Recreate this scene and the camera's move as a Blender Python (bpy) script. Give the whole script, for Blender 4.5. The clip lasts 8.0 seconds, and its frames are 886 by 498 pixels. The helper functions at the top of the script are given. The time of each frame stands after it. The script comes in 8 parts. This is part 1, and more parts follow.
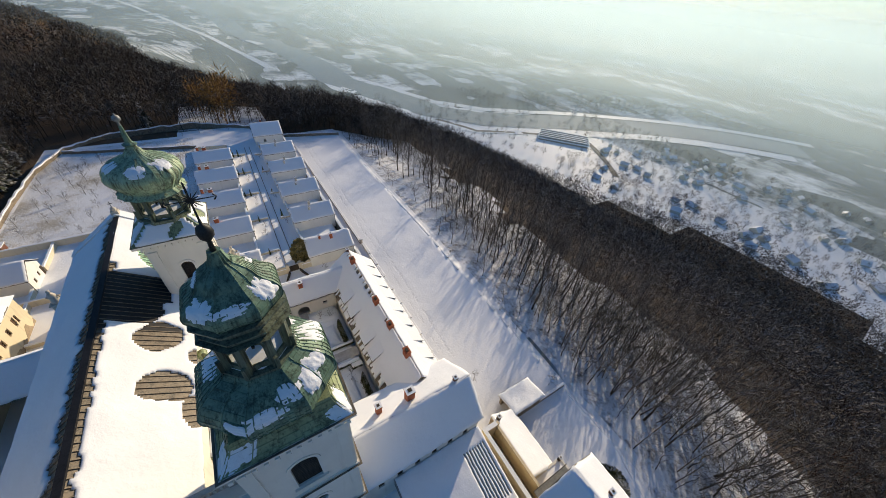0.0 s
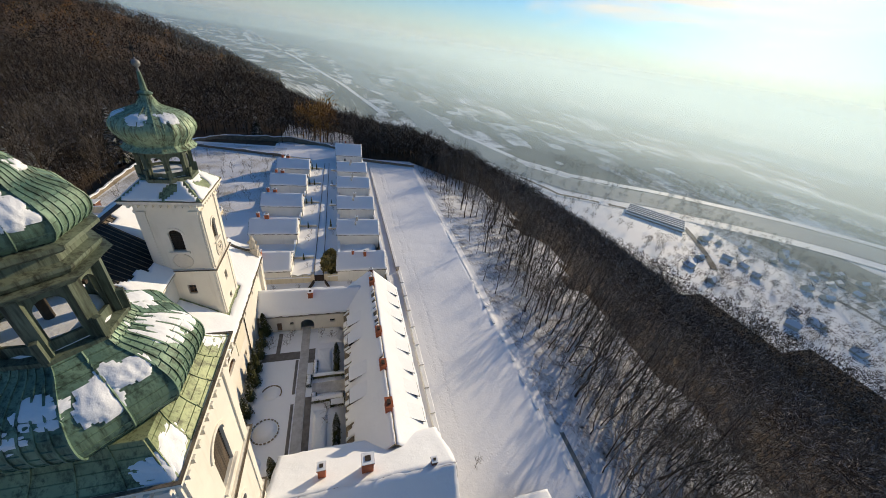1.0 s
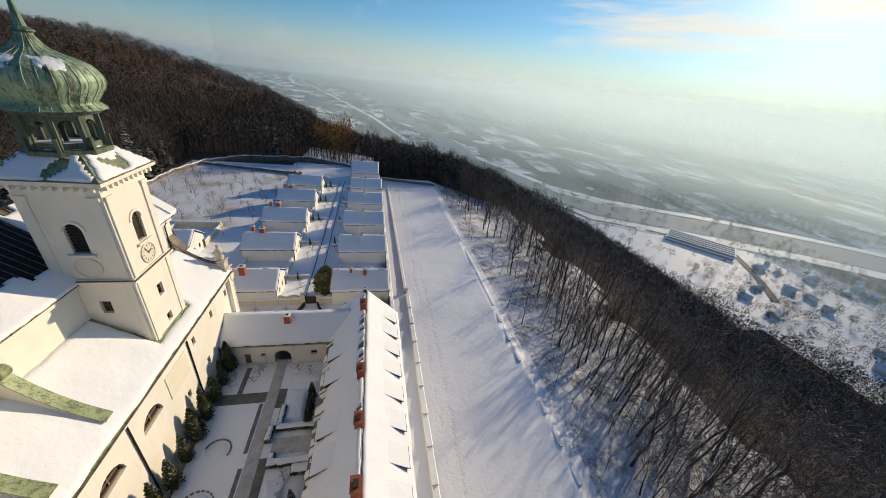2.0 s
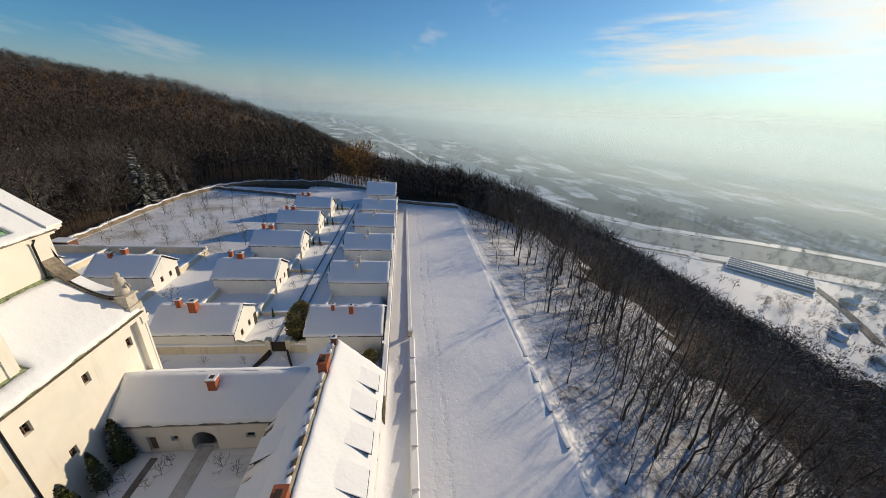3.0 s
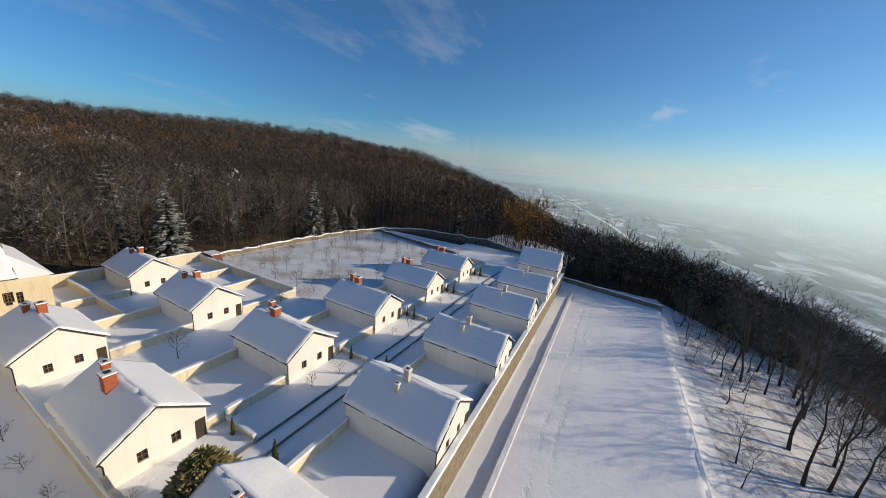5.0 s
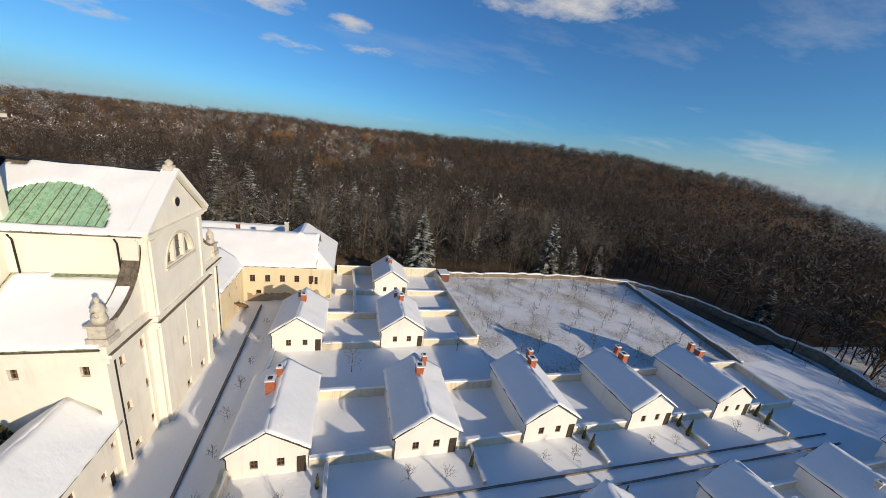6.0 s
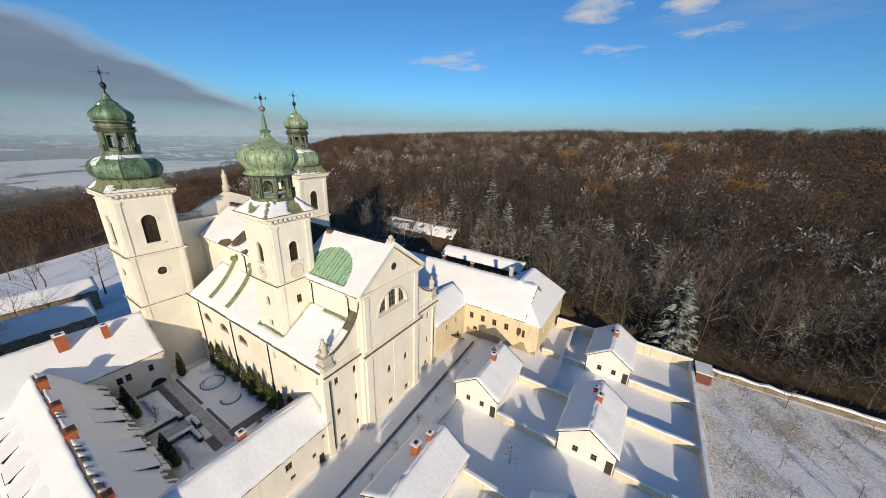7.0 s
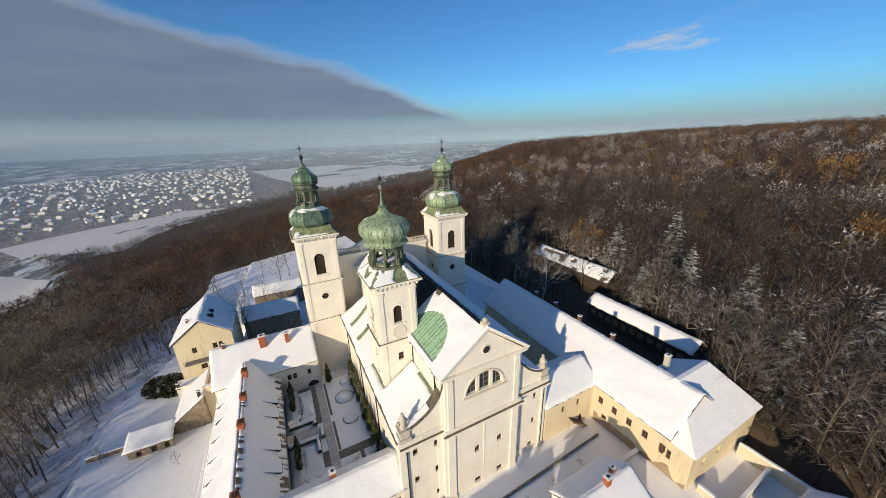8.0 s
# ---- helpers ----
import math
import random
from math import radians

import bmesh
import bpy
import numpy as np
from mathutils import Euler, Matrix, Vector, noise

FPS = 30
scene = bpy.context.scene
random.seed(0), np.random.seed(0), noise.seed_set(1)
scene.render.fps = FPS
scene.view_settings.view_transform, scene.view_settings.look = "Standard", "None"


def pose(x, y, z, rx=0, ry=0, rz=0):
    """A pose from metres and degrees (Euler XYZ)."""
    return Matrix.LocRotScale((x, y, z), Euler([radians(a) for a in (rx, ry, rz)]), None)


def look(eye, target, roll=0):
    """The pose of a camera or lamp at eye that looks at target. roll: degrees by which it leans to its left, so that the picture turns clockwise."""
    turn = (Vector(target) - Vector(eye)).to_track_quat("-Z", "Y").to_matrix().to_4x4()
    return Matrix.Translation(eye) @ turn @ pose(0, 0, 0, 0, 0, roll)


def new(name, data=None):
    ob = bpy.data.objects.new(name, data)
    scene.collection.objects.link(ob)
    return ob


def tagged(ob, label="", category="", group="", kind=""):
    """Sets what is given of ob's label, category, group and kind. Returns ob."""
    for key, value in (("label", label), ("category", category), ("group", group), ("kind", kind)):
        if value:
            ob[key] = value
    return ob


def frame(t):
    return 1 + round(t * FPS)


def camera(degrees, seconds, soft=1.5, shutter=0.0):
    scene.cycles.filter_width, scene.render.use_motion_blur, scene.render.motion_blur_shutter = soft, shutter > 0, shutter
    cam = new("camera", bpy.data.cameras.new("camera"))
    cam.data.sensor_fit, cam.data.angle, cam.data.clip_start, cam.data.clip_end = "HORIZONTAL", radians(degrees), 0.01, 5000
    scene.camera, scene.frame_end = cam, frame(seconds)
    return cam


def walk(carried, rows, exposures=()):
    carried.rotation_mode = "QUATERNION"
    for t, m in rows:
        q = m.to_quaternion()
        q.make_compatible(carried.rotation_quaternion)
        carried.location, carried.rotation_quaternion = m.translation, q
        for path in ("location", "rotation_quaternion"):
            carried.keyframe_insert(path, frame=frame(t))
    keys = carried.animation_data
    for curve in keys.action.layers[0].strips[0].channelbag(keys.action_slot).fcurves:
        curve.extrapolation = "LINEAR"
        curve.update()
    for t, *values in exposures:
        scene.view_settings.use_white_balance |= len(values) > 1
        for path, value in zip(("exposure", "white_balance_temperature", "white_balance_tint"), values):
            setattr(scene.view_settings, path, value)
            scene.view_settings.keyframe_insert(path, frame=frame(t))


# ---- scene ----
cam = camera(106.7, 8.0, 0.6)
PATH = [
    (0, (-1.85, 0.47, 56.43), (7.12, 13.20, 43.88), 5.7),
    (0.5, (2.64, 0.91, 53.16), (10.13, 15.50, 41.71), 8.4),
    (1, (6.77, 3.30, 49.45), (12.62, 19.30, 38.97), 9.5),
    (1.2, (8.20, 4.73, 48.11), (13.57, 21.03, 37.83), 9.6),
    (2.3, (15.03, 15.24, 39.39), (18.66, 32.84, 30.62), 5.5),
    (2.5, (16.80, 18.15, 37.92), (19.87, 35.99, 29.42), 4.8),
    (3, (19.16, 25.30, 34.63), (21.42, 43.58, 26.85), 3.9),
    (3.5, (21.22, 32.99, 31.45), (22.53, 51.72, 24.54), 3.2),
    (4, (22.97, 40.84, 28.48), (22.95, 59.87, 22.34), 3.3),
    (4.2, (23.61, 44.08, 27.37), (22.78, 63.25, 21.72), 3.2),
    (5.3, (25.69, 63.48, 28.87), (13.28, 78.49, 24.34), 6.8),
    (5.5, (25.33, 66.83, 29.79), (10.79, 79.70, 25.04), 7.1),
    (6, (22.59, 74.33, 33.60), (4.21, 79.81, 27.93), 7.6),
    (6.5, (18.21, 80.46, 38.20), (-0.50, 77.70, 31.69), 5.5),
    (7, (12.93, 84.08, 42.10), (-3.02, 74.01, 35.44), 1.9),
    (7.5, (7.25, 85.45, 46.44), (-4.70, 70.87, 39.74), -0.4),
    (8, (1.60, 84.98, 50.48), (-6.91, 68.16, 43.82), -1.8),
]
walk(cam, [(t, look(eye, target, roll)) for t, eye, target, roll in PATH], [(0, 0.12, 7350, 10), (1, 0.02, 7350, 10), (2.5, -0.1, 7350, 10), (4, -0.14, 7450, 10), (5.5, 0.04, 7050, 10), (8, 0.06, 7250, 10)])

# ---- world, sun ----
SUN_AZ, SUN_EL = 57.0, 17.0
SUN = Vector((math.sin(radians(SUN_AZ)) * math.cos(radians(SUN_EL)), math.cos(radians(SUN_AZ)) * math.cos(radians(SUN_EL)), math.sin(radians(SUN_EL))))
lamp = bpy.data.lights.new("sun", "SUN")
lamp.energy, lamp.angle, lamp.color = 4.3, radians(0.9), (1.0, 0.87, 0.69)
new("sun", lamp).matrix_world = look(SUN * 300, (0, 0, 0))


class Nodes:
    """A node tree with short calls."""

    def __init__(self, tree):
        self.tree, self.nodes, self.links = tree, tree.nodes, tree.links
        self.nodes.clear()

    def add(self, kind, **settings):
        n = self.nodes.new(kind)
        for k, v in settings.items():
            if k in n.inputs:
                n.inputs[k].default_value = v
            else:
                setattr(n, k, v)
        return n

    def join(self, a, b):
        self.links.new(a, b)

    def math(self, op, a, b=None, clamp=False):
        n = self.nodes.new("ShaderNodeMath")
        n.operation, n.use_clamp = op, clamp
        for i, v in enumerate((a, b)):
            if v is None:
                continue
            if isinstance(v, (int, float)):
                n.inputs[i].default_value = v
            else:
                self.links.new(v, n.inputs[i])
        return n.outputs[0]

    def ramp(self, fac, stops):
        n = self.nodes.new("ShaderNodeValToRGB")
        els = n.color_ramp.elements
        while len(els) < len(stops):
            els.new(0.5)
        for e, (p, c) in zip(els, stops):
            e.position, e.color = p, (*c, 1) if len(c) == 3 else c
        self.links.new(fac, n.inputs[0])
        return n.outputs[0]

    def mix(self, fac, a, b):
        n = self.nodes.new("ShaderNodeMix")
        n.data_type = "RGBA"
        for sock, v in ((n.inputs[0], fac), (n.inputs[6], a), (n.inputs[7], b)):
            if isinstance(v, (int, float)):
                sock.default_value = v
            elif isinstance(v, tuple):
                sock.default_value = (*v, 1)
            else:
                self.links.new(v, sock)
        return n.outputs[2]

    def noise(self, vec, scale, detail=4.0, rough=0.55):
        n = self.nodes.new("ShaderNodeTexNoise")
        n.inputs["Scale"].default_value, n.inputs["Detail"].default_value, n.inputs["Roughness"].default_value = scale, detail, rough
        if vec is not None:
            self.links.new(vec, n.inputs["Vector"])
        return n.outputs[0]

    def scaled(self, vec, s):
        n = self.nodes.new("ShaderNodeMapping")
        n.inputs["Scale"].default_value = s
        self.links.new(vec, n.inputs["Vector"])
        return n.outputs[0]


world = bpy.data.worlds.new("sky")
scene.world = world
world.use_nodes = True
w = Nodes(world.node_tree)
sky = w.add("ShaderNodeTexSky", sky_type="NISHITA", sun_disc=False)
sky.sun_elevation, sky.sun_rotation = radians(SUN_EL), radians(SUN_AZ)
sky.altitude, sky.air_density, sky.dust_density, sky.ozone_density = 250, 1.0, 0.35, 3.0
tc = w.add("ShaderNodeTexCoord")
sep = w.add("ShaderNodeSeparateXYZ")
w.join(tc.outputs["Generated"], sep.inputs[0])
dx, dy, dz = sep.outputs
# low haze all round: warm towards the sun, grey-blue away from it
to_sun = w.math("ADD", w.math("MULTIPLY", dx, SUN.x), w.math("MULTIPLY", dy, SUN.y))
sunward = w.math("MULTIPLY", w.math("ADD", to_sun, 0.6), 0.64, True)
haze_col = w.mix(sunward, (1.80, 2.2, 2.95), (5.8, 6.1, 6.0))
low = w.math("SUBTRACT", 1.0, w.math("MULTIPLY", w.math("ABSOLUTE", dz), w.math("SUBTRACT", 10.0, w.math("MULTIPLY", sunward, 3.0))), True)
low = w.math("MULTIPLY", w.math("POWER", low, 1.6), 0.92)
deep = w.add("ShaderNodeMix", data_type="RGBA", blend_type="MULTIPLY")
deep.inputs[0].default_value = 1.0
w.join(w.mix(sunward, (0.285, 0.635, 0.97), (0.42, 0.75, 1.0)), deep.inputs[7])
w.join(sky.outputs[0], deep.inputs[6])
base = w.mix(low, deep.outputs[2], haze_col)
# cirrus on a flat layer overhead, and the grey bank that lies over the land to the south-west
flat = w.add("ShaderNodeCombineXYZ")
den = w.math("ADD", w.math("MAXIMUM", dz, 0.0), 0.12)
w.join(w.math("DIVIDE", dx, den), flat.inputs[0])
w.join(w.math("DIVIDE", dy, den), flat.inputs[1])
cir = w.noise(w.scaled(flat.outputs[0], (0.9, 0.42, 1)), 1.0, 7, 0.62)
cir = w.ramp(cir, [(0.56, (0, 0, 0)), (0.74, (1, 1, 1))])
above = w.math("MULTIPLY", w.math("MULTIPLY", dz, 14.0, True), w.math("SUBTRACT", 1.0, w.math("MULTIPLY", dz, 1.15), True))
cloud = w.math("MULTIPLY", w.math("MULTIPLY", cir, above), w.math("ADD", 0.28, w.math("MULTIPLY", sunward, 0.62)))
# loose clouds: streaks below the sun, small puffs over the hill
az_n = w.math("ARCTAN2", dx, dy)
puff = w.noise(w.scaled(flat.outputs[0], (1.5, 1.1, 1)), 1.3, 8, 0.66)
streaks = w.noise(w.scaled(tc.outputs["Generated"], (3.2, 3.2, 30)), 1.0, 7, 0.62)


def patch(az0, el0, raz, rel, tex, lo, hi):
    u = w.math("DIVIDE", w.math("SUBTRACT", az_n, radians(az0)), radians(raz))
    v = w.math("DIVIDE", w.math("SUBTRACT", dz, math.sin(radians(el0))), math.sin(radians(rel)))
    m = w.math("SUBTRACT", 1.0, w.math("ADD", w.math("MULTIPLY", u, u), w.math("MULTIPLY", v, v)), True)
    t = w.math("ADD", tex, w.math("MULTIPLY", w.math("SUBTRACT", m, 1.0), 0.16))
    return w.math("MULTIPLY", w.ramp(t, [(lo, (0, 0, 0)), (hi, (1, 1, 1))]), w.math("MULTIPLY", m, 2.5, True))


for spec in ((52, 9.4, 30, 5.0, streaks, 0.38, 0.60), (27, 14.2, 5, 1.3, puff, 0.40, 0.56), (41, 14.6, 4, 1.3, puff, 0.40, 0.56), (-101, 16, 6, 2.2, puff, 0.42, 0.58), (-92, 15.2, 5, 1.4, puff, 0.40, 0.56), (-99, 11.3, 4.5, 1.3, puff, 0.38, 0.54), (-89, 12.9, 5, 1.2, puff, 0.38, 0.54), (-60, 20.8, 15, 2.6, puff, 0.42, 0.6), (-122, 10.6, 8, 2.0, puff, 0.42, 0.6)):
    cloud = w.math("MAXIMUM", cloud, w.math("MULTIPLY", patch(*spec), 0.85))
base = w.mix(cloud, base, w.mix(sunward, (4.2, 4.3, 4.5), (7.2, 7.1, 6.8)))
# glare of the sun in the thin winter haze
aureole = w.math("ADD", to_sun, w.math("MULTIPLY", dz, SUN.z))
aureole = w.math("MULTIPLY", w.math("POWER", w.math("MAXIMUM", aureole, 0.0), 64.0), 0.85)
base = w.mix(aureole, base, (9.0, 8.8, 8.2))
# flat-bottomed grey cloud bank low over the land beyond the front clearing
az = w.math("ARCTAN2", dx, w.math("MULTIPLY", dy, -1.0))
edge_n = w.noise(w.scaled(tc.outputs["Generated"], (7, 7, 22)), 1.0, 6, 0.6)
steep = w.math("ADD", w.math("MULTIPLY", w.math("ADD", az, 0.49), 0.375), 0.073)
gentle = w.math("ADD", w.math("MULTIPLY", w.math("ADD", az, 0.213), 0.185), 0.177)
top = w.math("ADD", w.math("MINIMUM", steep, gentle), w.math("MULTIPLY", w.math("SUBTRACT", edge_n, 0.5), 0.05))
top = w.math("MINIMUM", top, 0.30)
inside = w.math("MULTIPLY", w.math("SUBTRACT", top, dz), 28.0, True)
inside = w.math("MULTIPLY", inside, w.math("MULTIPLY", w.math("SUBTRACT", dz, 0.014), 26.0, True))
inside = w.math("MULTIPLY", inside, w.math("MULTIPLY", w.math("SUBTRACT", 1.75, az), 2.0, True))
body = w.noise(w.scaled(tc.outputs["Generated"], (4, 4, 26)), 1.0, 5, 0.6)
rim = w.math("MULTIPLY", w.math("SUBTRACT", w.math("MULTIPLY", w.math("SUBTRACT", dz, top), 26.0), -1.0, True), 0.8, True)
bank_col = w.mix(rim, w.mix(body, (0.82, 1.16, 1.85), (1.5, 1.98, 2.8)), (3.9, 4.15, 4.7))
base = w.mix(w.math("MULTIPLY", inside, 0.93), base, bank_col)
world_bg = w.add("ShaderNodeBackground", Strength=0.13)
w.join(base, world_bg.inputs[0])
out = w.add("ShaderNodeOutputWorld")
w.join(world_bg.outputs[0], out.inputs[0])

# ---- materials ----


def material(name, rough=0.8, metal=0.0, spec=0.3):
    m = bpy.data.materials.new(name)
    m.use_nodes = True
    g = Nodes(m.node_tree)
    b = g.add("ShaderNodeBsdfPrincipled", Roughness=rough, Metallic=metal)
    b.inputs["Specular IOR Level"].default_value = spec
    o = g.add("ShaderNodeOutputMaterial")
    g.join(b.outputs[0], o.inputs[0])
    return m, g, b


def bump(g, b, height, strength, distance):
    n = g.add("ShaderNodeBump", Strength=strength, Distance=distance)
    g.join(height, n.inputs["Height"])
    g.join(n.outputs[0], b.inputs["Normal"])


def place(g):
    return g.add("ShaderNodeNewGeometry").outputs["Position"]


def snow_material(name, tint, lump, grain):
    m, g, b = material(name, 0.62, 0.0, 0.25)
    p = place(g)
    a = g.noise(p, lump, 5)
    f = g.noise(p, grain, 6, 0.7)
    g.join(g.mix(a, tuple(c * 0.93 for c in tint), tint), b.inputs["Base Color"])
    bump(g, b, g.math("ADD", g.math("MULTIPLY", a, 1.4), g.math("MULTIPLY", f, 0.45)), 0.55, 0.16)
    return m


SNOW = snow_material("snow", (0.84, 0.855, 0.88), 0.5, 3.0)
FIELD_SNOW = snow_material("field_snow", (0.68, 0.66, 0.64), 0.03, 0.4)
ROOF_SNOW = snow_material("roof_snow", (0.87, 0.88, 0.895), 0.35, 2.0)


def trodden_snow():
    """Lawn, paths and yards: snow with prints, wind ripples and thin bare places."""
    m, g, b = material("trodden_snow", 0.62, 0, 0.25)
    p = place(g)
    a = g.noise(p, 0.16, 5)
    f = g.noise(p, 1.9, 6, 0.68)
    v = g.add("ShaderNodeTexVoronoi", Scale=1.1)
    g.join(p, v.inputs["Vector"])
    prints = g.ramp(v.outputs["Distance"], [(0.0, (0, 0, 0)), (0.28, (1, 1, 1))])
    where = g.ramp(g.noise(p, 0.07, 3), [(0.5, (0, 0, 0)), (0.6, (1, 1, 1))])
    col = g.mix(a, (0.86, 0.865, 0.88), (0.92, 0.925, 0.935))
    col = g.mix(g.ramp(g.noise(p, 0.55, 7, 0.75), [(0.66, (0, 0, 0)), (0.74, (0.35, 0.35, 0.35))]), col, (0.60, 0.585, 0.55))
    # footpaths and sledge tracks along the terrace
    axis = g.add("ShaderNodeSeparateXYZ")
    g.join(p, axis.inputs[0])
    sway = g.math("MULTIPLY", g.math("SUBTRACT", g.noise(g.scaled(p, (0, 0.05, 0)), 1.0, 2), 0.5), 2.0)
    fray = g.math("MULTIPLY", g.math("SUBTRACT", g.noise(p, 2.2, 4, 0.7), 0.5), 1.6)
    track = None
    for xc, wide in ((18.5, 0.75), (22.9, 0.45), (24.6, 0.45)):
        off = g.math("ABSOLUTE", g.math("SUBTRACT", g.math("ADD", axis.outputs[0], g.math("ADD", sway, fray)), xc))
        k = g.math("SUBTRACT", 1.0, g.math("DIVIDE", off, wide), True)
        track = k if track is None else g.math("MAXIMUM", track, k)
    track = g.math("MULTIPLY", track, g.math("MULTIPLY", g.math("SUBTRACT", axis.outputs[1], 22.0), 0.1, True))
    track = g.math("MULTIPLY", track, g.ramp(g.noise(p, 0.35, 4, 0.7), [(0.42, (0, 0, 0)), (0.6, (1, 1, 1))]))
    col = g.mix(g.math("MULTIPLY", track, 0.3), col, (0.66, 0.65, 0.64))
    g.join(col, b.inputs["Base Color"])
    hgt = g.math("SUBTRACT", g.math("ADD", g.math("MULTIPLY", f, 0.6), g.math("MULTIPLY", g.math("MULTIPLY", prints, where), 0.5)), g.math("MULTIPLY", track, 0.7))
    bump(g, b, g.math("ADD", hgt, g.math("MULTIPLY", a, 2.0)), 0.36, 0.17)
    return m


LAWN = trodden_snow()


def orchard_snow():
    """Thin snow of the orchard: grass tufts and litter show through in flecks and drifts."""
    m, g, b = material("orchard_snow", 0.7, 0, 0.2)
    p = place(g)
    a = g.noise(p, 0.12, 5, 0.6)
    f = g.noise(p, 2.6, 7, 0.78)
    flecks = g.ramp(g.math("ADD", g.math("MULTIPLY", f, 0.62), g.math("MULTIPLY", a, 0.42)), [(0.51, (0, 0, 0)), (0.60, (0.85, 0.85, 0.85))])
    col = g.mix(a, (0.80, 0.81, 0.83), (0.86, 0.87, 0.885))
    g.join(g.mix(flecks, col, g.mix(f, (0.26, 0.21, 0.13), (0.46, 0.40, 0.29))), b.inputs["Base Color"])
    bump(g, b, g.math("ADD", g.math("MULTIPLY", f, 0.8), a), 0.8, 0.3)
    return m


ORCHARD = orchard_snow()


def forest_floor(name, lo, hi):
    m, g, b = material(name, 0.9, 0, 0.1)
    p = place(g)
    a = g.noise(p, 0.22, 8, 0.72)
    f = g.noise(p, 1.3, 6, 0.75)
    k = g.ramp(g.math("ADD", g.math("MULTIPLY", a, 0.62), g.math("MULTIPLY", f, 0.38)), [(lo, (0, 0, 0)), (hi, (1, 1, 1))])
    leaf = g.mix(f, (0.055, 0.042, 0.03), (0.15, 0.105, 0.07))
    g.join(g.mix(k, leaf, (0.80, 0.815, 0.84)), b.inputs["Base Color"])
    bump(g, b, f, 0.7, 0.3)
    return m


FLOOR = forest_floor("forest_floor", 0.36, 0.52)
HILL_FLOOR = forest_floor("hill_floor", 0.66, 0.80)
FLATS = forest_floor("village_floor", 0.48, 0.62)


def valley_land():
    """The plain by the river: snowy fields in strips, scrub, hedges and wet dark ground."""
    m, g, b = material("valley_land", 0.9, 0, 0.1)
    p = place(g)
    strips = g.scaled(p, (0.012, 0.0045, 1))
    a = g.noise(strips, 1.0, 7, 0.62)
    v = g.add("ShaderNodeTexVoronoi", Scale=1.0)
    v.distance = "CHEBYCHEV"
    g.join(g.scaled(p, (0.02, 0.010, 0)), v.inputs["Vector"])
    f = g.noise(p, 0.03, 8, 0.75)
    field = g.ramp(g.math("ADD", g.math("MULTIPLY", a, 0.7), g.math("MULTIPLY", v.outputs["Color"], 0.3)), [(0.51, (0, 0, 0)), (0.60, (1, 1, 1))])
    field = g.math("MULTIPLY", field, g.ramp(f, [(0.36, (0, 0, 0)), (0.52, (1, 1, 1))]))
    wood = g.mix(f, (0.10, 0.115, 0.11), (0.26, 0.29, 0.29))
    g.join(g.mix(field, wood, (0.80, 0.82, 0.84)), b.inputs["Base Color"])
    return m


VALLEY = valley_land()


def plaster(name, col, dirt, damp):
    """Lime-washed wall: cloudy tone, rain streaks, and flaked patches."""
    m, g, b = material(name, 0.88, 0, 0.15)
    p = place(g)
    a = g.noise(p, 0.35, 6, 0.6)
    streak = g.noise(g.scaled(p, (1.6, 1.6, 0.12)), 1.0, 6, 0.65)
    fine = g.noise(p, 9.0, 5, 0.7)
    c = g.mix(g.ramp(a, [(0.35, (0, 0, 0)), (0.7, (1, 1, 1))]), col, tuple(v * 0.9 for v in col))
    c = g.mix(g.ramp(streak, [(0.55, (0, 0, 0)), (0.85, (damp, damp, damp))]), c, dirt)
    c = g.mix(g.ramp(g.noise(p, 0.8, 8, 0.75), [(0.70, (0, 0, 0)), (0.76, (0.5, 0.5, 0.5))]), c, tuple(v * 0.72 for v in col))
    g.join(c, b.inputs["Base Color"])
    bump(g, b, g.math("ADD", g.math("MULTIPLY", fine, 0.3), a), 0.25, 0.03)
    return m


CREAM = plaster("cream_plaster", (0.82, 0.772, 0.672), (0.50, 0.44, 0.34), 0.5)
WHITE = plaster("white_plaster", (0.82, 0.80, 0.74), (0.50, 0.46, 0.38), 0.5)
YELLOW = plaster("yellow_plaster", (0.72, 0.61, 0.42), (0.38, 0.31, 0.22), 1.0)
GARDEN_WALL = plaster("old_wall_plaster", (0.70, 0.62, 0.47), (0.28, 0.24, 0.18), 1.0)
PANEL = plaster("faded_ochre_plaster", (0.77, 0.71, 0.57), (0.50, 0.44, 0.34), 0.6)
TRIM = plaster("stone_trim", (0.66, 0.60, 0.49), (0.30, 0.27, 0.22), 0.9)


def copper(name, light, dark, black, shine):
    """Weathered copper sheet: pale verdigris with darker runs down the seams."""
    m, g, b = material(name, 0.55, 0.15, shine)
    p = place(g)
    a = g.noise(p, 0.55, 6, 0.65)
    run = g.math("ADD", g.math("MULTIPLY", g.noise(g.scaled(p, (2.2, 2.2, 0.2)), 1.0, 6, 0.7), 0.55), g.math("MULTIPLY", g.noise(g.scaled(p, (7.5, 7.5, 0.5)), 1.0, 5, 0.65), 0.45))
    c = g.mix(g.ramp(a, [(0.3, (0, 0, 0)), (0.72, (1, 1, 1))]), dark, light)
    c = g.mix(g.ramp(run, [(0.47, (0, 0, 0)), (0.60, (0.9, 0.9, 0.9))]), c, black)
    g.join(c, b.inputs["Base Color"])
    bump(g, b, g.noise(p, 3.0, 5, 0.7), 0.3, 0.04)
    return m


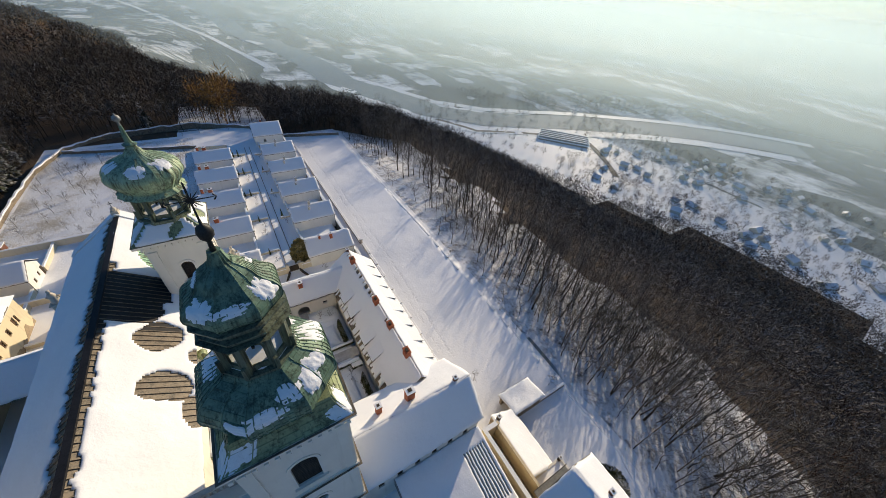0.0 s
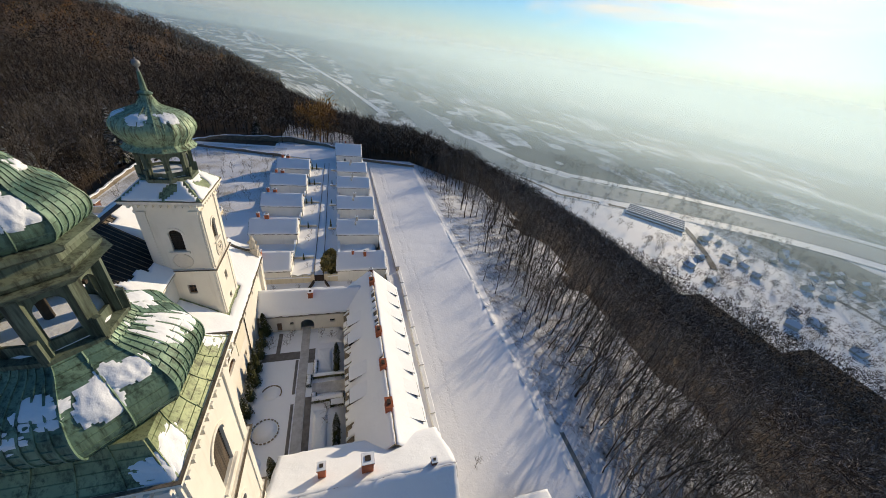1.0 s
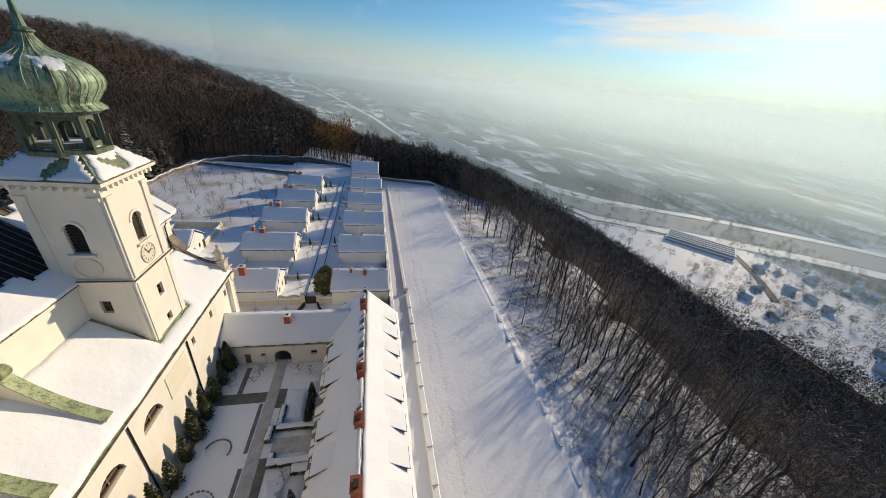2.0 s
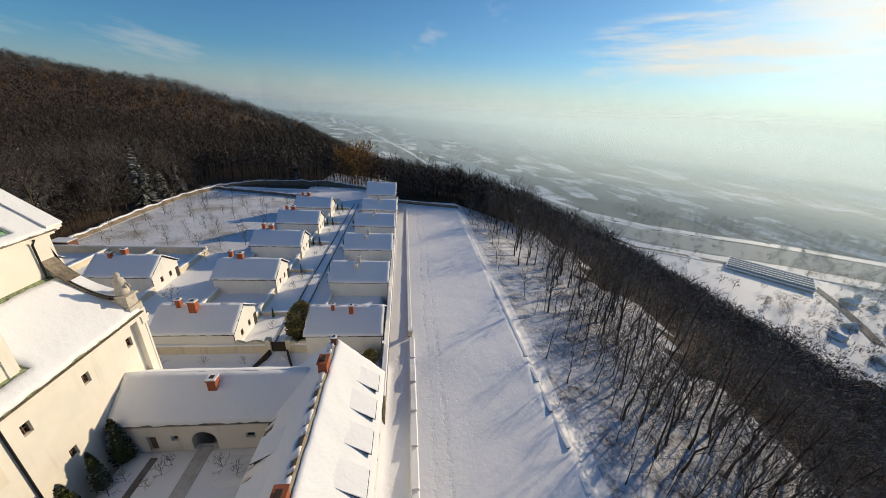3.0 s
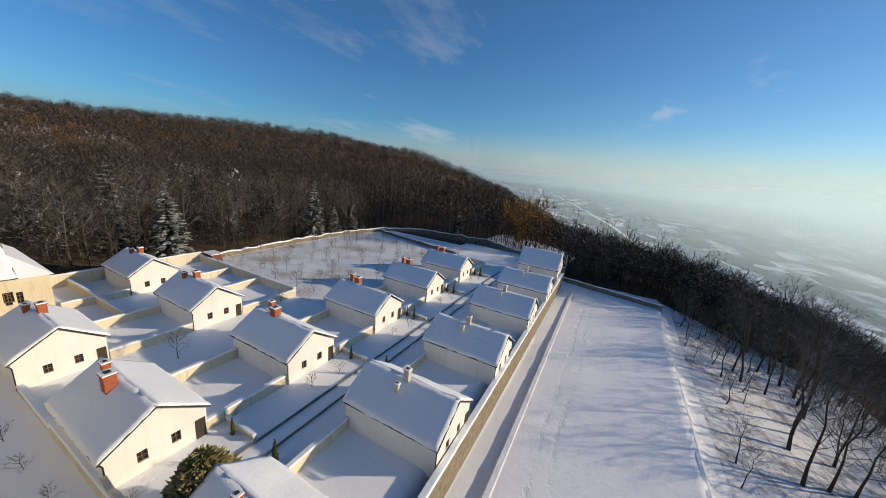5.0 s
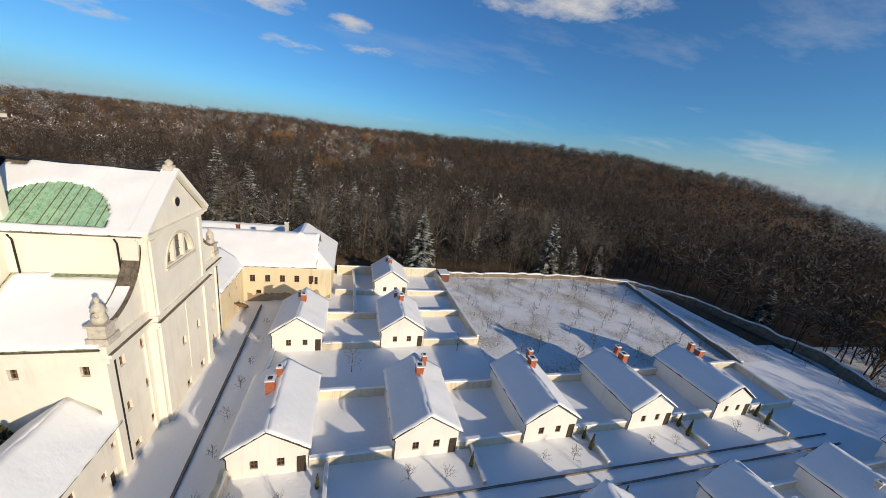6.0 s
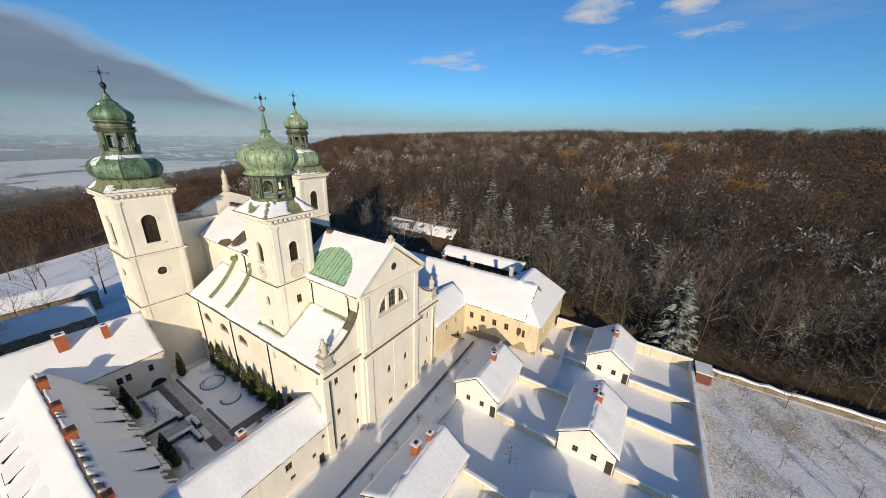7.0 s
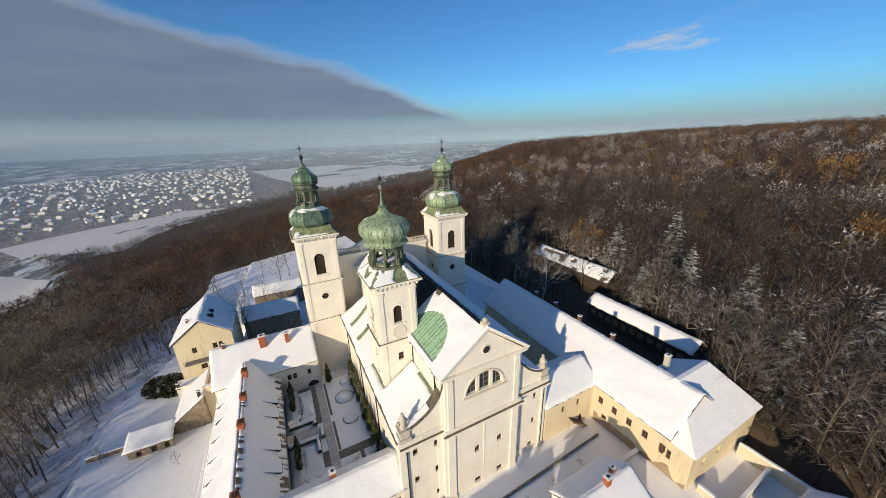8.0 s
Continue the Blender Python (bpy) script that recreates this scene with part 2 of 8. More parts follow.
COPPER = copper("verdigris", (0.26, 0.38, 0.25), (0.042, 0.11, 0.085), (0.032, 0.052, 0.032), 0.4)
PALE_COPPER = copper("pale_verdigris", (0.42, 0.53, 0.36), (0.22, 0.33, 0.21), (0.07, 0.07, 0.035), 0.4)
LANTERN = copper("lantern_copper", (0.20, 0.23, 0.16), (0.09, 0.12, 0.085), (0.035, 0.036, 0.025), 0.3)
OLIVE = copper("olive_copper", (0.36, 0.40, 0.22), (0.20, 0.25, 0.13), (0.07, 0.075, 0.04), 0.4)
PATCH = copper("bright_verdigris", (0.40, 0.62, 0.42), (0.30, 0.52, 0.36), (0.20, 0.30, 0.20), 0.4)
SHEET = copper("brown_sheet", (0.25, 0.20, 0.14), (0.14, 0.11, 0.08), (0.055, 0.05, 0.04), 0.35)
DARK_SHEET = copper("dark_sheet", (0.085, 0.07, 0.055), (0.05, 0.042, 0.035), (0.022, 0.02, 0.018), 0.3)
LOUVRE_WOOD = copper("dark_louvre_wood", (0.095, 0.07, 0.05), (0.05, 0.038, 0.028), (0.02, 0.016, 0.012), 0.15)
TAR = copper("black_sheet", (0.025, 0.025, 0.028), (0.016, 0.016, 0.018), (0.01, 0.01, 0.01), 0.2)


def simple(name, a_col, b_col, scale, rough=0.8, metal=0.0, spec=0.3, bumpy=0.3):
    m, g, b = material(name, rough, metal, spec)
    p = place(g)
    n = g.noise(p, scale, 6, 0.7)
    g.join(g.mix(g.ramp(n, [(0.3, (0, 0, 0)), (0.7, (1, 1, 1))]), a_col, b_col), b.inputs["Base Color"])
    bump(g, b, n, bumpy, 0.05)
    return m


BRICK = simple("chimney_brick", (0.46, 0.135, 0.06), (0.24, 0.075, 0.04), 6, 0.85)
RUST = simple("rusty_metal", (0.20, 0.075, 0.045), (0.10, 0.05, 0.035), 8, 0.7)
RUBBLE = simple("rubble_stone", (0.34, 0.28, 0.20), (0.12, 0.095, 0.07), 1.6, 0.95, bumpy=0.9)
FLAKED = simple("flaked_plaster", (0.42, 0.33, 0.22), (0.25, 0.19, 0.13), 1.4, 0.95, bumpy=0.8)
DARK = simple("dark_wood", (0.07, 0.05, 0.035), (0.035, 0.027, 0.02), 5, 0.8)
WOOD = simple("brown_wood", (0.24, 0.15, 0.09), (0.13, 0.08, 0.05), 4, 0.8)
LEAD = simple("grey_sheet", (0.30, 0.30, 0.29), (0.15, 0.15, 0.145), 3, 0.55, 0.4)
IRON = simple("iron", (0.045, 0.045, 0.045), (0.02, 0.02, 0.02), 9, 0.5, 0.6)
GILT = simple("gilt_copper", (0.16, 0.12, 0.06), (0.07, 0.06, 0.045), 6, 0.4, 0.8)
STONE = simple("pale_stone", (0.66, 0.60, 0.50), (0.40, 0.36, 0.30), 3, 0.9)
PATH = simple("slushy_path", (0.62, 0.61, 0.59), (0.36, 0.34, 0.31), 0.9, 0.8)
ASPHALT = simple("wet_path", (0.24, 0.22, 0.195), (0.11, 0.10, 0.09), 1.2, 0.8)
PINK = simple("clock_face", (0.72, 0.66, 0.56), (0.64, 0.58, 0.49), 3, 0.8)


def glass_pane():
    m, g, b = material("window_glass", 0.12, 0, 0.5)
    n = g.noise(place(g), 0.9, 3)
    g.join(g.mix(n, (0.012, 0.014, 0.018), (0.05, 0.05, 0.05)), b.inputs["Base Color"])
    return m


GLASS = glass_pane()


def bark(name, a_col, b_col, snow, broad=None):
    """Bark and twigs; snow lies on the upper sides."""
    m, g, b = material(name, 0.9, 0, 0.1)
    geo = g.add("ShaderNodeNewGeometry")
    s = g.add("ShaderNodeSeparateXYZ")
    g.join(geo.outputs["Normal"], s.inputs[0])
    info = g.add("ShaderNodeObjectInfo")
    n = g.noise(geo.outputs["Position"], 0.6, 4)
    isl = geo.outputs["Random Per Island"]
    c = g.mix(isl, a_col, b_col)
    c = g.mix(g.math("MULTIPLY", info.outputs["Random"], 0.25), c, (0.10, 0.085, 0.06))
    if broad:
        crown = g.ramp(g.noise(g.scaled(geo.outputs["Position"], (1, 1, 0.5)), 0.17, 2), [(0.38, (0, 0, 0)), (0.62, (1, 1, 1))])
        c = g.mix(g.math("ADD", g.math("MULTIPLY", crown, 0.75), g.math("MULTIPLY", isl, 0.25)), tuple(v * 0.75 for v in a_col), tuple(v * 1.25 for v in b_col))
        b1 = g.ramp(g.noise(geo.outputs["Position"], 0.055, 3), [(0.5, (0, 0, 0)), (0.66, (0.75, 0.75, 0.75))])
        c = g.mix(b1, c, broad[0])
        b2 = g.ramp(g.noise(g.scaled(geo.outputs["Position"], (1.3, 1.3, 0.6)), 0.08, 3), [(0.54, (0, 0, 0)), (0.68, (0.7, 0.7, 0.7))])
        c = g.mix(b2, c, broad[1])
    up = g.math("MULTIPLY", g.math("SUBTRACT", s.outputs[2], 0.35, True), 3.0, True)
    k = g.math("MULTIPLY", g.math("MULTIPLY", up, g.ramp(n, [(0.42, (0, 0, 0)), (0.6, (1, 1, 1))])), snow)
    g.join(g.mix(k, c, (0.8, 0.81, 0.83)), b.inputs["Base Color"])
    return m


BARK = bark("bark", (0.085, 0.068, 0.05), (0.15, 0.115, 0.085), 0.45)
DARK_BARK = bark("dark_bark", (0.045, 0.036, 0.028), (0.085, 0.066, 0.050), 0.3)
TWIG = bark("twigs", (0.080, 0.068, 0.056), (0.175, 0.145, 0.115), 0.3, ((0.075, 0.068, 0.045), (0.085, 0.056, 0.036)))
HILL_GREY = bark("grey_hill_twigs", (0.052, 0.041, 0.039), (0.115, 0.090, 0.082), 0.22, ((0.13, 0.085, 0.05), (0.10, 0.095, 0.06)))
FROST = bark("frosted_twigs", (0.15, 0.135, 0.12), (0.46, 0.45, 0.44), 1.0)
HILL_TWIG = bark("hill_twigs", (0.027, 0.019, 0.016), (0.072, 0.050, 0.037), 0.10, ((0.165, 0.076, 0.036), (0.066, 0.054, 0.028)))
# darker copy of the twigs: the shade of the dense wood is in its colour
SHADED_TWIG = bark("shaded_wood_twigs", (0.024, 0.019, 0.015), (0.058, 0.045, 0.035), 0.25, ((0.075, 0.056, 0.036), (0.046, 0.042, 0.026)))
RED_TWIG = bark("last_leaves", (0.22, 0.10, 0.03), (0.36, 0.20, 0.05), 0.1)
NEEDLE = bark("needles", (0.014, 0.022, 0.014), (0.032, 0.045, 0.026), 0.42)
THUJA = bark("clipped_evergreen", (0.030, 0.042, 0.016), (0.095, 0.098, 0.035), 0.6)
SHRUB = bark("evergreen_shrub", (0.20, 0.18, 0.06), (0.36, 0.30, 0.12), 0.12)


def water():
    m, g, b = material("river_water", 0.75, 0, 0.25)
    g.join(g.mix(g.noise(place(g), 0.01, 4), (0.22, 0.27, 0.29), (0.34, 0.38, 0.39)), b.inputs["Base Color"])
    return m


WATER = water()


def haze_sheet(name, alpha, r):
    """Upright see-through sheet standing in for distance haze: lets most light through and scatters the rest."""
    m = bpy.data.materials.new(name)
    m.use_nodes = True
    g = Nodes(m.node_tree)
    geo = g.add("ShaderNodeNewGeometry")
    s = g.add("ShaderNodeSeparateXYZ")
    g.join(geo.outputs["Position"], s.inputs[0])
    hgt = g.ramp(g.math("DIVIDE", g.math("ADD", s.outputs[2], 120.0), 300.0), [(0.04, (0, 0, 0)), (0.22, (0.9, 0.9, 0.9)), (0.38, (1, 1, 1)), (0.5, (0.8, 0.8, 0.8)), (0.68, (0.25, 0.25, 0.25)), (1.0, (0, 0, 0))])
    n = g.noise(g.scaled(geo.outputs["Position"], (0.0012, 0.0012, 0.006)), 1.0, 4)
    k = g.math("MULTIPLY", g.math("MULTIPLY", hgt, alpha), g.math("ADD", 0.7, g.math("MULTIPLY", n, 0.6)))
    # denser on the sunward river side than inland: brighter sunlit haze put into opacity
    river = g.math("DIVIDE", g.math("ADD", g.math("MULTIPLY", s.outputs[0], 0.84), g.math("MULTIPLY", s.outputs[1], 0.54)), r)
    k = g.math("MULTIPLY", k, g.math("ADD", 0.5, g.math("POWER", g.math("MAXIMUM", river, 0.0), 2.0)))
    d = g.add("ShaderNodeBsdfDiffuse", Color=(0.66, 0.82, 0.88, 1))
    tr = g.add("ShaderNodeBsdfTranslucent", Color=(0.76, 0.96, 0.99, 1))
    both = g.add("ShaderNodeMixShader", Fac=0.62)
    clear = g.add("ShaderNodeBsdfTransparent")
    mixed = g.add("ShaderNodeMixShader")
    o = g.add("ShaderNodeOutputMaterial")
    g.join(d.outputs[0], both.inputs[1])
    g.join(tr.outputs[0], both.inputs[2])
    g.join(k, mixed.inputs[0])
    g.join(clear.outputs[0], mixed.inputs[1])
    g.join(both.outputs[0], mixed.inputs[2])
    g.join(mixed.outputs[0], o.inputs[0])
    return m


# ---- mesh helpers ----


def obj(name, verts, faces, mat, parent=None, label="", smooth=False):
    me = bpy.data.meshes.new(name)
    me.from_pydata(verts, [], faces)
    for mm in (mat if isinstance(mat, (list, tuple)) else [mat]):
        me.materials.append(mm)
    if smooth:
        me.polygons.foreach_set("use_smooth", [True] * len(me.polygons))
    ob = new(name, me)
    if parent is not None:
        ob.parent = parent
    if label:
        tagged(ob, label)
    return ob


def part(name, bm, mat, parent=None, label="", smooth=False):
    me = bpy.data.meshes.new(name)
    bmesh.ops.recalc_face_normals(bm, faces=bm.faces)
    bm.to_mesh(me)
    bm.free()
    me.materials.append(mat)
    if smooth:
        me.polygons.foreach_set("use_smooth", [True] * len(me.polygons))
    ob = new(name, me)
    if parent is not None:
        ob.parent = parent
    if label:
        tagged(ob, label)
    return ob


def thing(name, label, category, group="", kind="", at=None):
    ob = new(name)
    if at is not None:
        ob.matrix_basis = at
    return tagged(ob, label, category, group, kind)


def box(bm, x0, x1, y0, y1, z0, z1, m=None):
    vs = [bm.verts.new(Vector((x, y, z)) if m is None else m @ Vector((x, y, z))) for x in (x0, x1) for y in (y0, y1) for z in (z0, z1)]
    for f in ((0, 1, 3, 2), (4, 6, 7, 5), (0, 4, 5, 1), (2, 3, 7, 6), (0, 2, 6, 4), (1, 5, 7, 3)):
        bm.faces.new([vs[i] for i in f])


def boxes(*rows, m=None):
    bm = bmesh.new()
    for r in rows:
        box(bm, *r, m=m)
    return bm


def solid(bm, ring_a, ring_b):
    """Closed body between two polygons with the same number of corners."""
    a = [bm.verts.new(p) for p in ring_a]
    b = [bm.verts.new(p) for p in ring_b]
    n = len(a)
    bm.faces.new(a)
    bm.faces.new(b[::-1])
    for i in range(n):
        bm.faces.new((a[i], b[i], b[(i + 1) % n], a[(i + 1) % n]))


def prism(bm, pts, axis, lo, hi):
    """Polygon pts in the two other axes, extruded along the axis from lo to hi."""
    def at(p, t):
        return {"x": (t, p[0], p[1]), "y": (p[0], t, p[1]), "z": (p[0], p[1], t)}[axis]
    solid(bm, [at(p, lo) for p in pts], [at(p, hi) for p in pts])


def turned(bm, profile, n, cx=0.0, cy=0.0, turn=0.0, ring=None):
    """Body of revolution from rows of (radius, z); ring gives each corner's angle and radius factor."""
    ring = ring or [(2 * math.pi * i / n, 1.0) for i in range(n)]
    rows = []
    for r, z in profile:
        rows.append([bm.verts.new((cx + r * k * math.cos(a + turn), cy + r * k * math.sin(a + turn), z)) for a, k in ring])
    m = len(ring)
    for u, v in zip(rows, rows[1:]):
        for i in range(m):
            bm.faces.new((u[i], u[(i + 1) % m], v[(i + 1) % m], v[i]))
    bm.faces.new(rows[0][::-1])
    bm.faces.new(rows[-1])


def tube(bm, pts, radii, sides=5):
    rows = []
    for i, p in enumerate(pts):
        d = (Vector(pts[min(i + 1, len(pts) - 1)]) - Vector(pts[max(i - 1, 0)])).normalized()
        u = d.orthogonal().normalized()
        v = d.cross(u)
        rows.append([bm.verts.new(Vector(p) + radii[i] * (math.cos(2 * math.pi * k / sides) * u + math.sin(2 * math.pi * k / sides) * v)) for k in range(sides)])
    for a, b in zip(rows, rows[1:]):
        for k in range(sides):
            bm.faces.new((a[k], a[(k + 1) % sides], b[(k + 1) % sides], b[k]))
    bm.faces.new(rows[0][::-1])
    bm.faces.new(rows[-1])


def wall_bm(p0, p1, z0, z1, thick, holes=(), arch_steps=8):
    """Upright wall from p0 to p1, its outer face on the line, thickness to the left of the way; holes (u0, u1, v0, v1, arched) go through."""
    bm = bmesh.new()
    p0, p1 = Vector((*p0, 0)), Vector((*p1, 0))
    d = p1 - p0
    length = d.length
    d.normalize()
    n = Vector((-d.y, d.x, 0)) * thick
    us = sorted({0.0, length, *[h[0] for h in holes], *[h[1] for h in holes]})
    vs = sorted({z0, z1, *[h[2] for h in holes], *[h[3] for h in holes]})

    def pt(u, v, s):
        return p0 + d * min(max(u, 0.004), length - 0.004) + Vector((0, 0, v)) + n * s

    def is_hole(u, v):
        return any(h[0] < u < h[1] and h[2] < v < h[3] for h in holes) or not (0 < u < length and z0 < v < z1)
    for ua, ub in zip(us, us[1:]):
        for va, vb in zip(vs, vs[1:]):
            um, vm = (ua + ub) / 2, (va + vb) / 2
            if is_hole(um, vm):
                continue
            for s in (0, 1):
                bm.faces.new([bm.verts.new(pt(u, v, s)) for u, v in ((ua, va), (ub, va), (ub, vb), (ua, vb))])
            for (a, b), probe in ((((ua, va), (ub, va)), (um, va - 1e-4)), (((ua, vb), (ub, vb)), (um, vb + 1e-4)), (((ua, va), (ua, vb)), (ua - 1e-4, vm)), (((ub, va), (ub, vb)), (ub + 1e-4, vm))):
                if is_hole(*probe):
                    bm.faces.new([bm.verts.new(q) for q in (pt(*a, 0), pt(*b, 0), pt(*b, 1), pt(*a, 1))])
    for h in holes:
        if len(h) > 4 and h[4]:
            u0, u1, v1 = h[0], h[1], h[3]
            c, r = (u0 + u1) / 2, (u1 - u0) / 2
            rise = h[4] if h[4] is not True else r
            arc = [(c - r * math.cos(math.pi * i / arch_steps), v1 - rise + rise * math.sin(math.pi * i / arch_steps)) for i in range(arch_steps + 1)]
            half = arch_steps // 2
            for poly in (arc[:half + 1] + [(u0, v1)], arc[half:] + [(u1, v1)]):
                solid(bm, [pt(u, v, 0) for u, v in poly], [pt(u, v, 1) for u, v in poly])
    bmesh.ops.remove_doubles(bm, verts=bm.verts, dist=0.001)
    return bm


def window_in(parent, p0, p1, hole, inset, name="window", bars=(1, 2), frame_mat=None, pane_mat=None, label=""):
    """A window set into a hole of a wall_bm wall: frame with bars, and one pane."""
    p0, p1 = Vector((*p0, 0)), Vector((*p1, 0))
    d = (p1 - p0).normalized()
    n = Vector((-d.y, d.x, 0))
    u0, u1, v0, v1 = hole[:4]
    m = Matrix.Translation(p0 + d * (u0 + u1) / 2 + n * inset + Vector((0, 0, v0)))
    m = m @ Matrix((d, n, (0, 0, 1))).transposed().to_4x4()
    wdt, hgt = u1 - u0, v1 - v0
    f = 0.07 * max(1.0, wdt)
    nu, nv = bars[0] + 1, bars[1] + 1
    lights = []
    for i in range(nu):
        for j in range(nv):
            a0, a1 = wdt * i / nu + (f if i == 0 else f / 3), wdt * (i + 1) / nu - (f if i == nu - 1 else f / 3)
            b0, b1 = hgt * j / nv + (f if j == 0 else f / 3), hgt * (j + 1) / nv - (f if j == nv - 1 else f / 3)
            lights.append((a0, a1, b0, b1))
    bm = wall_bm((-wdt / 2, -0.05), (wdt / 2, -0.05), 0.003, hgt - 0.003, 0.1, lights)
    bmesh.ops.transform(bm, matrix=m, verts=bm.verts)
    win = part(name, bm, frame_mat or WOOD, parent, label)
    part("pane", boxes((-wdt / 2 + 0.01, wdt / 2 - 0.01, 0.07, 0.10, 0.01, hgt - 0.01), m=m), pane_mat or GLASS, win)
    return win


def wall_with_windows(parent, name, p0, p1, z0, z1, thick, mat, holes=(), inset=0.22, bars=(1, 1), label="", pane_mat=None, frame_mat=None):
    wl = part(name, wall_bm(p0, p1, z0, z1, thick, holes), mat, parent, label)
    for h in holes:
        if len(h) < 6:
            window_in(parent, p0, p1, h, inset, bars=bars, frame_mat=frame_mat, pane_mat=pane_mat)
    return wl


def snow_sheet(name, origin, u, v, lu, lv, parent, keep=None, thick=0.22, step=0.6, seed=0, mat=None, label="", lump=0.08):
    """A lying layer of snow on a sloping roof plane, with soft uneven edges; keep(a, b) says where it lies."""
    u, v = Vector(u).normalized(), Vector(v).normalized()
    n = u.cross(v)
    if n.z < 0:
        n = -n
    nu, nv = max(2, int(lu / step)), max(2, int(lv / step))
    o = Vector(origin)
    cells = set()
    for i in range(nu):
        for j in range(nv):
            a, b = (i + 0.5) * lu / nu, (j + 0.5) * lv / nv
            if keep is None or keep(a, b):
                cells.add((i, j))
    idx, verts, faces = {}, [], []

    def corner(i, j, top):
        key = (i, j, top)
        if key not in idx:
            around = [(i - 1, j - 1), (i, j - 1), (i - 1, j), (i, j)]
            inside = sum(c in cells for c in around)
            a, b = i * lu / nu, j * lv / nv
            q = o + u * a + v * b
            w1 = noise.noise(q * 0.45 + Vector((seed, 0, 0)))
            if inside < 4:
                wob = 0.32 * step
                q = q + u * wob * noise.noise(q * 1.3 + Vector((7 + seed, 0, 0))) + v * wob * noise.noise(q * 1.3 + Vector((0, 19 + seed, 0)))
            h = (thick * (1.0 if inside == 4 else 0.62) + lump * w1) if top else -0.01
            idx[key] = len(verts)
            verts.append(q + n * max(h, 0.03 if top else -0.02))
        return idx[key]
    for i, j in cells:
        faces.append((corner(i, j, 1), corner(i + 1, j, 1), corner(i + 1, j + 1, 1), corner(i, j + 1, 1)))
        for (a, b), nb in ((((i, j), (i + 1, j)), (i, j - 1)), (((i + 1, j), (i + 1, j + 1)), (i + 1, j)), (((i + 1, j + 1), (i, j + 1)), (i, j + 1)), (((i, j + 1), (i, j)), (i - 1, j))):
            if nb not in cells:
                faces.append((corner(*a, 1), corner(*a, 0), corner(*b, 0), corner(*b, 1)))
    if not faces:
        return None
    return obj(name, verts, faces, mat or ROOF_SNOW, parent, label, smooth=True)

# ---- ground ----
EDGE = 39.6  # outer wall of the terrace


def row_edge(y):
    return 16.7 - 0.014 * (y - 66)


R_NODES = np.array([0, 45, 120, 220, 450, 800, 1500, 5000.0])
AZ_NODES = np.array([-180, -156, -140, -122, -102, -80, -60, -45, -30, -15, 5, 30, 130, 153, 180.0])
PROFILES = np.array([
    [-2, -5, -14, -28, -60, -88, -100, -104], [0, -1, -5, -12, -30, -55, -74, -95], [1, 1, 3, 7, 17, 7, -30, -80],
    [2, 3, 6, 13, 32, 27, 8, -40], [3, 5, 9, 17, 40, 37, 12, -30], [3, 5, 10, 20, 45, 41, 14, -30],
    [2, 5, 11, 23, 52, 44, 8, -40], [1, 4, 10, 21, 54, 40, -4, -60], [1, 3, 6, 12, 36, 13, -60, -104],
    [1, 1, 2, 2, -8, -60, -104, -108], [0.5, -5, -24, -58, -106, -108, -108, -108],
    [-2.4, -15, -52, -104, -108, -108, -108, -108], [-2.4, -15, -50, -96, -108, -108, -108, -108],
    [-3, -9, -24, -50, -86, -100, -104, -106], [-2, -5, -14, -28, -60, -88, -100, -104]], float)


def terrace_fall(y):
    """The terrace drops gently towards the front court."""
    return 0.075 * min(max(66.0 - y, 0.0), 52.0)


def edge_x(y):
    return EDGE + 0.036 * min(max(66.0 - y, 0.0), 60.0) - 0.42 * max(2.0 - y, 0.0)


def outside(x, y):
    """Distance outside the walled precinct."""
    qx = max(-60 - x, x - edge_x(y), 0.0)
    qy = max(-20 - y, y - 166, 0.0)
    return math.hypot(qx, qy)


def far_height(x, y, r):
    az = math.degrees(math.atan2(x, y - 60))
    col = np.array([np.interp(r, R_NODES, p) for p in PROFILES])
    z = float(np.interp(az, AZ_NODES, col))
    k = min(1.0, r / 120.0)
    if x > 20:
        z -= terrace_fall(y) * max(0.0, 1 - r / 140.0)
    return z + k * 5.0 * noise.noise(Vector((x * 0.008, y * 0.008, 0.3))) * (1.0 if z > -90 else 0.15)


def ground_z(x, y):
    r = outside(x, y)
    if r > 0:
        return far_height(x, y, r)
    if y > 64.0 and x < row_edge(y) - 1.0:
        z = 1.95
        return z + 0.06 * noise.noise(Vector((x * 0.3, y * 0.3, 0)))
    if 55.0 < y <= 64.0 and x < 17.0:
        return 1.2 if y < 60.6 else 1.45
    if y <= 55.0 and x < 17.0:
        if y > 20:
            return 3.2 if -6.9 < x < 7.0 and 24.4 < y < 49.2 else 1.0
        return max(-3.0, 1.0 - 0.11 * max(0.0, 16 - y)) + 0.12 * noise.noise(Vector((x * 0.2, y * 0.2, 0)))
    z = -1.3 + 0.004 * max(0.0, y - 60)
    z -= terrace_fall(y)
    return z + 0.10 * noise.noise(Vector((x * 0.11, y * 0.11, 0))) + 0.05 * noise.noise(Vector((x * 0.5, y * 0.5, 3)))


def clearing(x, y):
    return -34 < x < 33 - 0.06 * (y + 20) and -122 < y < 0


def wood_limit(az):
    """How far the wood reaches down the slope to the river flats."""
    return float(np.interp(az, (0, 60, 72, 83, 90, 142), (235, 245, 248, 275, 295, 300)))


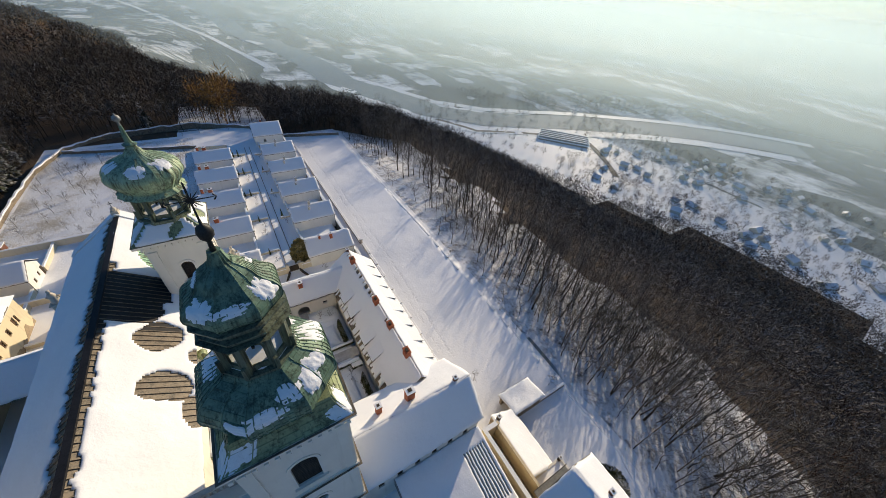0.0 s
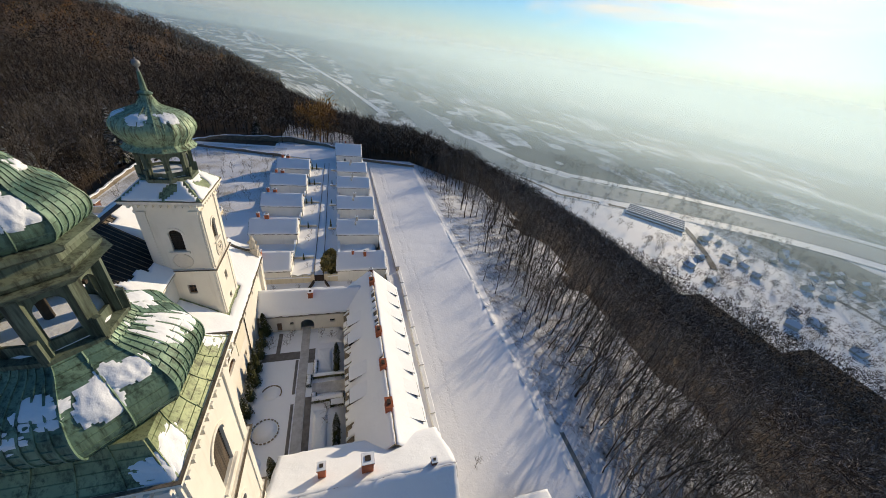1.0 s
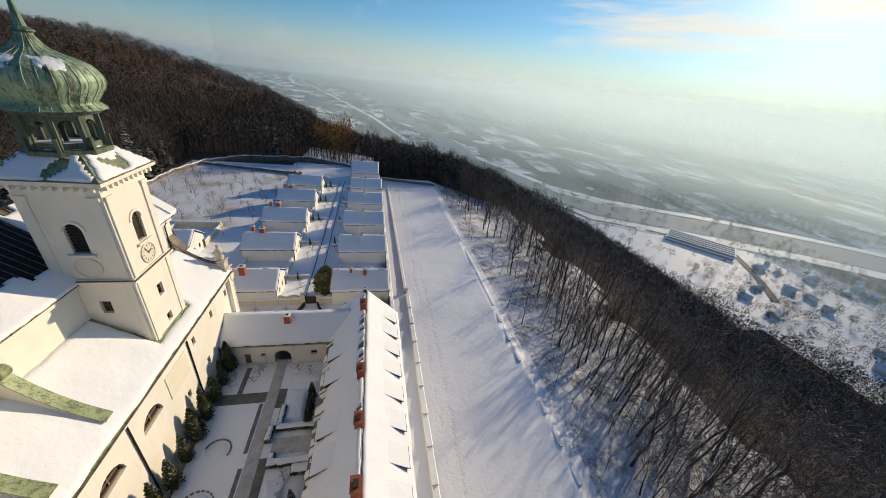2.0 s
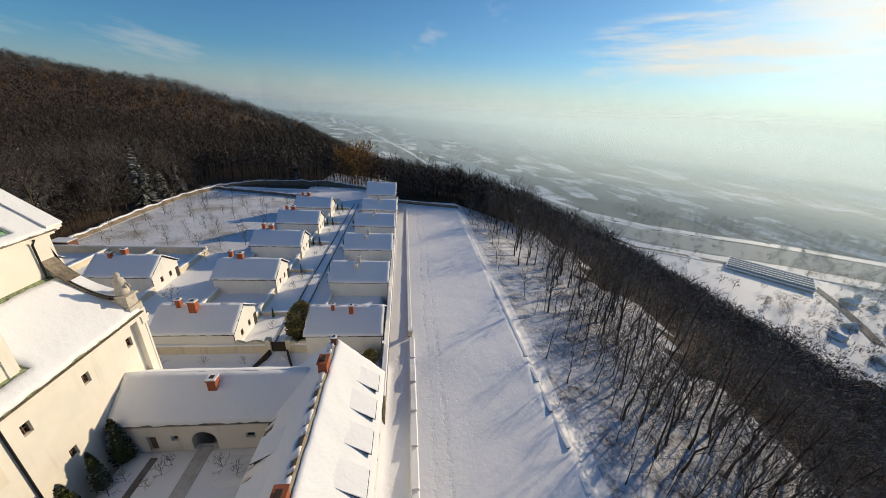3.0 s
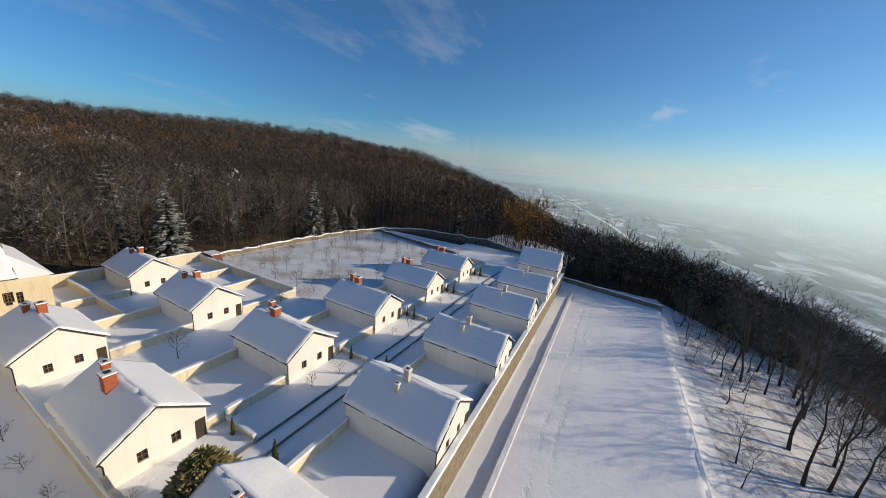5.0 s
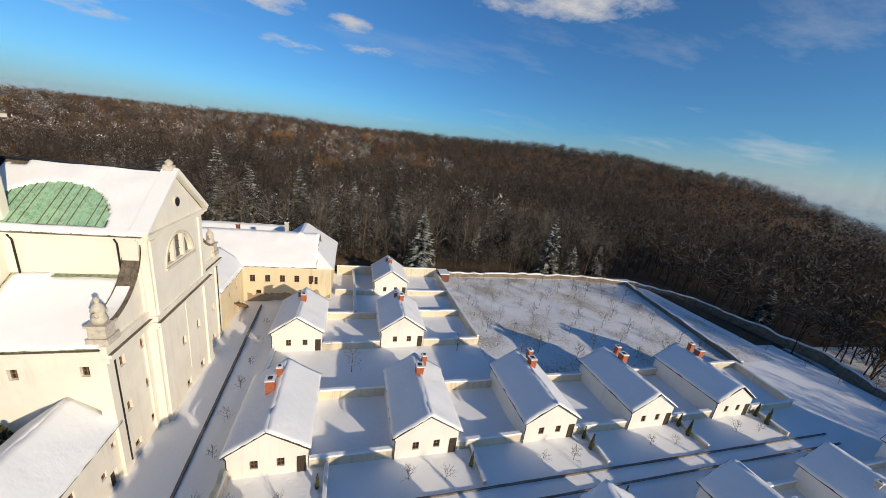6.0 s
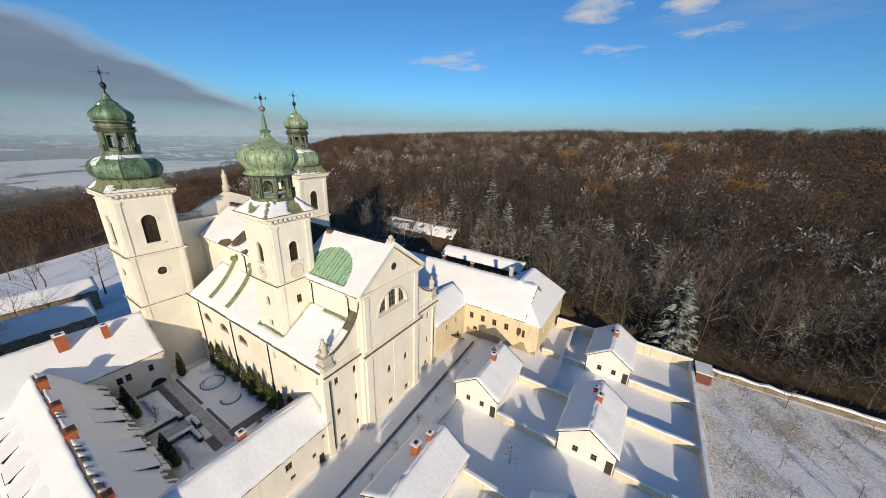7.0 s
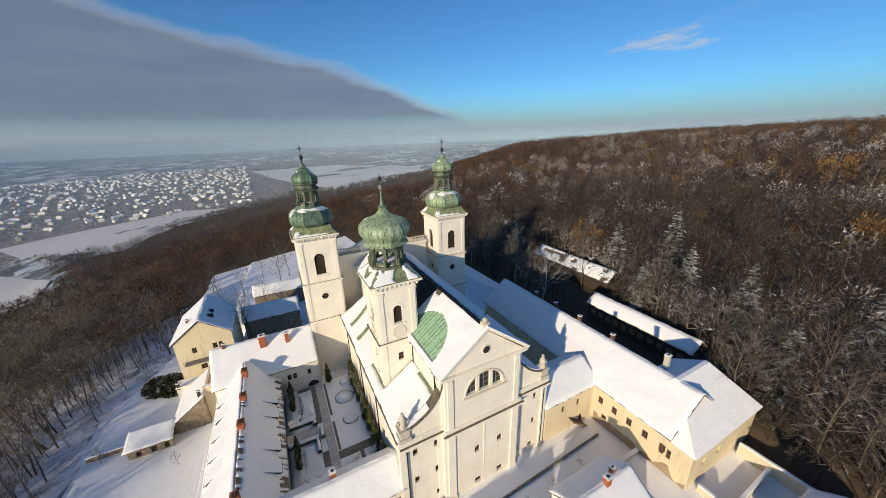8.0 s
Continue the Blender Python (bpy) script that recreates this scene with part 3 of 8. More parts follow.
def forested(x, y):
    r = outside(x, y)
    if r < 2.5 or clearing(x, y):
        return False
    az = math.degrees(math.atan2(x, y - 60))
    if -150 < az < -8:
        return r < 950 and ground_z(x, y) > -70
    if -8 <= az <= 142:
        return r < wood_limit(az)
    bearing, d = math.degrees(math.atan2(x, y - 40)) % 360, math.hypot(x, y - 40)
    if bearing < 152.5 and 415 < d < 600:
        return False
    return d < float(np.interp(bearing, (140, 151, 159, 175, 183, 190, 205, 215), (560, 640, 560, 760, 900, 690, 800, 700)))


def growth(a, b, first, rate):
    out, step, v = [], first, a
    while abs(v - a) < abs(b - a):
        step *= rate
        v += step if b > a else -step
        out.append(v)
    return out


xs = sorted(growth(-61, -4600, 3, 1.13) + list(np.arange(-61, 44.1, 1.0)) + growth(44, 4600, 2.5, 1.12))
ys = sorted(growth(-22, -4500, 3, 1.13) + list(np.arange(-22, 167, 1.2)) + growth(166.4, 4600, 3, 1.13))
verts = [(x, y, ground_z(x, y)) for y in ys for x in xs]
nx = len(xs)
faces, kinds = [], []
for j in range(len(ys) - 1):
    for i in range(nx - 1):
        faces.append((j * nx + i, j * nx + i + 1, (j + 1) * nx + i + 1, (j + 1) * nx + i))
        x, y = (xs[i] + xs[i + 1]) / 2, (ys[j] + ys[j + 1]) / 2
        az = math.degrees(math.atan2(x, y - 60))
        kinds.append(6 if -55.5 < x < -15 and 97 < y < 158 else 3 if outside(x, y) < 160 and ((x > 14 and y > 157.5) or (x < -56.5 and y > 60) or (y > 160 and x < -20)) else 0 if outside(x, y) < 2.0 or clearing(x, y) else ((3 if (-150 < az < -10 and outside(x, y) > 1) or outside(x, y) > 46 + 16 * noise.noise(Vector((x * 0.04, y * 0.04, 9.0))) or y < -62 + 14 * noise.noise(Vector((x * 0.05, y * 0.05, 0))) else 1) if forested(x, y) else (4 if 10 < az < 118 and outside(x, y) < 450 else (5 if ((az > 136 or az < -166) and 780 < outside(x, y) < 2400) else 2))))
ground = obj("ground", verts, faces, [LAWN, FLOOR, VALLEY, HILL_FLOOR, SNOW, FLATS, ORCHARD], None, "", True)
ground.data.polygons.foreach_set("material_index", kinds)
tagged(ground, "snow-covered hilltop, wooded slopes and valley plain", "ground", kind="structure")

# ---- church ----
CX = -18.5
church = thing("church", "cream baroque church with three green copper towers and snowy roofs", "church")


def side_x(s, d):
    """x at d metres from the church's axis, s = 1 on the courtyard side."""
    return CX + s * d


def cornice(name, ring, z, steps, parent, mat=None, label=""):
    """Stepped moulding round a rectangle (x0, x1, y0, y1); steps: rows of (out, height)."""
    bm = bmesh.new()
    x0, x1, y0, y1 = ring
    for o, hgt in steps:
        box(bm, x0 - o, x1 + o, y0 - o, y1 + o, z, z + hgt)
        z += hgt + 0.002
    o = steps[-2][0] if steps[-1][0] < steps[-2][0] else steps[-1][0]
    zt = z - steps[-1][1] if steps[-1][0] < steps[-2][0] else z
    rim = bmesh.new()
    for a, b, c, d in ((x0 - o - 0.05, x1 + o + 0.05, y0 - o - 0.05, y0 - o + 0.1), (x0 - o - 0.05, x1 + o + 0.05, y1 + o - 0.1, y1 + o + 0.05), (x0 - o - 0.05, x0 - o + 0.1, y0 - o + 0.11, y1 + o - 0.11), (x1 + o - 0.1, x1 + o + 0.05, y0 - o + 0.11, y1 + o - 0.11)):
        box(rim, a, b, c, d, zt, zt + 0.05)
    part("flashing", rim, SHEET, parent, "dark sheet-metal drip edge")
    return part(name, bm, mat or CREAM, parent, label)


# south aisle wall with lunettes and small windows; the same on the other side
for s in (1, -1):
    xw = side_x(s, 11.5)
    if s == 1:
        p0, p1 = (xw, 19.7), (xw, 55.3)
    else:
        p0, p1 = (xw, 55.3), (xw, 19.7)
    holes = []
    for c in (24.4, 30.0, 35.6):
        u = c - 19.7 if s == 1 else 55.3 - c
        holes.append((u - 1.5, u + 1.5, 10.4, 11.95, 1.54))
    for c, zc in ((44.3, 12.2), (49.0, 12.2), (53.6, 12.2), (46.0, 7.4), (51.5, 7.4), (41.0, 7.4)):
        u = c - 19.7 if s == 1 else 55.3 - c
        holes.append((u - 0.32, u + 0.32, zc - 0.5, zc + 0.5))
    wall_with_windows(church, "aisle_wall", p0, p1, 0.4, 14.0, 0.8, CREAM, holes, 0.3, (1, 1))
    a, b = sorted((side_x(s, 11.5), side_x(s, 11.9)))
    part("aisle_cornice", boxes((min(side_x(s, 11.3), side_x(s, 12.0)), max(side_x(s, 11.3), side_x(s, 12.0)), 19.7, 55.3, 14.0, 14.35), (min(side_x(s, 11.3), side_x(s, 12.25)), max(side_x(s, 11.3), side_x(s, 12.25)), 19.7, 55.3, 14.36, 14.62)), CREAM, church)
    part("plaster_panel", boxes((min(side_x(s, 11.5), side_x(s, 11.58)), max(side_x(s, 11.5), side_x(s, 11.58)), 38.4, 42.2, 9.8, 12.7)), PANEL, church, "faded ochre wall panel")
    part("aisle_flashing", boxes((min(side_x(s, 12.1), side_x(s, 12.32)), max(side_x(s, 12.1), side_x(s, 12.32)), 19.7, 55.3, 14.62, 14.67)), SHEET, church, "dark sheet-metal drip edge")
    # lean-to aisle roof
    bm = bmesh.new()
    prism(bm, [(side_x(s, 12.1), 14.5), (side_x(s, 12.1), 14.75), (side_x(s, 6.1), 18.9), (side_x(s, 6.1), 14.5)], "y", 21.0, 55.2)
    part("aisle_roof", bm, OLIVE, church)
    d = Vector((-s * 6.0, 0, 4.15))

    def aisle_keep(a, b, s=s):
        y = 21.2 + a
        if b > d.length - 0.75 and y > 49.0:
            return False
        return not (40.4 < y < 46.4 and b > 1.65 and s == 1)
    snow_sheet("roof_snow", (side_x(s, 12.1), 21.2, 14.76), (0, 1, 0), d, 33.9, d.length - 0.1, church, aisle_keep, 0.2, 0.45, 3 * s)
    # clerestory of the nave
    xn = side_x(s, 6.2)
    pn = ((xn, 14.5), (xn, 55.6)) if s == 1 else ((xn, 55.6), (xn, 14.5))
    part("nave_wall", wall_bm(*pn, 14.0, 22.6, 0.7), CREAM, church)
    part("nave_cornice", boxes((min(side_x(s, 6.0), side_x(s, 6.55)), max(side_x(s, 6.0), side_x(s, 6.55)), 14.5, 55.6, 22.2, 22.7)), CREAM, church)
    # scrolled buttresses with copper caps
    for yb in (27.0, 32.3):
        arc = [(6.2 + 5.2 * (i / 10.0), 14.75 + (5.9 - 5.2 * (i / 10.0)) * 0.69 + 0.36 + 2.3 * (1 - i / 10.0) ** 2.5) for i in range(11)]
        bm = bmesh.new()
        pts = [(side_x(s, q), z) for q, z in arc] + [(side_x(s, 11.4), 14.8), (side_x(s, 6.2), 15.5)]
        prism(bm, pts, "y", yb - 0.32, yb + 0.32)
        but = part("buttress", bm, CREAM, church, "scrolled buttress with a copper cap")
        bm = bmesh.new()
        prism(bm, [(side_x(s, q), z + 0.03) for q, z in arc] + [(side_x(s, q), z + 0.16) for q, z in arc[::-1]], "y", yb - 0.45, yb + 0.45)
        part("cap", bm, OLIVE, but, "green copper capping")
        bm = bmesh.new()
        turned(bm, [(0.45, yb - 0.4), (0.5, yb - 0.3), (0.5, yb + 0.3), (0.45, yb + 0.4)], 12)
        m = Matrix.Translation((side_x(s, 6.75), 0, 21.0)) @ Matrix(((1, 0, 0, 0), (0, 0, 1, 0), (0, -1, 0, 0), (0, 0, 0, 1)))
        bmesh.ops.transform(bm, matrix=m, verts=bm.verts)
        part("scroll", bm, OLIVE, but, "curled copper scroll")

# nave roof: two slopes of ribbed sheet with snow that has slid off in places
RIDGE_Z, EAVE_Z, HALF = 27.7, 22.6, 6.7
BARE = ((33.2, 3.6, 2.1, 2.3), (27.0, 2.3, 1.7, 2.3), (24.0, 0.3, 1.6, 1.1), (30.6, 0.2, 1.2, 0.9))  # places where the snow has slid off
slope = math.hypot(HALF, RIDGE_Z - EAVE_Z)
for s in (1, -1):
    bm = bmesh.new()
    prism(bm, [(side_x(s, HALF), EAVE_Z), (side_x(s, HALF), EAVE_Z + 0.12), (CX, RIDGE_Z + 0.12), (CX, EAVE_Z)], "y", 14.6, 56.2)
    part("nave_roof", bm, SHEET, church, "brown standing-seam sheet roof")
    ux = Vector((-s * HALF, 0, RIDGE_Z - EAVE_Z)).normalized()
    nn = Vector((s * (RIDGE_Z - EAVE_Z), 0, HALF)).normalized()
    bm = bmesh.new()
    for i in range(62):
        y = 15.0 + i * 0.66
        lo = Vector((side_x(s, HALF), y, EAVE_Z + 0.12))
        hi = Vector((CX, y, RIDGE_Z + 0.12))
        solid(bm, [lo + Vector((0, -0.035, 0)), lo + Vector((0, 0.035, 0)), lo + Vector((0, 0.035, 0)) + nn * 0.09, lo + Vector((0, -0.035, 0)) + nn * 0.09],
              [hi + Vector((0, -0.035, 0)), hi + Vector((0, 0.035, 0)), hi + Vector((0, 0.035, 0)) + nn * 0.09, hi + Vector((0, -0.035, 0)) + nn * 0.09])
    tagged(part("roof_seams", bm, SHEET, church), kind="stuff")
    if s == 1:
        # bare patch of green copper beside the clock tower, with its own seams
        o0 = Vector((side_x(s, HALF), 0, EAVE_Z + 0.13))
        for k in range(18):
            y = 45.0 + k * 0.47
            top = 0.9 + 5.0 * math.sqrt(max(0.0, 1 - ((y - 48.6) / 4.7) ** 2))
            lo = o0 + Vector((0, y, 0)) + ux * 0.9
            hi = o0 + Vector((0, y, 0)) + ux * max(1.0, top)
            wv = Vector((0, 0.225, 0))
            bm = bmesh.new()
            solid(bm, [lo - wv, lo + wv, lo + wv + nn * 0.05, lo - wv + nn * 0.05], [hi - wv, hi + wv, hi + wv + nn * 0.05, hi - wv + nn * 0.05])
            part("copper_sheet", bm, PATCH, church, "bare bright green copper sheet")
            bm = bmesh.new()
            e = Vector((0, 0.03, 0))
            solid(bm, [lo + wv - e, lo + wv + e, lo + wv + e + nn * 0.13, lo + wv - e + nn * 0.13], [hi + wv - e, hi + wv + e, hi + wv + e + nn * 0.13, hi + wv - e + nn * 0.13])
            part("copper_seam", bm, PATCH, church)
        bm = bmesh.new()
        lo = o0 + Vector((0, 34.2, 0)) + ux * 1.4
        hi = o0 + Vector((0, 34.2, 0)) + ux * (slope - 0.1)
        wv = Vector((0, 9.0, 0))
        solid(bm, [lo, lo + wv, lo + wv + nn * 0.03, lo + nn * 0.03], [hi, hi + wv, hi + wv + nn * 0.03, hi + nn * 0.03])
        part("tarred_patch", bm, TAR, church, "bare black tarred roof sheet")

    def nave_keep(a, b, s=s):
        y = 15.0 + a
        if s == 1:
            if 44.4 < y < 53.4 and 0.75 < b < 0.85 + 5.0 * math.sqrt(max(0.0, 1 - ((y - 48.6) / 4.75) ** 2)):
                return False
            if 35.2 < y < 43.4 and b > 2.6 - 0.32 * (y - 39) - 1.5 * noise.noise(Vector((y * 0.5, b * 0.6, 8))):
                return False
            k = noise.noise(Vector((y * 0.24, b * 0.42, 2.2)))
            for yc, bc, ry, rb in BARE:
                e = ((y - yc) / ry) ** 2 + ((b - bc) / rb) ** 2
                if e < 1.0 + 0.9 * k:
                    return False
            return y > 45 or b < slope - 0.75 + 0.35 * noise.noise(Vector((y * 0.8, 5, 1)))
        return b < slope - 1.6 + 1.0 * noise.noise(Vector((y * 0.9, 3, 1)))
    snow_sheet("roof_snow", (side_x(s, HALF), 15.0, EAVE_Z + 0.13), (0, 1, 0), ux, 41.2, slope - 0.05, church, nave_keep, 0.2, 0.2, 11 * s)
part("roof_ridge", boxes((CX - 0.28, CX + 0.28, 14.6, 56.2, RIDGE_Z + 0.02, RIDGE_Z + 0.24)), TAR, church, "dark ridge capping")

# east front: side bays, projecting middle bay, pediment
for s in (1, -1):
    xa, xb = sorted((side_x(s, 12.0), side_x(s, 5.9)))
    hs = []
    for d, zc in ((9.9, 12.1), (6.9, 12.0), (9.9, 7.2), (6.9, 7.4)):
        u = (xb - side_x(s, d))
        hs.append((u - 0.36, u + 0.36, zc - 0.55, zc + 0.55))
    for d, zc in ((6.7, 3.0), (9.6, 2.4)):
        u = (xb - side_x(s, d))
        hs.append((u - 0.5, u + 0.5, zc - 0.45, zc + 0.45))
    wall_with_windows(church, "east_wall", (xb, 55.3), (xa, 55.3), 0.8, 14.0, 0.8, CREAM, hs, 0.3, (1, 1))
    part("east_cornice", boxes((xa - 0.1, xb + 0.1, 55.0, 55.75, 13.3, 13.75), (xa - 0.3, xb + 0.1, 55.0, 55.95, 13.76, 14.1), (xa - 0.15, xb + 0.1, 54.9, 55.7, 14.11, 14.9)), CREAM, church)
    for d in (11.6, 6.4):
        part("pilaster", boxes((side_x(s, d) - 0.45, side_x(s, d) + 0.45, 55.3, 55.5, 1.0, 13.3)), CREAM, church)
    part("east_flashing", boxes((xa - 0.34, xb + 0.1, 55.72, 55.99, 14.1, 14.14)), SHEET, church, "dark sheet-metal drip edge")
    # concave volute wall between side bay and upper storey
    arc = [(11.0 - 5.1 * math.sin(t), 16.4 + 5.3 * (1 - math.cos(t)) ** 0.8) for t in np.linspace(0.0, math.pi / 2, 13)]
    bm = bmesh.new()
    prism(bm, [(side_x(s, q), z) for q, z in arc] + [(side_x(s, 5.9), 14.0), (side_x(s, 11.0), 14.0)], "y", 54.6, 55.4)
    vol = part("volute_wall", bm, CREAM, church, "concave curved gable wall with a dark capping")
    bm = bmesh.new()
    prism(bm, [(side_x(s, q), z + 0.02) for q, z in arc] + [(side_x(s, q - 0.12), z + 0.32) for q, z in arc[::-1]], "y", 54.3, 55.7)
    part("capping", bm, SHEET, vol, "weathered sheet capping")
    bm = bmesh.new()
    prism(bm, [(side_x(s, q), z + 0.33) for q, z in arc[:6]] + [(side_x(s, q - 0.1), z + 0.5) for q, z in arc[5::-1]], "y", 54.5, 55.5)
    part("snow", bm, ROOF_SNOW, vol)
    part("pedestal", boxes((side_x(s, 11.2) - 0.75, side_x(s, 11.2) + 0.75, 54.3, 55.8, 14.9, 15.5), (side_x(s, 11.2) - 0.6, side_x(s, 11.2) + 0.6, 54.45, 55.65, 15.51, 16.5), (side_x(s, 11.2) - 0.75, side_x(s, 11.2) + 0.75, 54.3, 55.8, 16.51, 16.7)), STONE, church)
    bm = bmesh.new()
    c = side_x(s, 11.2)
    turned(bm, [(0.48, 16.7), (0.55, 17.0), (0.42, 17.5), (0.5, 17.9), (0.34, 18.3), (0.15, 18.45), (0.22, 18.6), (0.2, 18.85), (0.05, 18.98)], 9, c, 55.05)
    for k in (-1, 1):
        tube(bm, [(c + k * 0.3, 55.05, 18.0), (c + k * 0.65, 55.1, 17.75), (c + k * 0.55, 55.3, 17.35)], [0.16, 0.14, 0.09], 6)
    for v in bm.verts:
        v.co += Vector((0.07 * noise.noise(v.co * 2.1), 0.07 * noise.noise(v.co * 2.1 + Vector((5, 0, 0))), 0))
    tagged(part("statue", bm, STONE, None, "", True), "weathered pale stone figure on a corner pedestal", "statue", "roof statues")

hs = []
for c in (-17.4, -21.2):
    u = -12.6 - c
    hs.append((u - 0.45, u + 0.45, 7.9, 9.2, 0.45))
for c in (-17.6, -21.4):
    u = -12.6 - c
    hs.append((u - 0.55, u + 0.55, 1.9, 2.9))
wall_with_windows(church, "middle_bay_wall", (-12.6, 56.2), (-24.4, 56.2), 0.8, 13.6, 0.9, CREAM, hs, 0.3, (1, 1))
for x in (-12.6, -24.1):
    part("bay_return", boxes((x - 0.3, x + 0.3, 55.31, 56.19, 0.8, 13.6)), CREAM, church)
part("bay_cornice", boxes((-24.6, -12.4, 55.3, 56.4, 13.0, 13.4), (-24.9, -12.1, 55.3, 56.75, 13.41, 13.8), (-24.6, -12.4, 55.3, 56.4, 13.81, 14.3)), CREAM, church)
part("bay_flashing", boxes((-24.95, -12.05, 56.5, 56.8, 13.8, 13.84)), SHEET, church, "dark sheet-metal drip edge")
for x in (-13.3, -23.7):
    part("pilaster", boxes((x - 0.55, x + 0.55, 56.2, 56.42, 1.0, 13.0), (x - 0.62, x + 0.62, 56.2, 56.5, 0.9, 1.9)), CREAM, church)
    part("upper_pilaster", boxes((x - 0.4, x + 0.4, 56.2, 56.36, 14.3, 22.0)), CREAM, church)
for x in (-18.5,):
    part("wall_strip", boxes((x - 0.12, x + 0.12, 56.2, 56.26, 4.0, 12.9)), CREAM, church)
# three-light lunette under one round arch, with two broad mullions
u0 = -12.6 + 18.5
part("upper_front", wall_bm((-12.6, 56.2), (-24.4, 56.2), 14.3, 22.2, 0.8, [(u0 - 2.8, u0 + 2.8, 18.5, 21.3, 2.8, 1)], 20), CREAM, church)
arch = [(CX + 2.79 * math.cos(math.pi * k / 20), 18.51 + 2.79 * math.sin(math.pi * k / 20)) for k in range(21)]
bm = bmesh.new()
prism(bm, arch, "y", 55.72, 55.76)
lunette = part("lunette_window", bm, GLASS, church, "semicircular three-light window")
for x in (-1.05, 1.05):
    part("mullion", boxes((CX + x - 0.2, CX + x + 0.2, 55.7, 56.16, 18.5, 18.5 + math.sqrt(2.8 ** 2 - 1.25 ** 2))), CREAM, lunette)
for x in (-2.0, 0.0, 2.0):
    part("glazing_bar", boxes((CX + x - 0.05, CX + x + 0.05, 55.77, 55.83, 18.5, 18.45 + math.sqrt(2.8 ** 2 - (abs(x) + 0.1) ** 2))), LEAD, lunette)
for z in (19.3, 20.1):
    q = math.sqrt(2.8 ** 2 - (z - 18.45) ** 2) - 0.06
    part("glazing_bar", boxes((CX - q, CX + q, 55.77, 55.82, z, z + 0.07)), LEAD, lunette)
bm = bmesh.new()
for k in range(16):
    t0, t1 = math.pi * k / 16, math.pi * (k + 1) / 16
    ring = []
    for t in (t0, t1):
        ring += [(CX + 3.2 * math.cos(t), 18.4 + 3.2 * math.sin(t)), (CX + 3.0 * math.cos(t), 18.4 + 3.0 * math.sin(t))]
    prism(bm, [ring[0], ring[2], ring[3], ring[1]], "y", 56.2, 56.3)
box(bm, CX - 3.3, CX + 3.3, 56.2, 56.4, 18.1, 18.35)
part("window_surround", bm, TRIM, church, "semicircular moulded surround")
part("upper_cornice", boxes((-24.7, -12.3, 55.4, 56.45, 22.2, 22.5), (-25.0, -12.0, 55.4, 56.7, 22.51, 22.8)), CREAM, church)
bm = bmesh.new()
prism(bm, [(-24.6, 22.8), (-12.4, 22.8), (CX, 27.55)], "y", 55.5, 56.3)
ped = part("pediment", bm, CREAM, church)
for s in (1, -1):
    bm = bmesh.new()
    prism(bm, [(side_x(s, 6.7), 22.75), (side_x(s, 6.7), 23.05), (CX, 28.15), (CX, 27.75)], "y", 55.4, 56.75)
    part("raking_cornice", bm, CREAM, ped)
    bm = bmesh.new()
    prism(bm, [(side_x(s, 6.75), 23.05), (side_x(s, 6.75), 23.2), (CX, 28.32), (CX, 28.15)], "y", 55.4, 56.85)
    part("coping_snow", bm, ROOF_SNOW, ped)
bm = bmesh.new()
turned(bm, [(0.55, 0), (0.62, 0.02), (0.62, 0.12), (0.5, 0.14)], 16)
bmesh.ops.transform(bm, matrix=Matrix.Translation((CX, 56.28, 24.8)) @ Euler((radians(-90), 0, 0)).to_matrix().to_4x4(), verts=bm.verts)
part("oculus", bm, TRIM, ped)
bm = bmesh.new()
turned(bm, [(0.5, 0), (0.5, 0.03)], 16)
bmesh.ops.transform(bm, matrix=Matrix.Translation((CX, 56.40, 24.8)) @ Euler((radians(-90), 0, 0)).to_matrix().to_4x4(), verts=bm.verts)
part("oculus_pane", bm, GLASS, ped)
bm = bmesh.new()
box(bm, CX - 0.4, CX + 0.4, 55.6, 56.4, 28.0, 28.6)
turned(bm, [(0.3, 28.6), (0.36, 28.9), (0.1, 29.15)], 8, CX, 56.0)
part("finial", bm, STONE, ped)
part("finial_cross", boxes((CX - 0.03, CX + 0.03, 55.97, 56.03, 29.1, 30.0), (CX - 0.22, CX + 0.22, 55.97, 56.03, 29.6, 29.68)), IRON, ped)
for x in (-7.35, -30.0):
    bm = bmesh.new()
    tube(bm, [(x, 55.45 if x < -20 else 55.5, 14.2), (x, 55.5, 13.0), (x, 55.5, 2.0)], [0.09, 0.09, 0.09], 6)
    part("downpipe", bm, IRON, church)

for y in (22.2, 32.9, 43.0):
    bm = bmesh.new()
    tube(bm, [(-6.75, y, 14.5), (-6.9, y, 13.9), (-6.9, y, 3.3)], [0.08, 0.08, 0.08], 6)
    part("downpipe", bm, IRON, church)
for y in (29.7, 47.0, 54.2):
    bm = bmesh.new()
    tube(bm, [(-11.85, y, 22.4), (-12.15, y, 21.9), (-12.15, y, 18.6)], [0.08, 0.08, 0.08], 6)
    part("downpipe", bm, IRON, church)

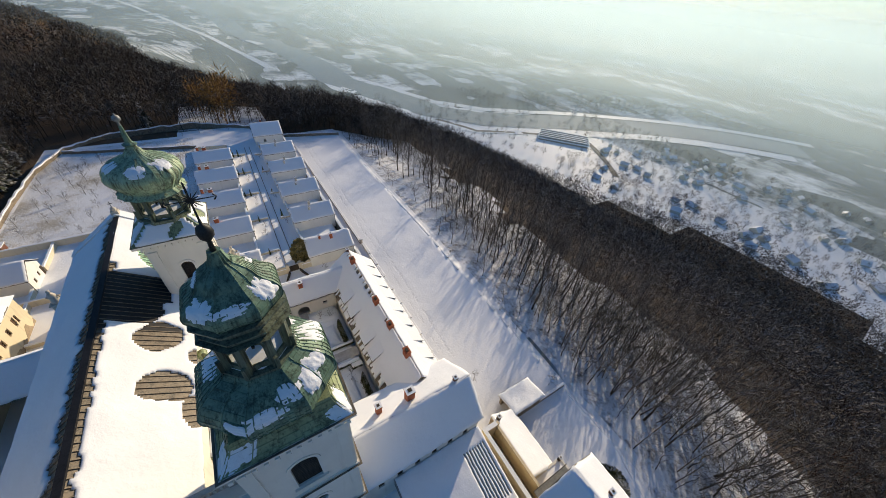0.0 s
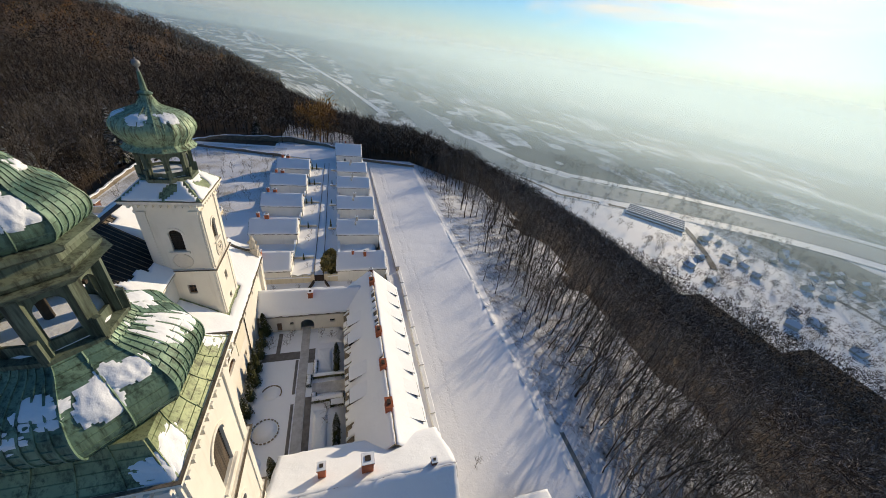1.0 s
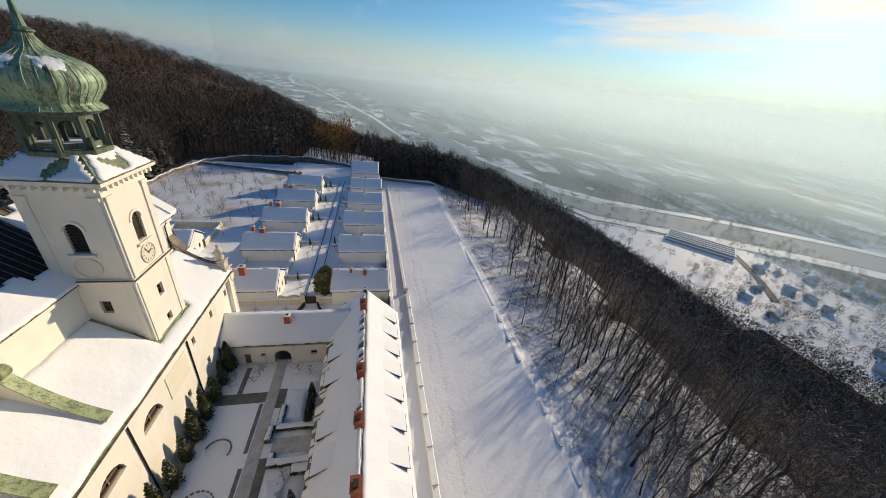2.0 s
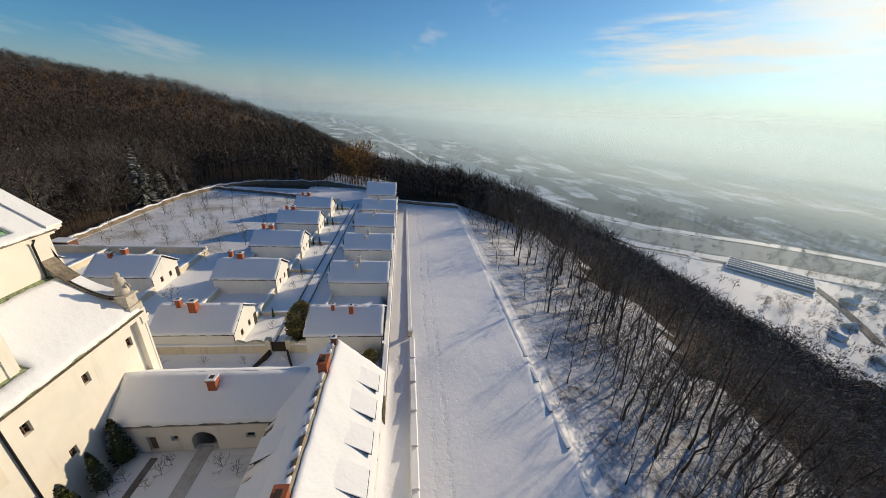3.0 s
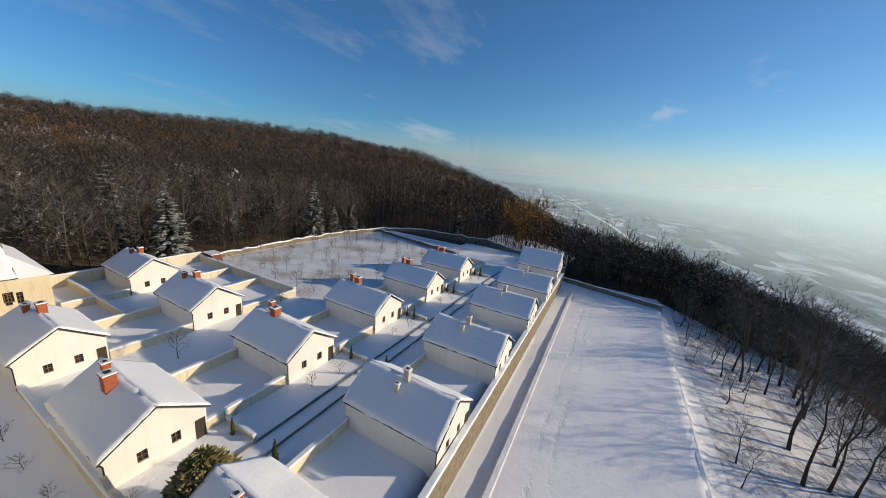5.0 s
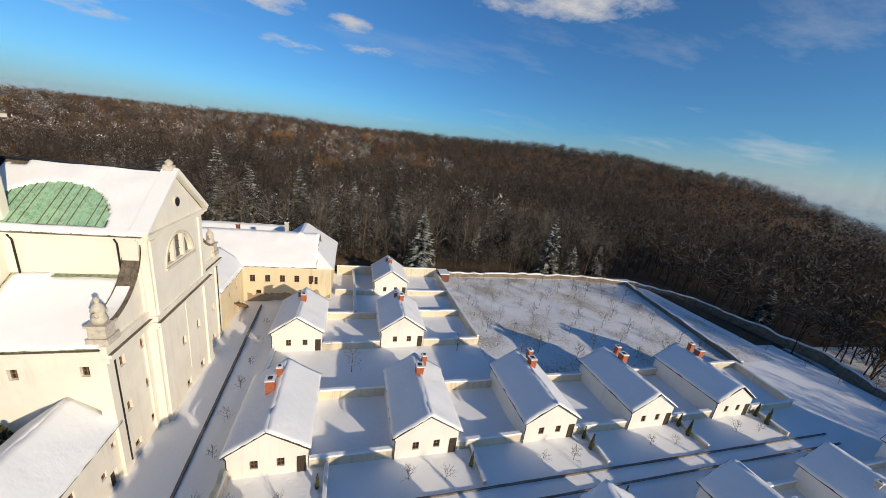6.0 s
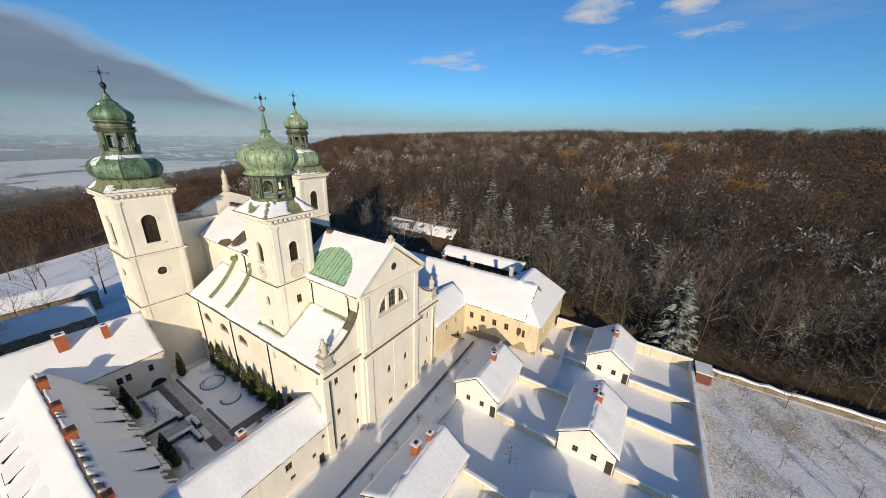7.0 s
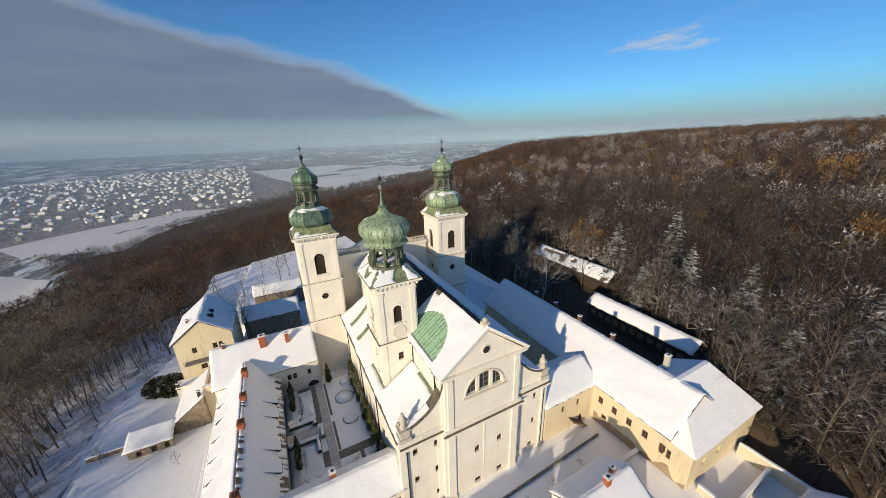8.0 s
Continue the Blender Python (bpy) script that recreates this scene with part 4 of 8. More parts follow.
# west front between the big towers, with a balustrade and a middle figure
part("west_front", wall_bm((-29.3, 13.2), (-7.7, 13.2), -1.0, 25.2, 1.4), CREAM, church)
part("west_cornice", boxes((-29.4, -7.6, 12.8, 14.9, 25.2, 25.6), (-29.6, -7.4, 12.5, 15.1, 25.61, 25.95)), CREAM, church)
bm = bmesh.new()
prism(bm, [(-29.4, 25.96), (-7.6, 25.96), (-10.5, 26.3), (-14.5, 28.4), (CX, 30.0), (-22.5, 28.4), (-26.5, 26.3)], "y", 13.3, 14.3)
part("west_gable", bm, CREAM, church)
bal = part("balustrade", boxes((-13.4, -7.7, 14.2, 14.6, 26.0, 26.15), (-13.4, -7.7, 14.2, 14.6, 27.0, 27.15)), STONE, church, "stone balustrade over the west front")
bal2 = part("balustrade", boxes((-29.3, -23.6, 14.2, 14.6, 26.0, 26.15), (-29.3, -23.6, 14.2, 14.6, 27.0, 27.15)), STONE, church, "stone balustrade over the west front")
prof = [(0.09, 0), (0.15, 0.25), (0.07, 0.5), (0.1, 0.84)]
bm = bmesh.new()
turned(bm, prof, 7)
bmesh.ops.transform(bm, matrix=Matrix.Translation((-7.95, 14.4, 26.15)), verts=bm.verts)
first = part("baluster", bm, STONE, bal)
for base in (-7.95, -23.85):
    for k in range(13):
        if base == -7.95 and k == 0:
            continue
        o = new("baluster", first.data)
        o.parent = bal if base == -7.95 else bal2
        o.location = (base + 7.95 - k * 0.43, 0, 0)
bm = bmesh.new()
turned(bm, [(0.7, 29.9), (0.7, 31.2), (0.45, 31.25), (0.55, 31.8), (0.42, 32.6), (0.5, 33.1), (0.2, 33.5), (0.26, 33.8), (0.1, 34.1)], 9, CX, 13.8)
for v in bm.verts:
    v.co += Vector((0.08 * noise.noise(v.co * 2), 0.08 * noise.noise(v.co * 2 + Vector((4, 0, 0))), 0))
tagged(part("statue", bm, STONE, None, "", True), "gilded stone figure with rays on the front gable", "statue", "roof statues")


# ---- towers ----
def ribs_on(profile, ring, r, turn, cx, cy, name, mat, parent):
    bm = bmesh.new()
    for a, k in ring:
        pts = [(cx + q * k * math.cos(a + turn) * 1.004, cy + q * k * math.sin(a + turn) * 1.004, z) for q, z in profile]
        tube(bm, pts, [r] * len(pts), 4)
    n = len(ring)
    for i in range(n):
        (a, k), (a2, k2) = ring[i], ring[(i + 1) % n]
        for j in range(2 + i % 2, len(profile) - 1, 3):
            q, z = profile[j]
            tube(bm, [(cx + q * f * math.cos(t + turn) * 1.003, cy + q * f * math.sin(t + turn) * 1.003, z) for t, f in ((a, k), (a2, k2))], [r * 0.6] * 2, 3)
    return tagged(part(name, bm, mat, parent), kind="stuff")


def smooth_profile(rows, n=4):
    """Catmull-Rom through rows of (r, z)."""
    out = []
    for i in range(len(rows) - 1):
        p = [Vector(rows[max(0, min(len(rows) - 1, i + k))]) for k in (-1, 0, 1, 2)]
        for s in range(n):
            t = s / n
            q = 0.5 * ((2 * p[1]) + (p[2] - p[0]) * t + (2 * p[0] - 5 * p[1] + 4 * p[2] - p[3]) * t * t + (3 * p[1] - p[0] - 3 * p[2] + p[3]) * t ** 3)
            out.append((max(q.x, 0.03), q.y))
    out.append(tuple(rows[-1]))
    return out


def cut_square(cut, per=6):
    """Square with cut corners, as angles and radius factors (1 on the flats)."""
    pts = []
    c = [(1, -cut), (1, cut), (cut, 1), (-cut, 1), (-1, cut), (-1, -cut), (-cut, -1), (cut, -1)]
    for i in range(8):
        a, b = Vector(c[i]), Vector(c[(i + 1) % 8])
        n = per if i % 2 == 0 else 2
        for s in range(n):
            q = a.lerp(b, s / n)
            pts.append((math.atan2(q.y, q.x), q.length))
    return pts


def snow_lumps(parent, cx, cy, profile, ring_fn, rows):
    """Clods of snow clinging to a dome: rows of (angle, z, width, height)."""
    for k, (ang, z, wd, hg) in enumerate(rows):
        zz = [q[1] for q in profile]
        rr = [q[0] for q in profile]
        nu, nv = 25, 19
        vs, fs, es = [], [], []
        for j in range(nv):
            for i in range(nu):
                a = (i / (nu - 1) - 0.5) * 2
                b = (j / (nv - 1) - 0.5) * 2
                h = z + b * hg / 2
                r = float(np.interp(h, zz, rr))
                th = radians(ang) + a * wd / 2 / max(r, 0.5)
                e = a * a + b * b + 0.75 * noise.noise(Vector((a * 1.7, b * 1.7, k * 5.3 + z))) + 0.55 * noise.noise(Vector((a * 4.3, b * 4.3, k * 2.3)))
                es.append(e)
                lift = 0.075 * math.sqrt(max(0.0, 0.85 - e)) * (1 + 0.2 * noise.noise(Vector((a * 2, b * 2, k)))) - 0.02
                f = ring_fn(th)
                vs.append((cx + (r + lift) * f * math.cos(th), cy + (r + lift) * f * math.sin(th), h + lift * 0.5))
        for j in range(nv - 1):
            for i in range(nu - 1):
                q = (j * nu + i, j * nu + i + 1, (j + 1) * nu + i + 1, (j + 1) * nu + i)
                if min(es[n] for n in q) < 0.85:
                    fs.append(q)
        if not fs:
            continue
        obj("snow", vs, fs, ROOF_SNOW, parent, "", True)


def finial(parent, cx, cy, z, r, tall, ball_mat=None):
    bm = bmesh.new()
    turned(bm, [(r * 0.5, z), (r * 0.32, z + tall * 0.15), (r * 0.3, z + tall * 0.2), (r * 0.95, z + tall * 0.27), (r * 1.1, z + tall * 0.34), (r * 0.85, z + tall * 0.42), (r * 0.22, z + tall * 0.46), (0.05, z + tall * 0.52)], 10, cx, cy)
    part("ball", bm, ball_mat or GILT, parent, "tarnished metal ball", True)
    bm = bmesh.new()
    top = z + tall
    tube(bm, [(cx, cy, z + tall * 0.5), (cx, cy, top)], [0.05, 0.04], 5)
    zc = z + tall * 0.78
    arm = tall * 0.19
    for k in range(16):
        t = 2 * math.pi * k / 16
        ln = arm * (1.25 if k % 4 == 0 else 0.72 if k % 2 == 0 else 0.5)
        tube(bm, [(cx, cy, zc), (cx + ln * math.cos(t), cy, zc + ln * math.sin(t))], [0.035, 0.02], 4)
    for k in (-1, 1):
        tube(bm, [(cx + k * arm * 1.2, cy, zc - 0.14), (cx + k * arm * 1.36, cy, zc), (cx + k * arm * 1.2, cy, zc + 0.14)], [0.04, 0.04, 0.04], 4)
    part("cross", bm, IRON, parent, "wrought-iron cross")


def tower_shaft(tower, cx, cy, hw, z0, zs, zc, win, oculus, clock, brow=0.75):
    """Square shaft: lower stage to the string course zs, upper stage to the cornice zc."""
    c = [(cx - hw, cy - hw), (cx + hw, cy - hw), (cx + hw, cy + hw), (cx - hw, cy + hw)]
    for i in range(4):
        p0, p1 = c[i], c[(i + 1) % 4]
        low = []
        if oculus:
            low = [(hw - 0.7, hw + 0.7, zs - 3.6, zs - 2.2, 0.7)]
        else:
            low = [(hw - 0.42, hw + 0.42, zs - 3.2, zs - 1.9), (hw - 0.4, hw + 0.4, zs - 6.4, zs - 5.5)]
        wall_with_windows(tower, "lower_stage", p0, p1, z0, zs, 0.7, CREAM, low, 0.3, (1, 1))
        up = [(hw - win[0], hw + win[0], win[1], win[2], True)]
        part("upper_stage", wall_bm(p0, p1, zs + 0.5, zc, 0.7, up), CREAM, tower)
        # louvres: dark slats, with a dark plate closing the opening behind them
        a, b = Vector((*p0, 0)), Vector((*p1, 0))
        d = (b - a).normalized()
        n = Vector((-d.y, d.x, 0))
        m = Matrix.Translation(a + d * hw) @ Matrix((d, n, (0, 0, 1))).transposed().to_4x4()
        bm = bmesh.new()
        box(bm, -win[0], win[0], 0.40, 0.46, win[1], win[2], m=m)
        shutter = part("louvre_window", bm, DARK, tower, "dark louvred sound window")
        bm = bmesh.new()
        nl = int((win[2] - win[1]) / 0.28)
        for k in range(nl):
            zz = win[1] + 0.1 + k * 0.28
            ww = win[0] - 0.02
            over = zz - (win[2] - win[0])
            if over > 0:
                ww = math.sqrt(max(0.04, win[0] ** 2 - over ** 2)) - 0.03
            solid(bm, [m @ Vector(q) for q in ((-ww, 0.18, zz), (-ww, 0.38, zz + 0.16), (-ww, 0.38, zz + 0.2), (-ww, 0.18, zz + 0.04))], [m @ Vector(q) for q in ((ww, 0.18, zz), (ww, 0.38, zz + 0.16), (ww, 0.38, zz + 0.2), (ww, 0.18, zz + 0.04))])
        tagged(part("louvre_slats", bm, LOUVRE_WOOD, tower), kind="stuff")
        bm = bmesh.new()
        for s in (-1, 1):
            box(bm, s * (hw - 0.55) - 0.35, s * (hw - 0.55) + 0.35, -0.12, 0, zs + 0.5, zc - 0.9, m=m)
            box(bm, s * (hw - 0.55) - 0.42, s * (hw - 0.55) + 0.42, -0.2, 0, zc - 0.9, zc - 0.6, m=m)
            box(bm, s * (hw - 0.5) - 0.3, s * (hw - 0.5) + 0.3, -0.09, 0, z0, zs, m=m)
        for k in range(11):
            t0, t1 = math.pi * k / 11, math.pi * (k + 1) / 11
            r0, r1 = win[0] + 0.05, win[0] + 0.3
            cz = win[2] - win[0]
            solid(bm, [m @ Vector((r * math.cos(t), 0, cz + r * math.sin(t))) for t, r in ((t0, r0), (t1, r0), (t1, r1), (t0, r1))], [m @ Vector((r * math.cos(t), -0.09, cz + r * math.sin(t))) for t, r in ((t0, r0), (t1, r0), (t1, r1), (t0, r1))])
        box(bm, -win[0] - 0.35, win[0] + 0.35, -0.2, 0, win[1] - 0.3, win[1] - 0.05, m=m)
        part("wall_trim", bm, CREAM, tower)
        if oculus:
            bm = bmesh.new()
            cz = zs - 2.9
            for k in range(20):
                t0, t1 = 2 * math.pi * k / 20, 2 * math.pi * (k + 1) / 20
                solid(bm, [m @ Vector((r * math.cos(t), 0.05, cz + r * math.sin(t))) for t, r in ((t0, 0.66), (t1, 0.66), (t1, 1.02), (t0, 1.02))], [m @ Vector((r * math.cos(t), -0.08, cz + r * math.sin(t))) for t, r in ((t0, 0.66), (t1, 0.66), (t1, 1.02), (t0, 1.02))])
            part("oculus_surround", bm, CREAM, tower, "round moulded window surround")
        if clock:
            bm = bmesh.new()
            turned(bm, [(1.0, 0), (1.0, 0.1), (0.9, 0.12), (0.88, 0.06)], 28)
            cm = m @ Matrix.Translation((0, 0, zs + 1.65)) @ Euler((radians(90), 0, 0)).to_matrix().to_4x4()
            bmesh.ops.transform(bm, matrix=cm, verts=bm.verts)
            part("clock", bm, PINK, tower, "pale round clock face")
            mark = None
            for k in range(12 if i == 1 else 0):
                mm = cm @ Matrix.Rotation(math.pi * k / 6, 4, "Z")
                if mark is None:
                    mark = part("hour_mark", boxes((-0.025, 0.025, 0.62, 0.8, 0.06, 0.09)), IRON, tower)
                    o = mark
                    o.data.materials[0] = LEAD
                else:
                    o = new("hour_mark", mark.data)
                    o.parent = tower
                o.matrix_local = mm
            for ang, ln, wd in ((-70, 0.48, 0.045), (35, 0.7, 0.03)) if i == 1 else ():
                part("clock_hand", boxes((-wd, wd, -0.12, ln, 0.10, 0.13), m=cm @ Matrix.Rotation(radians(ang), 4, "Z")), LEAD, tower)
            # flat dark disc on the wall: the shade of a hole put into its colour
            bm = bmesh.new()
            turned(bm, [(0.22, 0.0), (0.22, 0.03)], 12)
            bmesh.ops.transform(bm, matrix=m @ Matrix.Translation((0.2, 0, zs + 0.55 + 0.35)) @ Euler((radians(90), 0, 0)).to_matrix().to_4x4(), verts=bm.verts)
            part("vent_hole", bm, DARK, tower)
    ring = (cx - hw, cx + hw, cy - hw, cy + hw)
    cornice("string_course", ring, zs, [(0.18, 0.16), (0.32, 0.2), (0.15, 0.14)], tower)
    cornice("top_cornice", ring, zc, [(0.15, 0.25), (0.34, 0.22), (brow, 0.3)], tower)
    k = int(2 * hw / 0.62)
    block = None
    for i in range(k + 1):
        t = -hw + 2 * hw * i / k
        for j in range(4):
            mm = pose(cx, cy, 0, 0, 0, 90 * j) @ Matrix.Translation((t, -hw - 0.36, zc))
            if block is None:
                block = part("dentil", boxes((-0.12, 0.12, -0.3, 0.3, 0.05, 0.4)), CREAM, tower)
                o = block
            else:
                o = new("dentil", block.data)
                o.parent = tower
            o.matrix_local = mm


def lantern(tower, cx, cy, r, z0, z1, n, turn, mat):
    """Open lantern: posts with arches between."""
    bm = bmesh.new()
    turned(bm, [(r * 1.12, z0), (r * 1.12, z0 + 0.35), (r * 0.98, z0 + 0.4)], n, cx, cy, turn)
    part("lantern_base", bm, mat, tower)
    bm = bmesh.new()
    turned(bm, [(r * 0.9, z0 + 0.4), (r * 0.8, z0 + 0.62), (0.1, z0 + 0.7)], 12, cx, cy)
    part("lantern_snow", bm, ROOF_SNOW, tower)
    bm = bmesh.new()
    tube(bm, [(cx, cy, z0 + 0.4), (cx, cy, z1)], [0.16, 0.16], 6)
    for k in range(2):
        tube(bm, [(cx - r * 0.85 * (1 - k), cy - r * 0.85 * k, z1 - 1.0), (cx + r * 0.85 * (1 - k), cy + r * 0.85 * k, z1 - 1.0)], [0.1, 0.1], 4)
    part("lantern_beams", bm, DARK, tower)
    bm = bmesh.new()
    turned(bm, [(r * 1.0, z1 - 0.45), (r * 1.08, z1 - 0.4), (r * 1.2, z1 - 0.15), (r * 1.3, z1)], n, cx, cy, turn)
    part("lantern_cornice", bm, mat, tower)
    for k in range(n):
        a = turn + 2 * math.pi * k / n
        b = turn + 2 * math.pi * (k + 1) / n
        m = pose(cx + r * 0.95 * math.cos(a), cy + r * 0.95 * math.sin(a), 0, 0, 0, math.degrees(a))
        part("lantern_post", boxes((-0.2, 0.16, -0.2, 0.2, z0 + 0.35, z1 - 0.4), (0.16, 0.4, -0.1, 0.1, z0 + 0.35, z0 + 1.3), m=m), mat, tower)
        pa, pb = Vector((cx + r * 0.93 * math.cos(a), cy + r * 0.93 * math.sin(a), 0)), Vector((cx + r * 0.93 * math.cos(b), cy + r * 0.93 * math.sin(b), 0))
        ln = (pb - pa).length
        wall = wall_bm(pa.xy, pb.xy, z0 + 0.36, z1 - 0.42, 0.14, [(0.27, ln - 0.27, z0 + 0.85, z1 - 0.75, (ln - 0.54) / 2)])
        part("lantern_arch", wall, mat, tower)


def big_tower(name, cx, label, metal):
    """Front tower: square skirt, eight-sided cushion dome, open lantern, stepped mouldings and a small upper dome."""
    cy, hw = 16.0, 3.65
    tower = part(name, boxes((cx - hw + 0.1, cx + hw - 0.1, cy - hw + 0.1, cy + hw - 0.1, -1.0, 0.5)), CREAM, church, label)
    tower_shaft(tower, cx, cy, hw, 0.5, 22.5, 31.8, (0.95, 24.4, 28.8), True, False, 0.58)
    cornice("base_ledge", (cx - hw, cx + hw, cy - hw, cy + hw), 14.0, [(0.12, 0.25), (0.3, 0.25), (0.12, 0.2)], tower)
    ring = cut_square(0.43, 8)
    skirt_ring = cut_square(0.965, 10)
    low = smooth_profile([(4.15, 32.5), (4.0, 32.62), (3.6, 33.05), (3.25, 33.6), (3.05, 34.2)], 4)
    bell = smooth_profile([(3.0, 34.1), (3.2, 34.22), (3.62, 34.5), (3.92, 35.05), (3.98, 35.65), (3.82, 36.25), (3.42, 36.8), (2.8, 37.25), (2.25, 37.55), (2.0, 37.85)], 4)
    bm = bmesh.new()
    turned(bm, low, 0, cx, cy, 0, skirt_ring)
    part("skirt", bm, OLIVE, tower, "flared square copper skirt below the dome")
    bm = bmesh.new()
    turned(bm, bell, 0, cx, cy, 0, ring)
    part("dome", bm, metal, tower, "eight-sided cushion-shaped green copper dome with seams")
    bm = bmesh.new()
    turned(bm, [(3.0, 34.02), (3.22, 34.05), (3.25, 34.16), (3.1, 34.2)], 0, cx, cy, 0, ring)
    part("dome_moulding", bm, LANTERN, tower)
    ribs_on(low, skirt_ring[::2], 0.045, 0, cx, cy, "skirt_seams", OLIVE, tower)
    ribs_on(bell, ring, 0.05, 0, cx, cy, "dome_seams", metal, tower)
    lantern(tower, cx, cy, 1.95, 37.7, 41.05, 8, math.pi / 8, LANTERN)
    bm = bmesh.new()
    turned(bm, [(1.75, 40.95), (2.0, 41.1), (2.12, 41.3), (2.12, 41.42), (1.82, 41.5), (1.8, 41.82), (2.1, 41.95), (2.28, 42.1), (2.28, 42.24), (1.9, 42.32)], 0, cx, cy, 0, ring)
    part("upper_mouldings", bm, LANTERN, tower, "stepped copper mouldings above the lantern")
    prof2 = smooth_profile([(1.9, 42.28), (2.08, 42.42), (2.24, 42.75), (2.22, 43.15), (1.98, 43.55), (1.6, 43.85), (1.36, 44.08), (1.18, 44.42), (0.82, 44.8), (0.45, 45.12), (0.26, 45.8)], 3)
    ring8 = cut_square(0.43, 6)
    bm = bmesh.new()
    turned(bm, prof2, 0, cx, cy, 0, ring8)
    part("upper_dome", bm, metal, tower, "small cushion-shaped copper dome drawn up to a point")
    ribs_on(prof2, ring8, 0.035, 0, cx, cy, "upper_dome_seams", metal, tower)
    finial(tower, cx, cy, 45.6, 0.33, 3.7, IRON)

    def flat(th):
        return float(np.interp((th + 2 * math.pi) % (2 * math.pi), *zip(*sorted([((a + 2 * math.pi) % (2 * math.pi), k) for a, k in ring] + [(2 * math.pi, 1.0)]))))

    def square(th):
        return float(np.interp((th + 2 * math.pi) % (2 * math.pi), *zip(*sorted([((a + 2 * math.pi) % (2 * math.pi), k) for a, k in skirt_ring] + [(2 * math.pi, 1.0)]))))
    snow_lumps(tower, cx, cy, bell, flat, [(-75, 36.9, 1.5, 0.8), (-98, 36.3, 2.4, 0.9), (-120, 36.0, 1.8, 0.7), (-52, 36.6, 1.4, 1.3), (-35, 37.0, 1.6, 0.8), (5, 37.0, 1.5, 1.6), (18, 36.8, 1.2, 1.6), (60, 37.35, 2.6, 0.6), (95, 37.4, 2.8, 0.5), (130, 37.3, 2.4, 0.7), (170, 37.2, 2.4, 0.8)])
    snow_lumps(tower, cx, cy, low, square, [(-38, 33.1, 1.5, 1.2), (-48, 32.9, 1.2, 0.9), (-128, 33.2, 1.4, 1.2), (-140, 33.0, 1.5, 0.9), (60, 32.75, 3.2, 0.45), (95, 32.7, 3.6, 0.4), (45, 33.2, 1.0, 0.9)])
    snow_lumps(tower, cx, cy, prof2, flat, [(-40, 43.6, 1.2, 1.1), (-95, 43.5, 1.9, 0.5), (-135, 43.5, 1.2, 0.9), (20, 44.4, 0.5, 0.4), (165, 44.2, 1.4, 0.7)])
    return tower


big_tower("tower", -4.1, "front tower with louvred windows and a green copper dome", COPPER)
big_tower("tower", -33.8, "front tower with louvred windows and a green copper dome", PALE_COPPER)

# clock tower
cx, cy, hw = -10.7, 43.4, 2.85
clock_tower = part("clock_tower", boxes((cx - hw + 0.1, cx + hw - 0.1, cy - hw + 0.1, cy + hw - 0.1, 12.0, 14.0)), CREAM, church, "square clock tower with an onion dome")
tower_shaft(clock_tower, cx, cy, hw, 13.5, 22.6, 31.2, (0.62, 25.6, 28.3), False, True)
bm = bmesh.new()
solid(bm, [(cx + a * 3.6, cy + b * 3.6, 31.99) for a, b in ((-1, -1), (1, -1), (1, 1), (-1, 1))], [(cx + a * 1.9, cy + b * 1.9, 33.6) for a, b in ((-1, -1), (1, -1), (1, 1), (-1, 1))])
part("skirt_roof", bm, OLIVE, clock_tower, "copper skirt roof half under snow")
for k in range(4):
    m = Matrix.Translation((cx, cy, 0)) @ Matrix.Rotation(k * math.pi / 2, 4, "Z")
    o = m @ Vector((-3.35, -3.5, 32.02))
    u = (m.to_3x3() @ Vector((1, 0, 0)))
    v = (m.to_3x3() @ Vector((0, 1.6, 1.62)))
    snow_sheet("snow", o, u, v, 6.7, 2.2, clock_tower, lambda a, b, k=k: abs(a - 3.35) < 3.3 - 0.75 * b and (noise.noise(Vector((a * 0.6, b * 0.7, k * 3.0))) < 0.12 or abs(a - 3.35) > 1.9 - 0.3 * b), 0.12, 0.24, k)
lantern(clock_tower, cx, cy, 2.3, 33.5, 36.75, 8, math.pi / 8, LANTERN)
prof = smooth_profile([(3.05, 36.7), (2.75, 36.95), (2.6, 37.2), (2.9, 37.7), (3.3, 38.35), (3.3, 39.0), (2.75, 39.75), (1.75, 40.2), (0.95, 40.6), (0.5, 41.2), (0.38, 41.55)], 4)
ring = []
for k in range(64):
    ring.append((2 * math.pi * k / 64, 1.0 + 0.018 * math.cos(2 * math.pi * k / 64 * 16)))
bm = bmesh.new()
turned(bm, prof, 0, cx, cy, 0, ring)
part("onion_dome", bm, PALE_COPPER, clock_tower, "ribbed green copper onion dome", True)
ribs_on(prof, [r for i, r in enumerate(ring) if i % 2 == 0], 0.035, 0, cx, cy, "dome_seams", PALE_COPPER, clock_tower)
bm = bmesh.new()
turned(bm, [(0.42, 41.4), (0.62, 41.55), (0.62, 41.62), (0.3, 41.8), (0.14, 43.4)], 10, cx, cy)
part("spire", bm, COPPER, clock_tower)
finial(clock_tower, cx, cy, 43.2, 0.32, 2.6, LEAD)
snow_lumps(clock_tower, cx, cy, prof, lambda th: 1.01, [(-95, 39.7, 1.8, 0.9), (-40, 39.8, 1.8, 0.9), (-160, 39.8, 1.8, 0.8)])


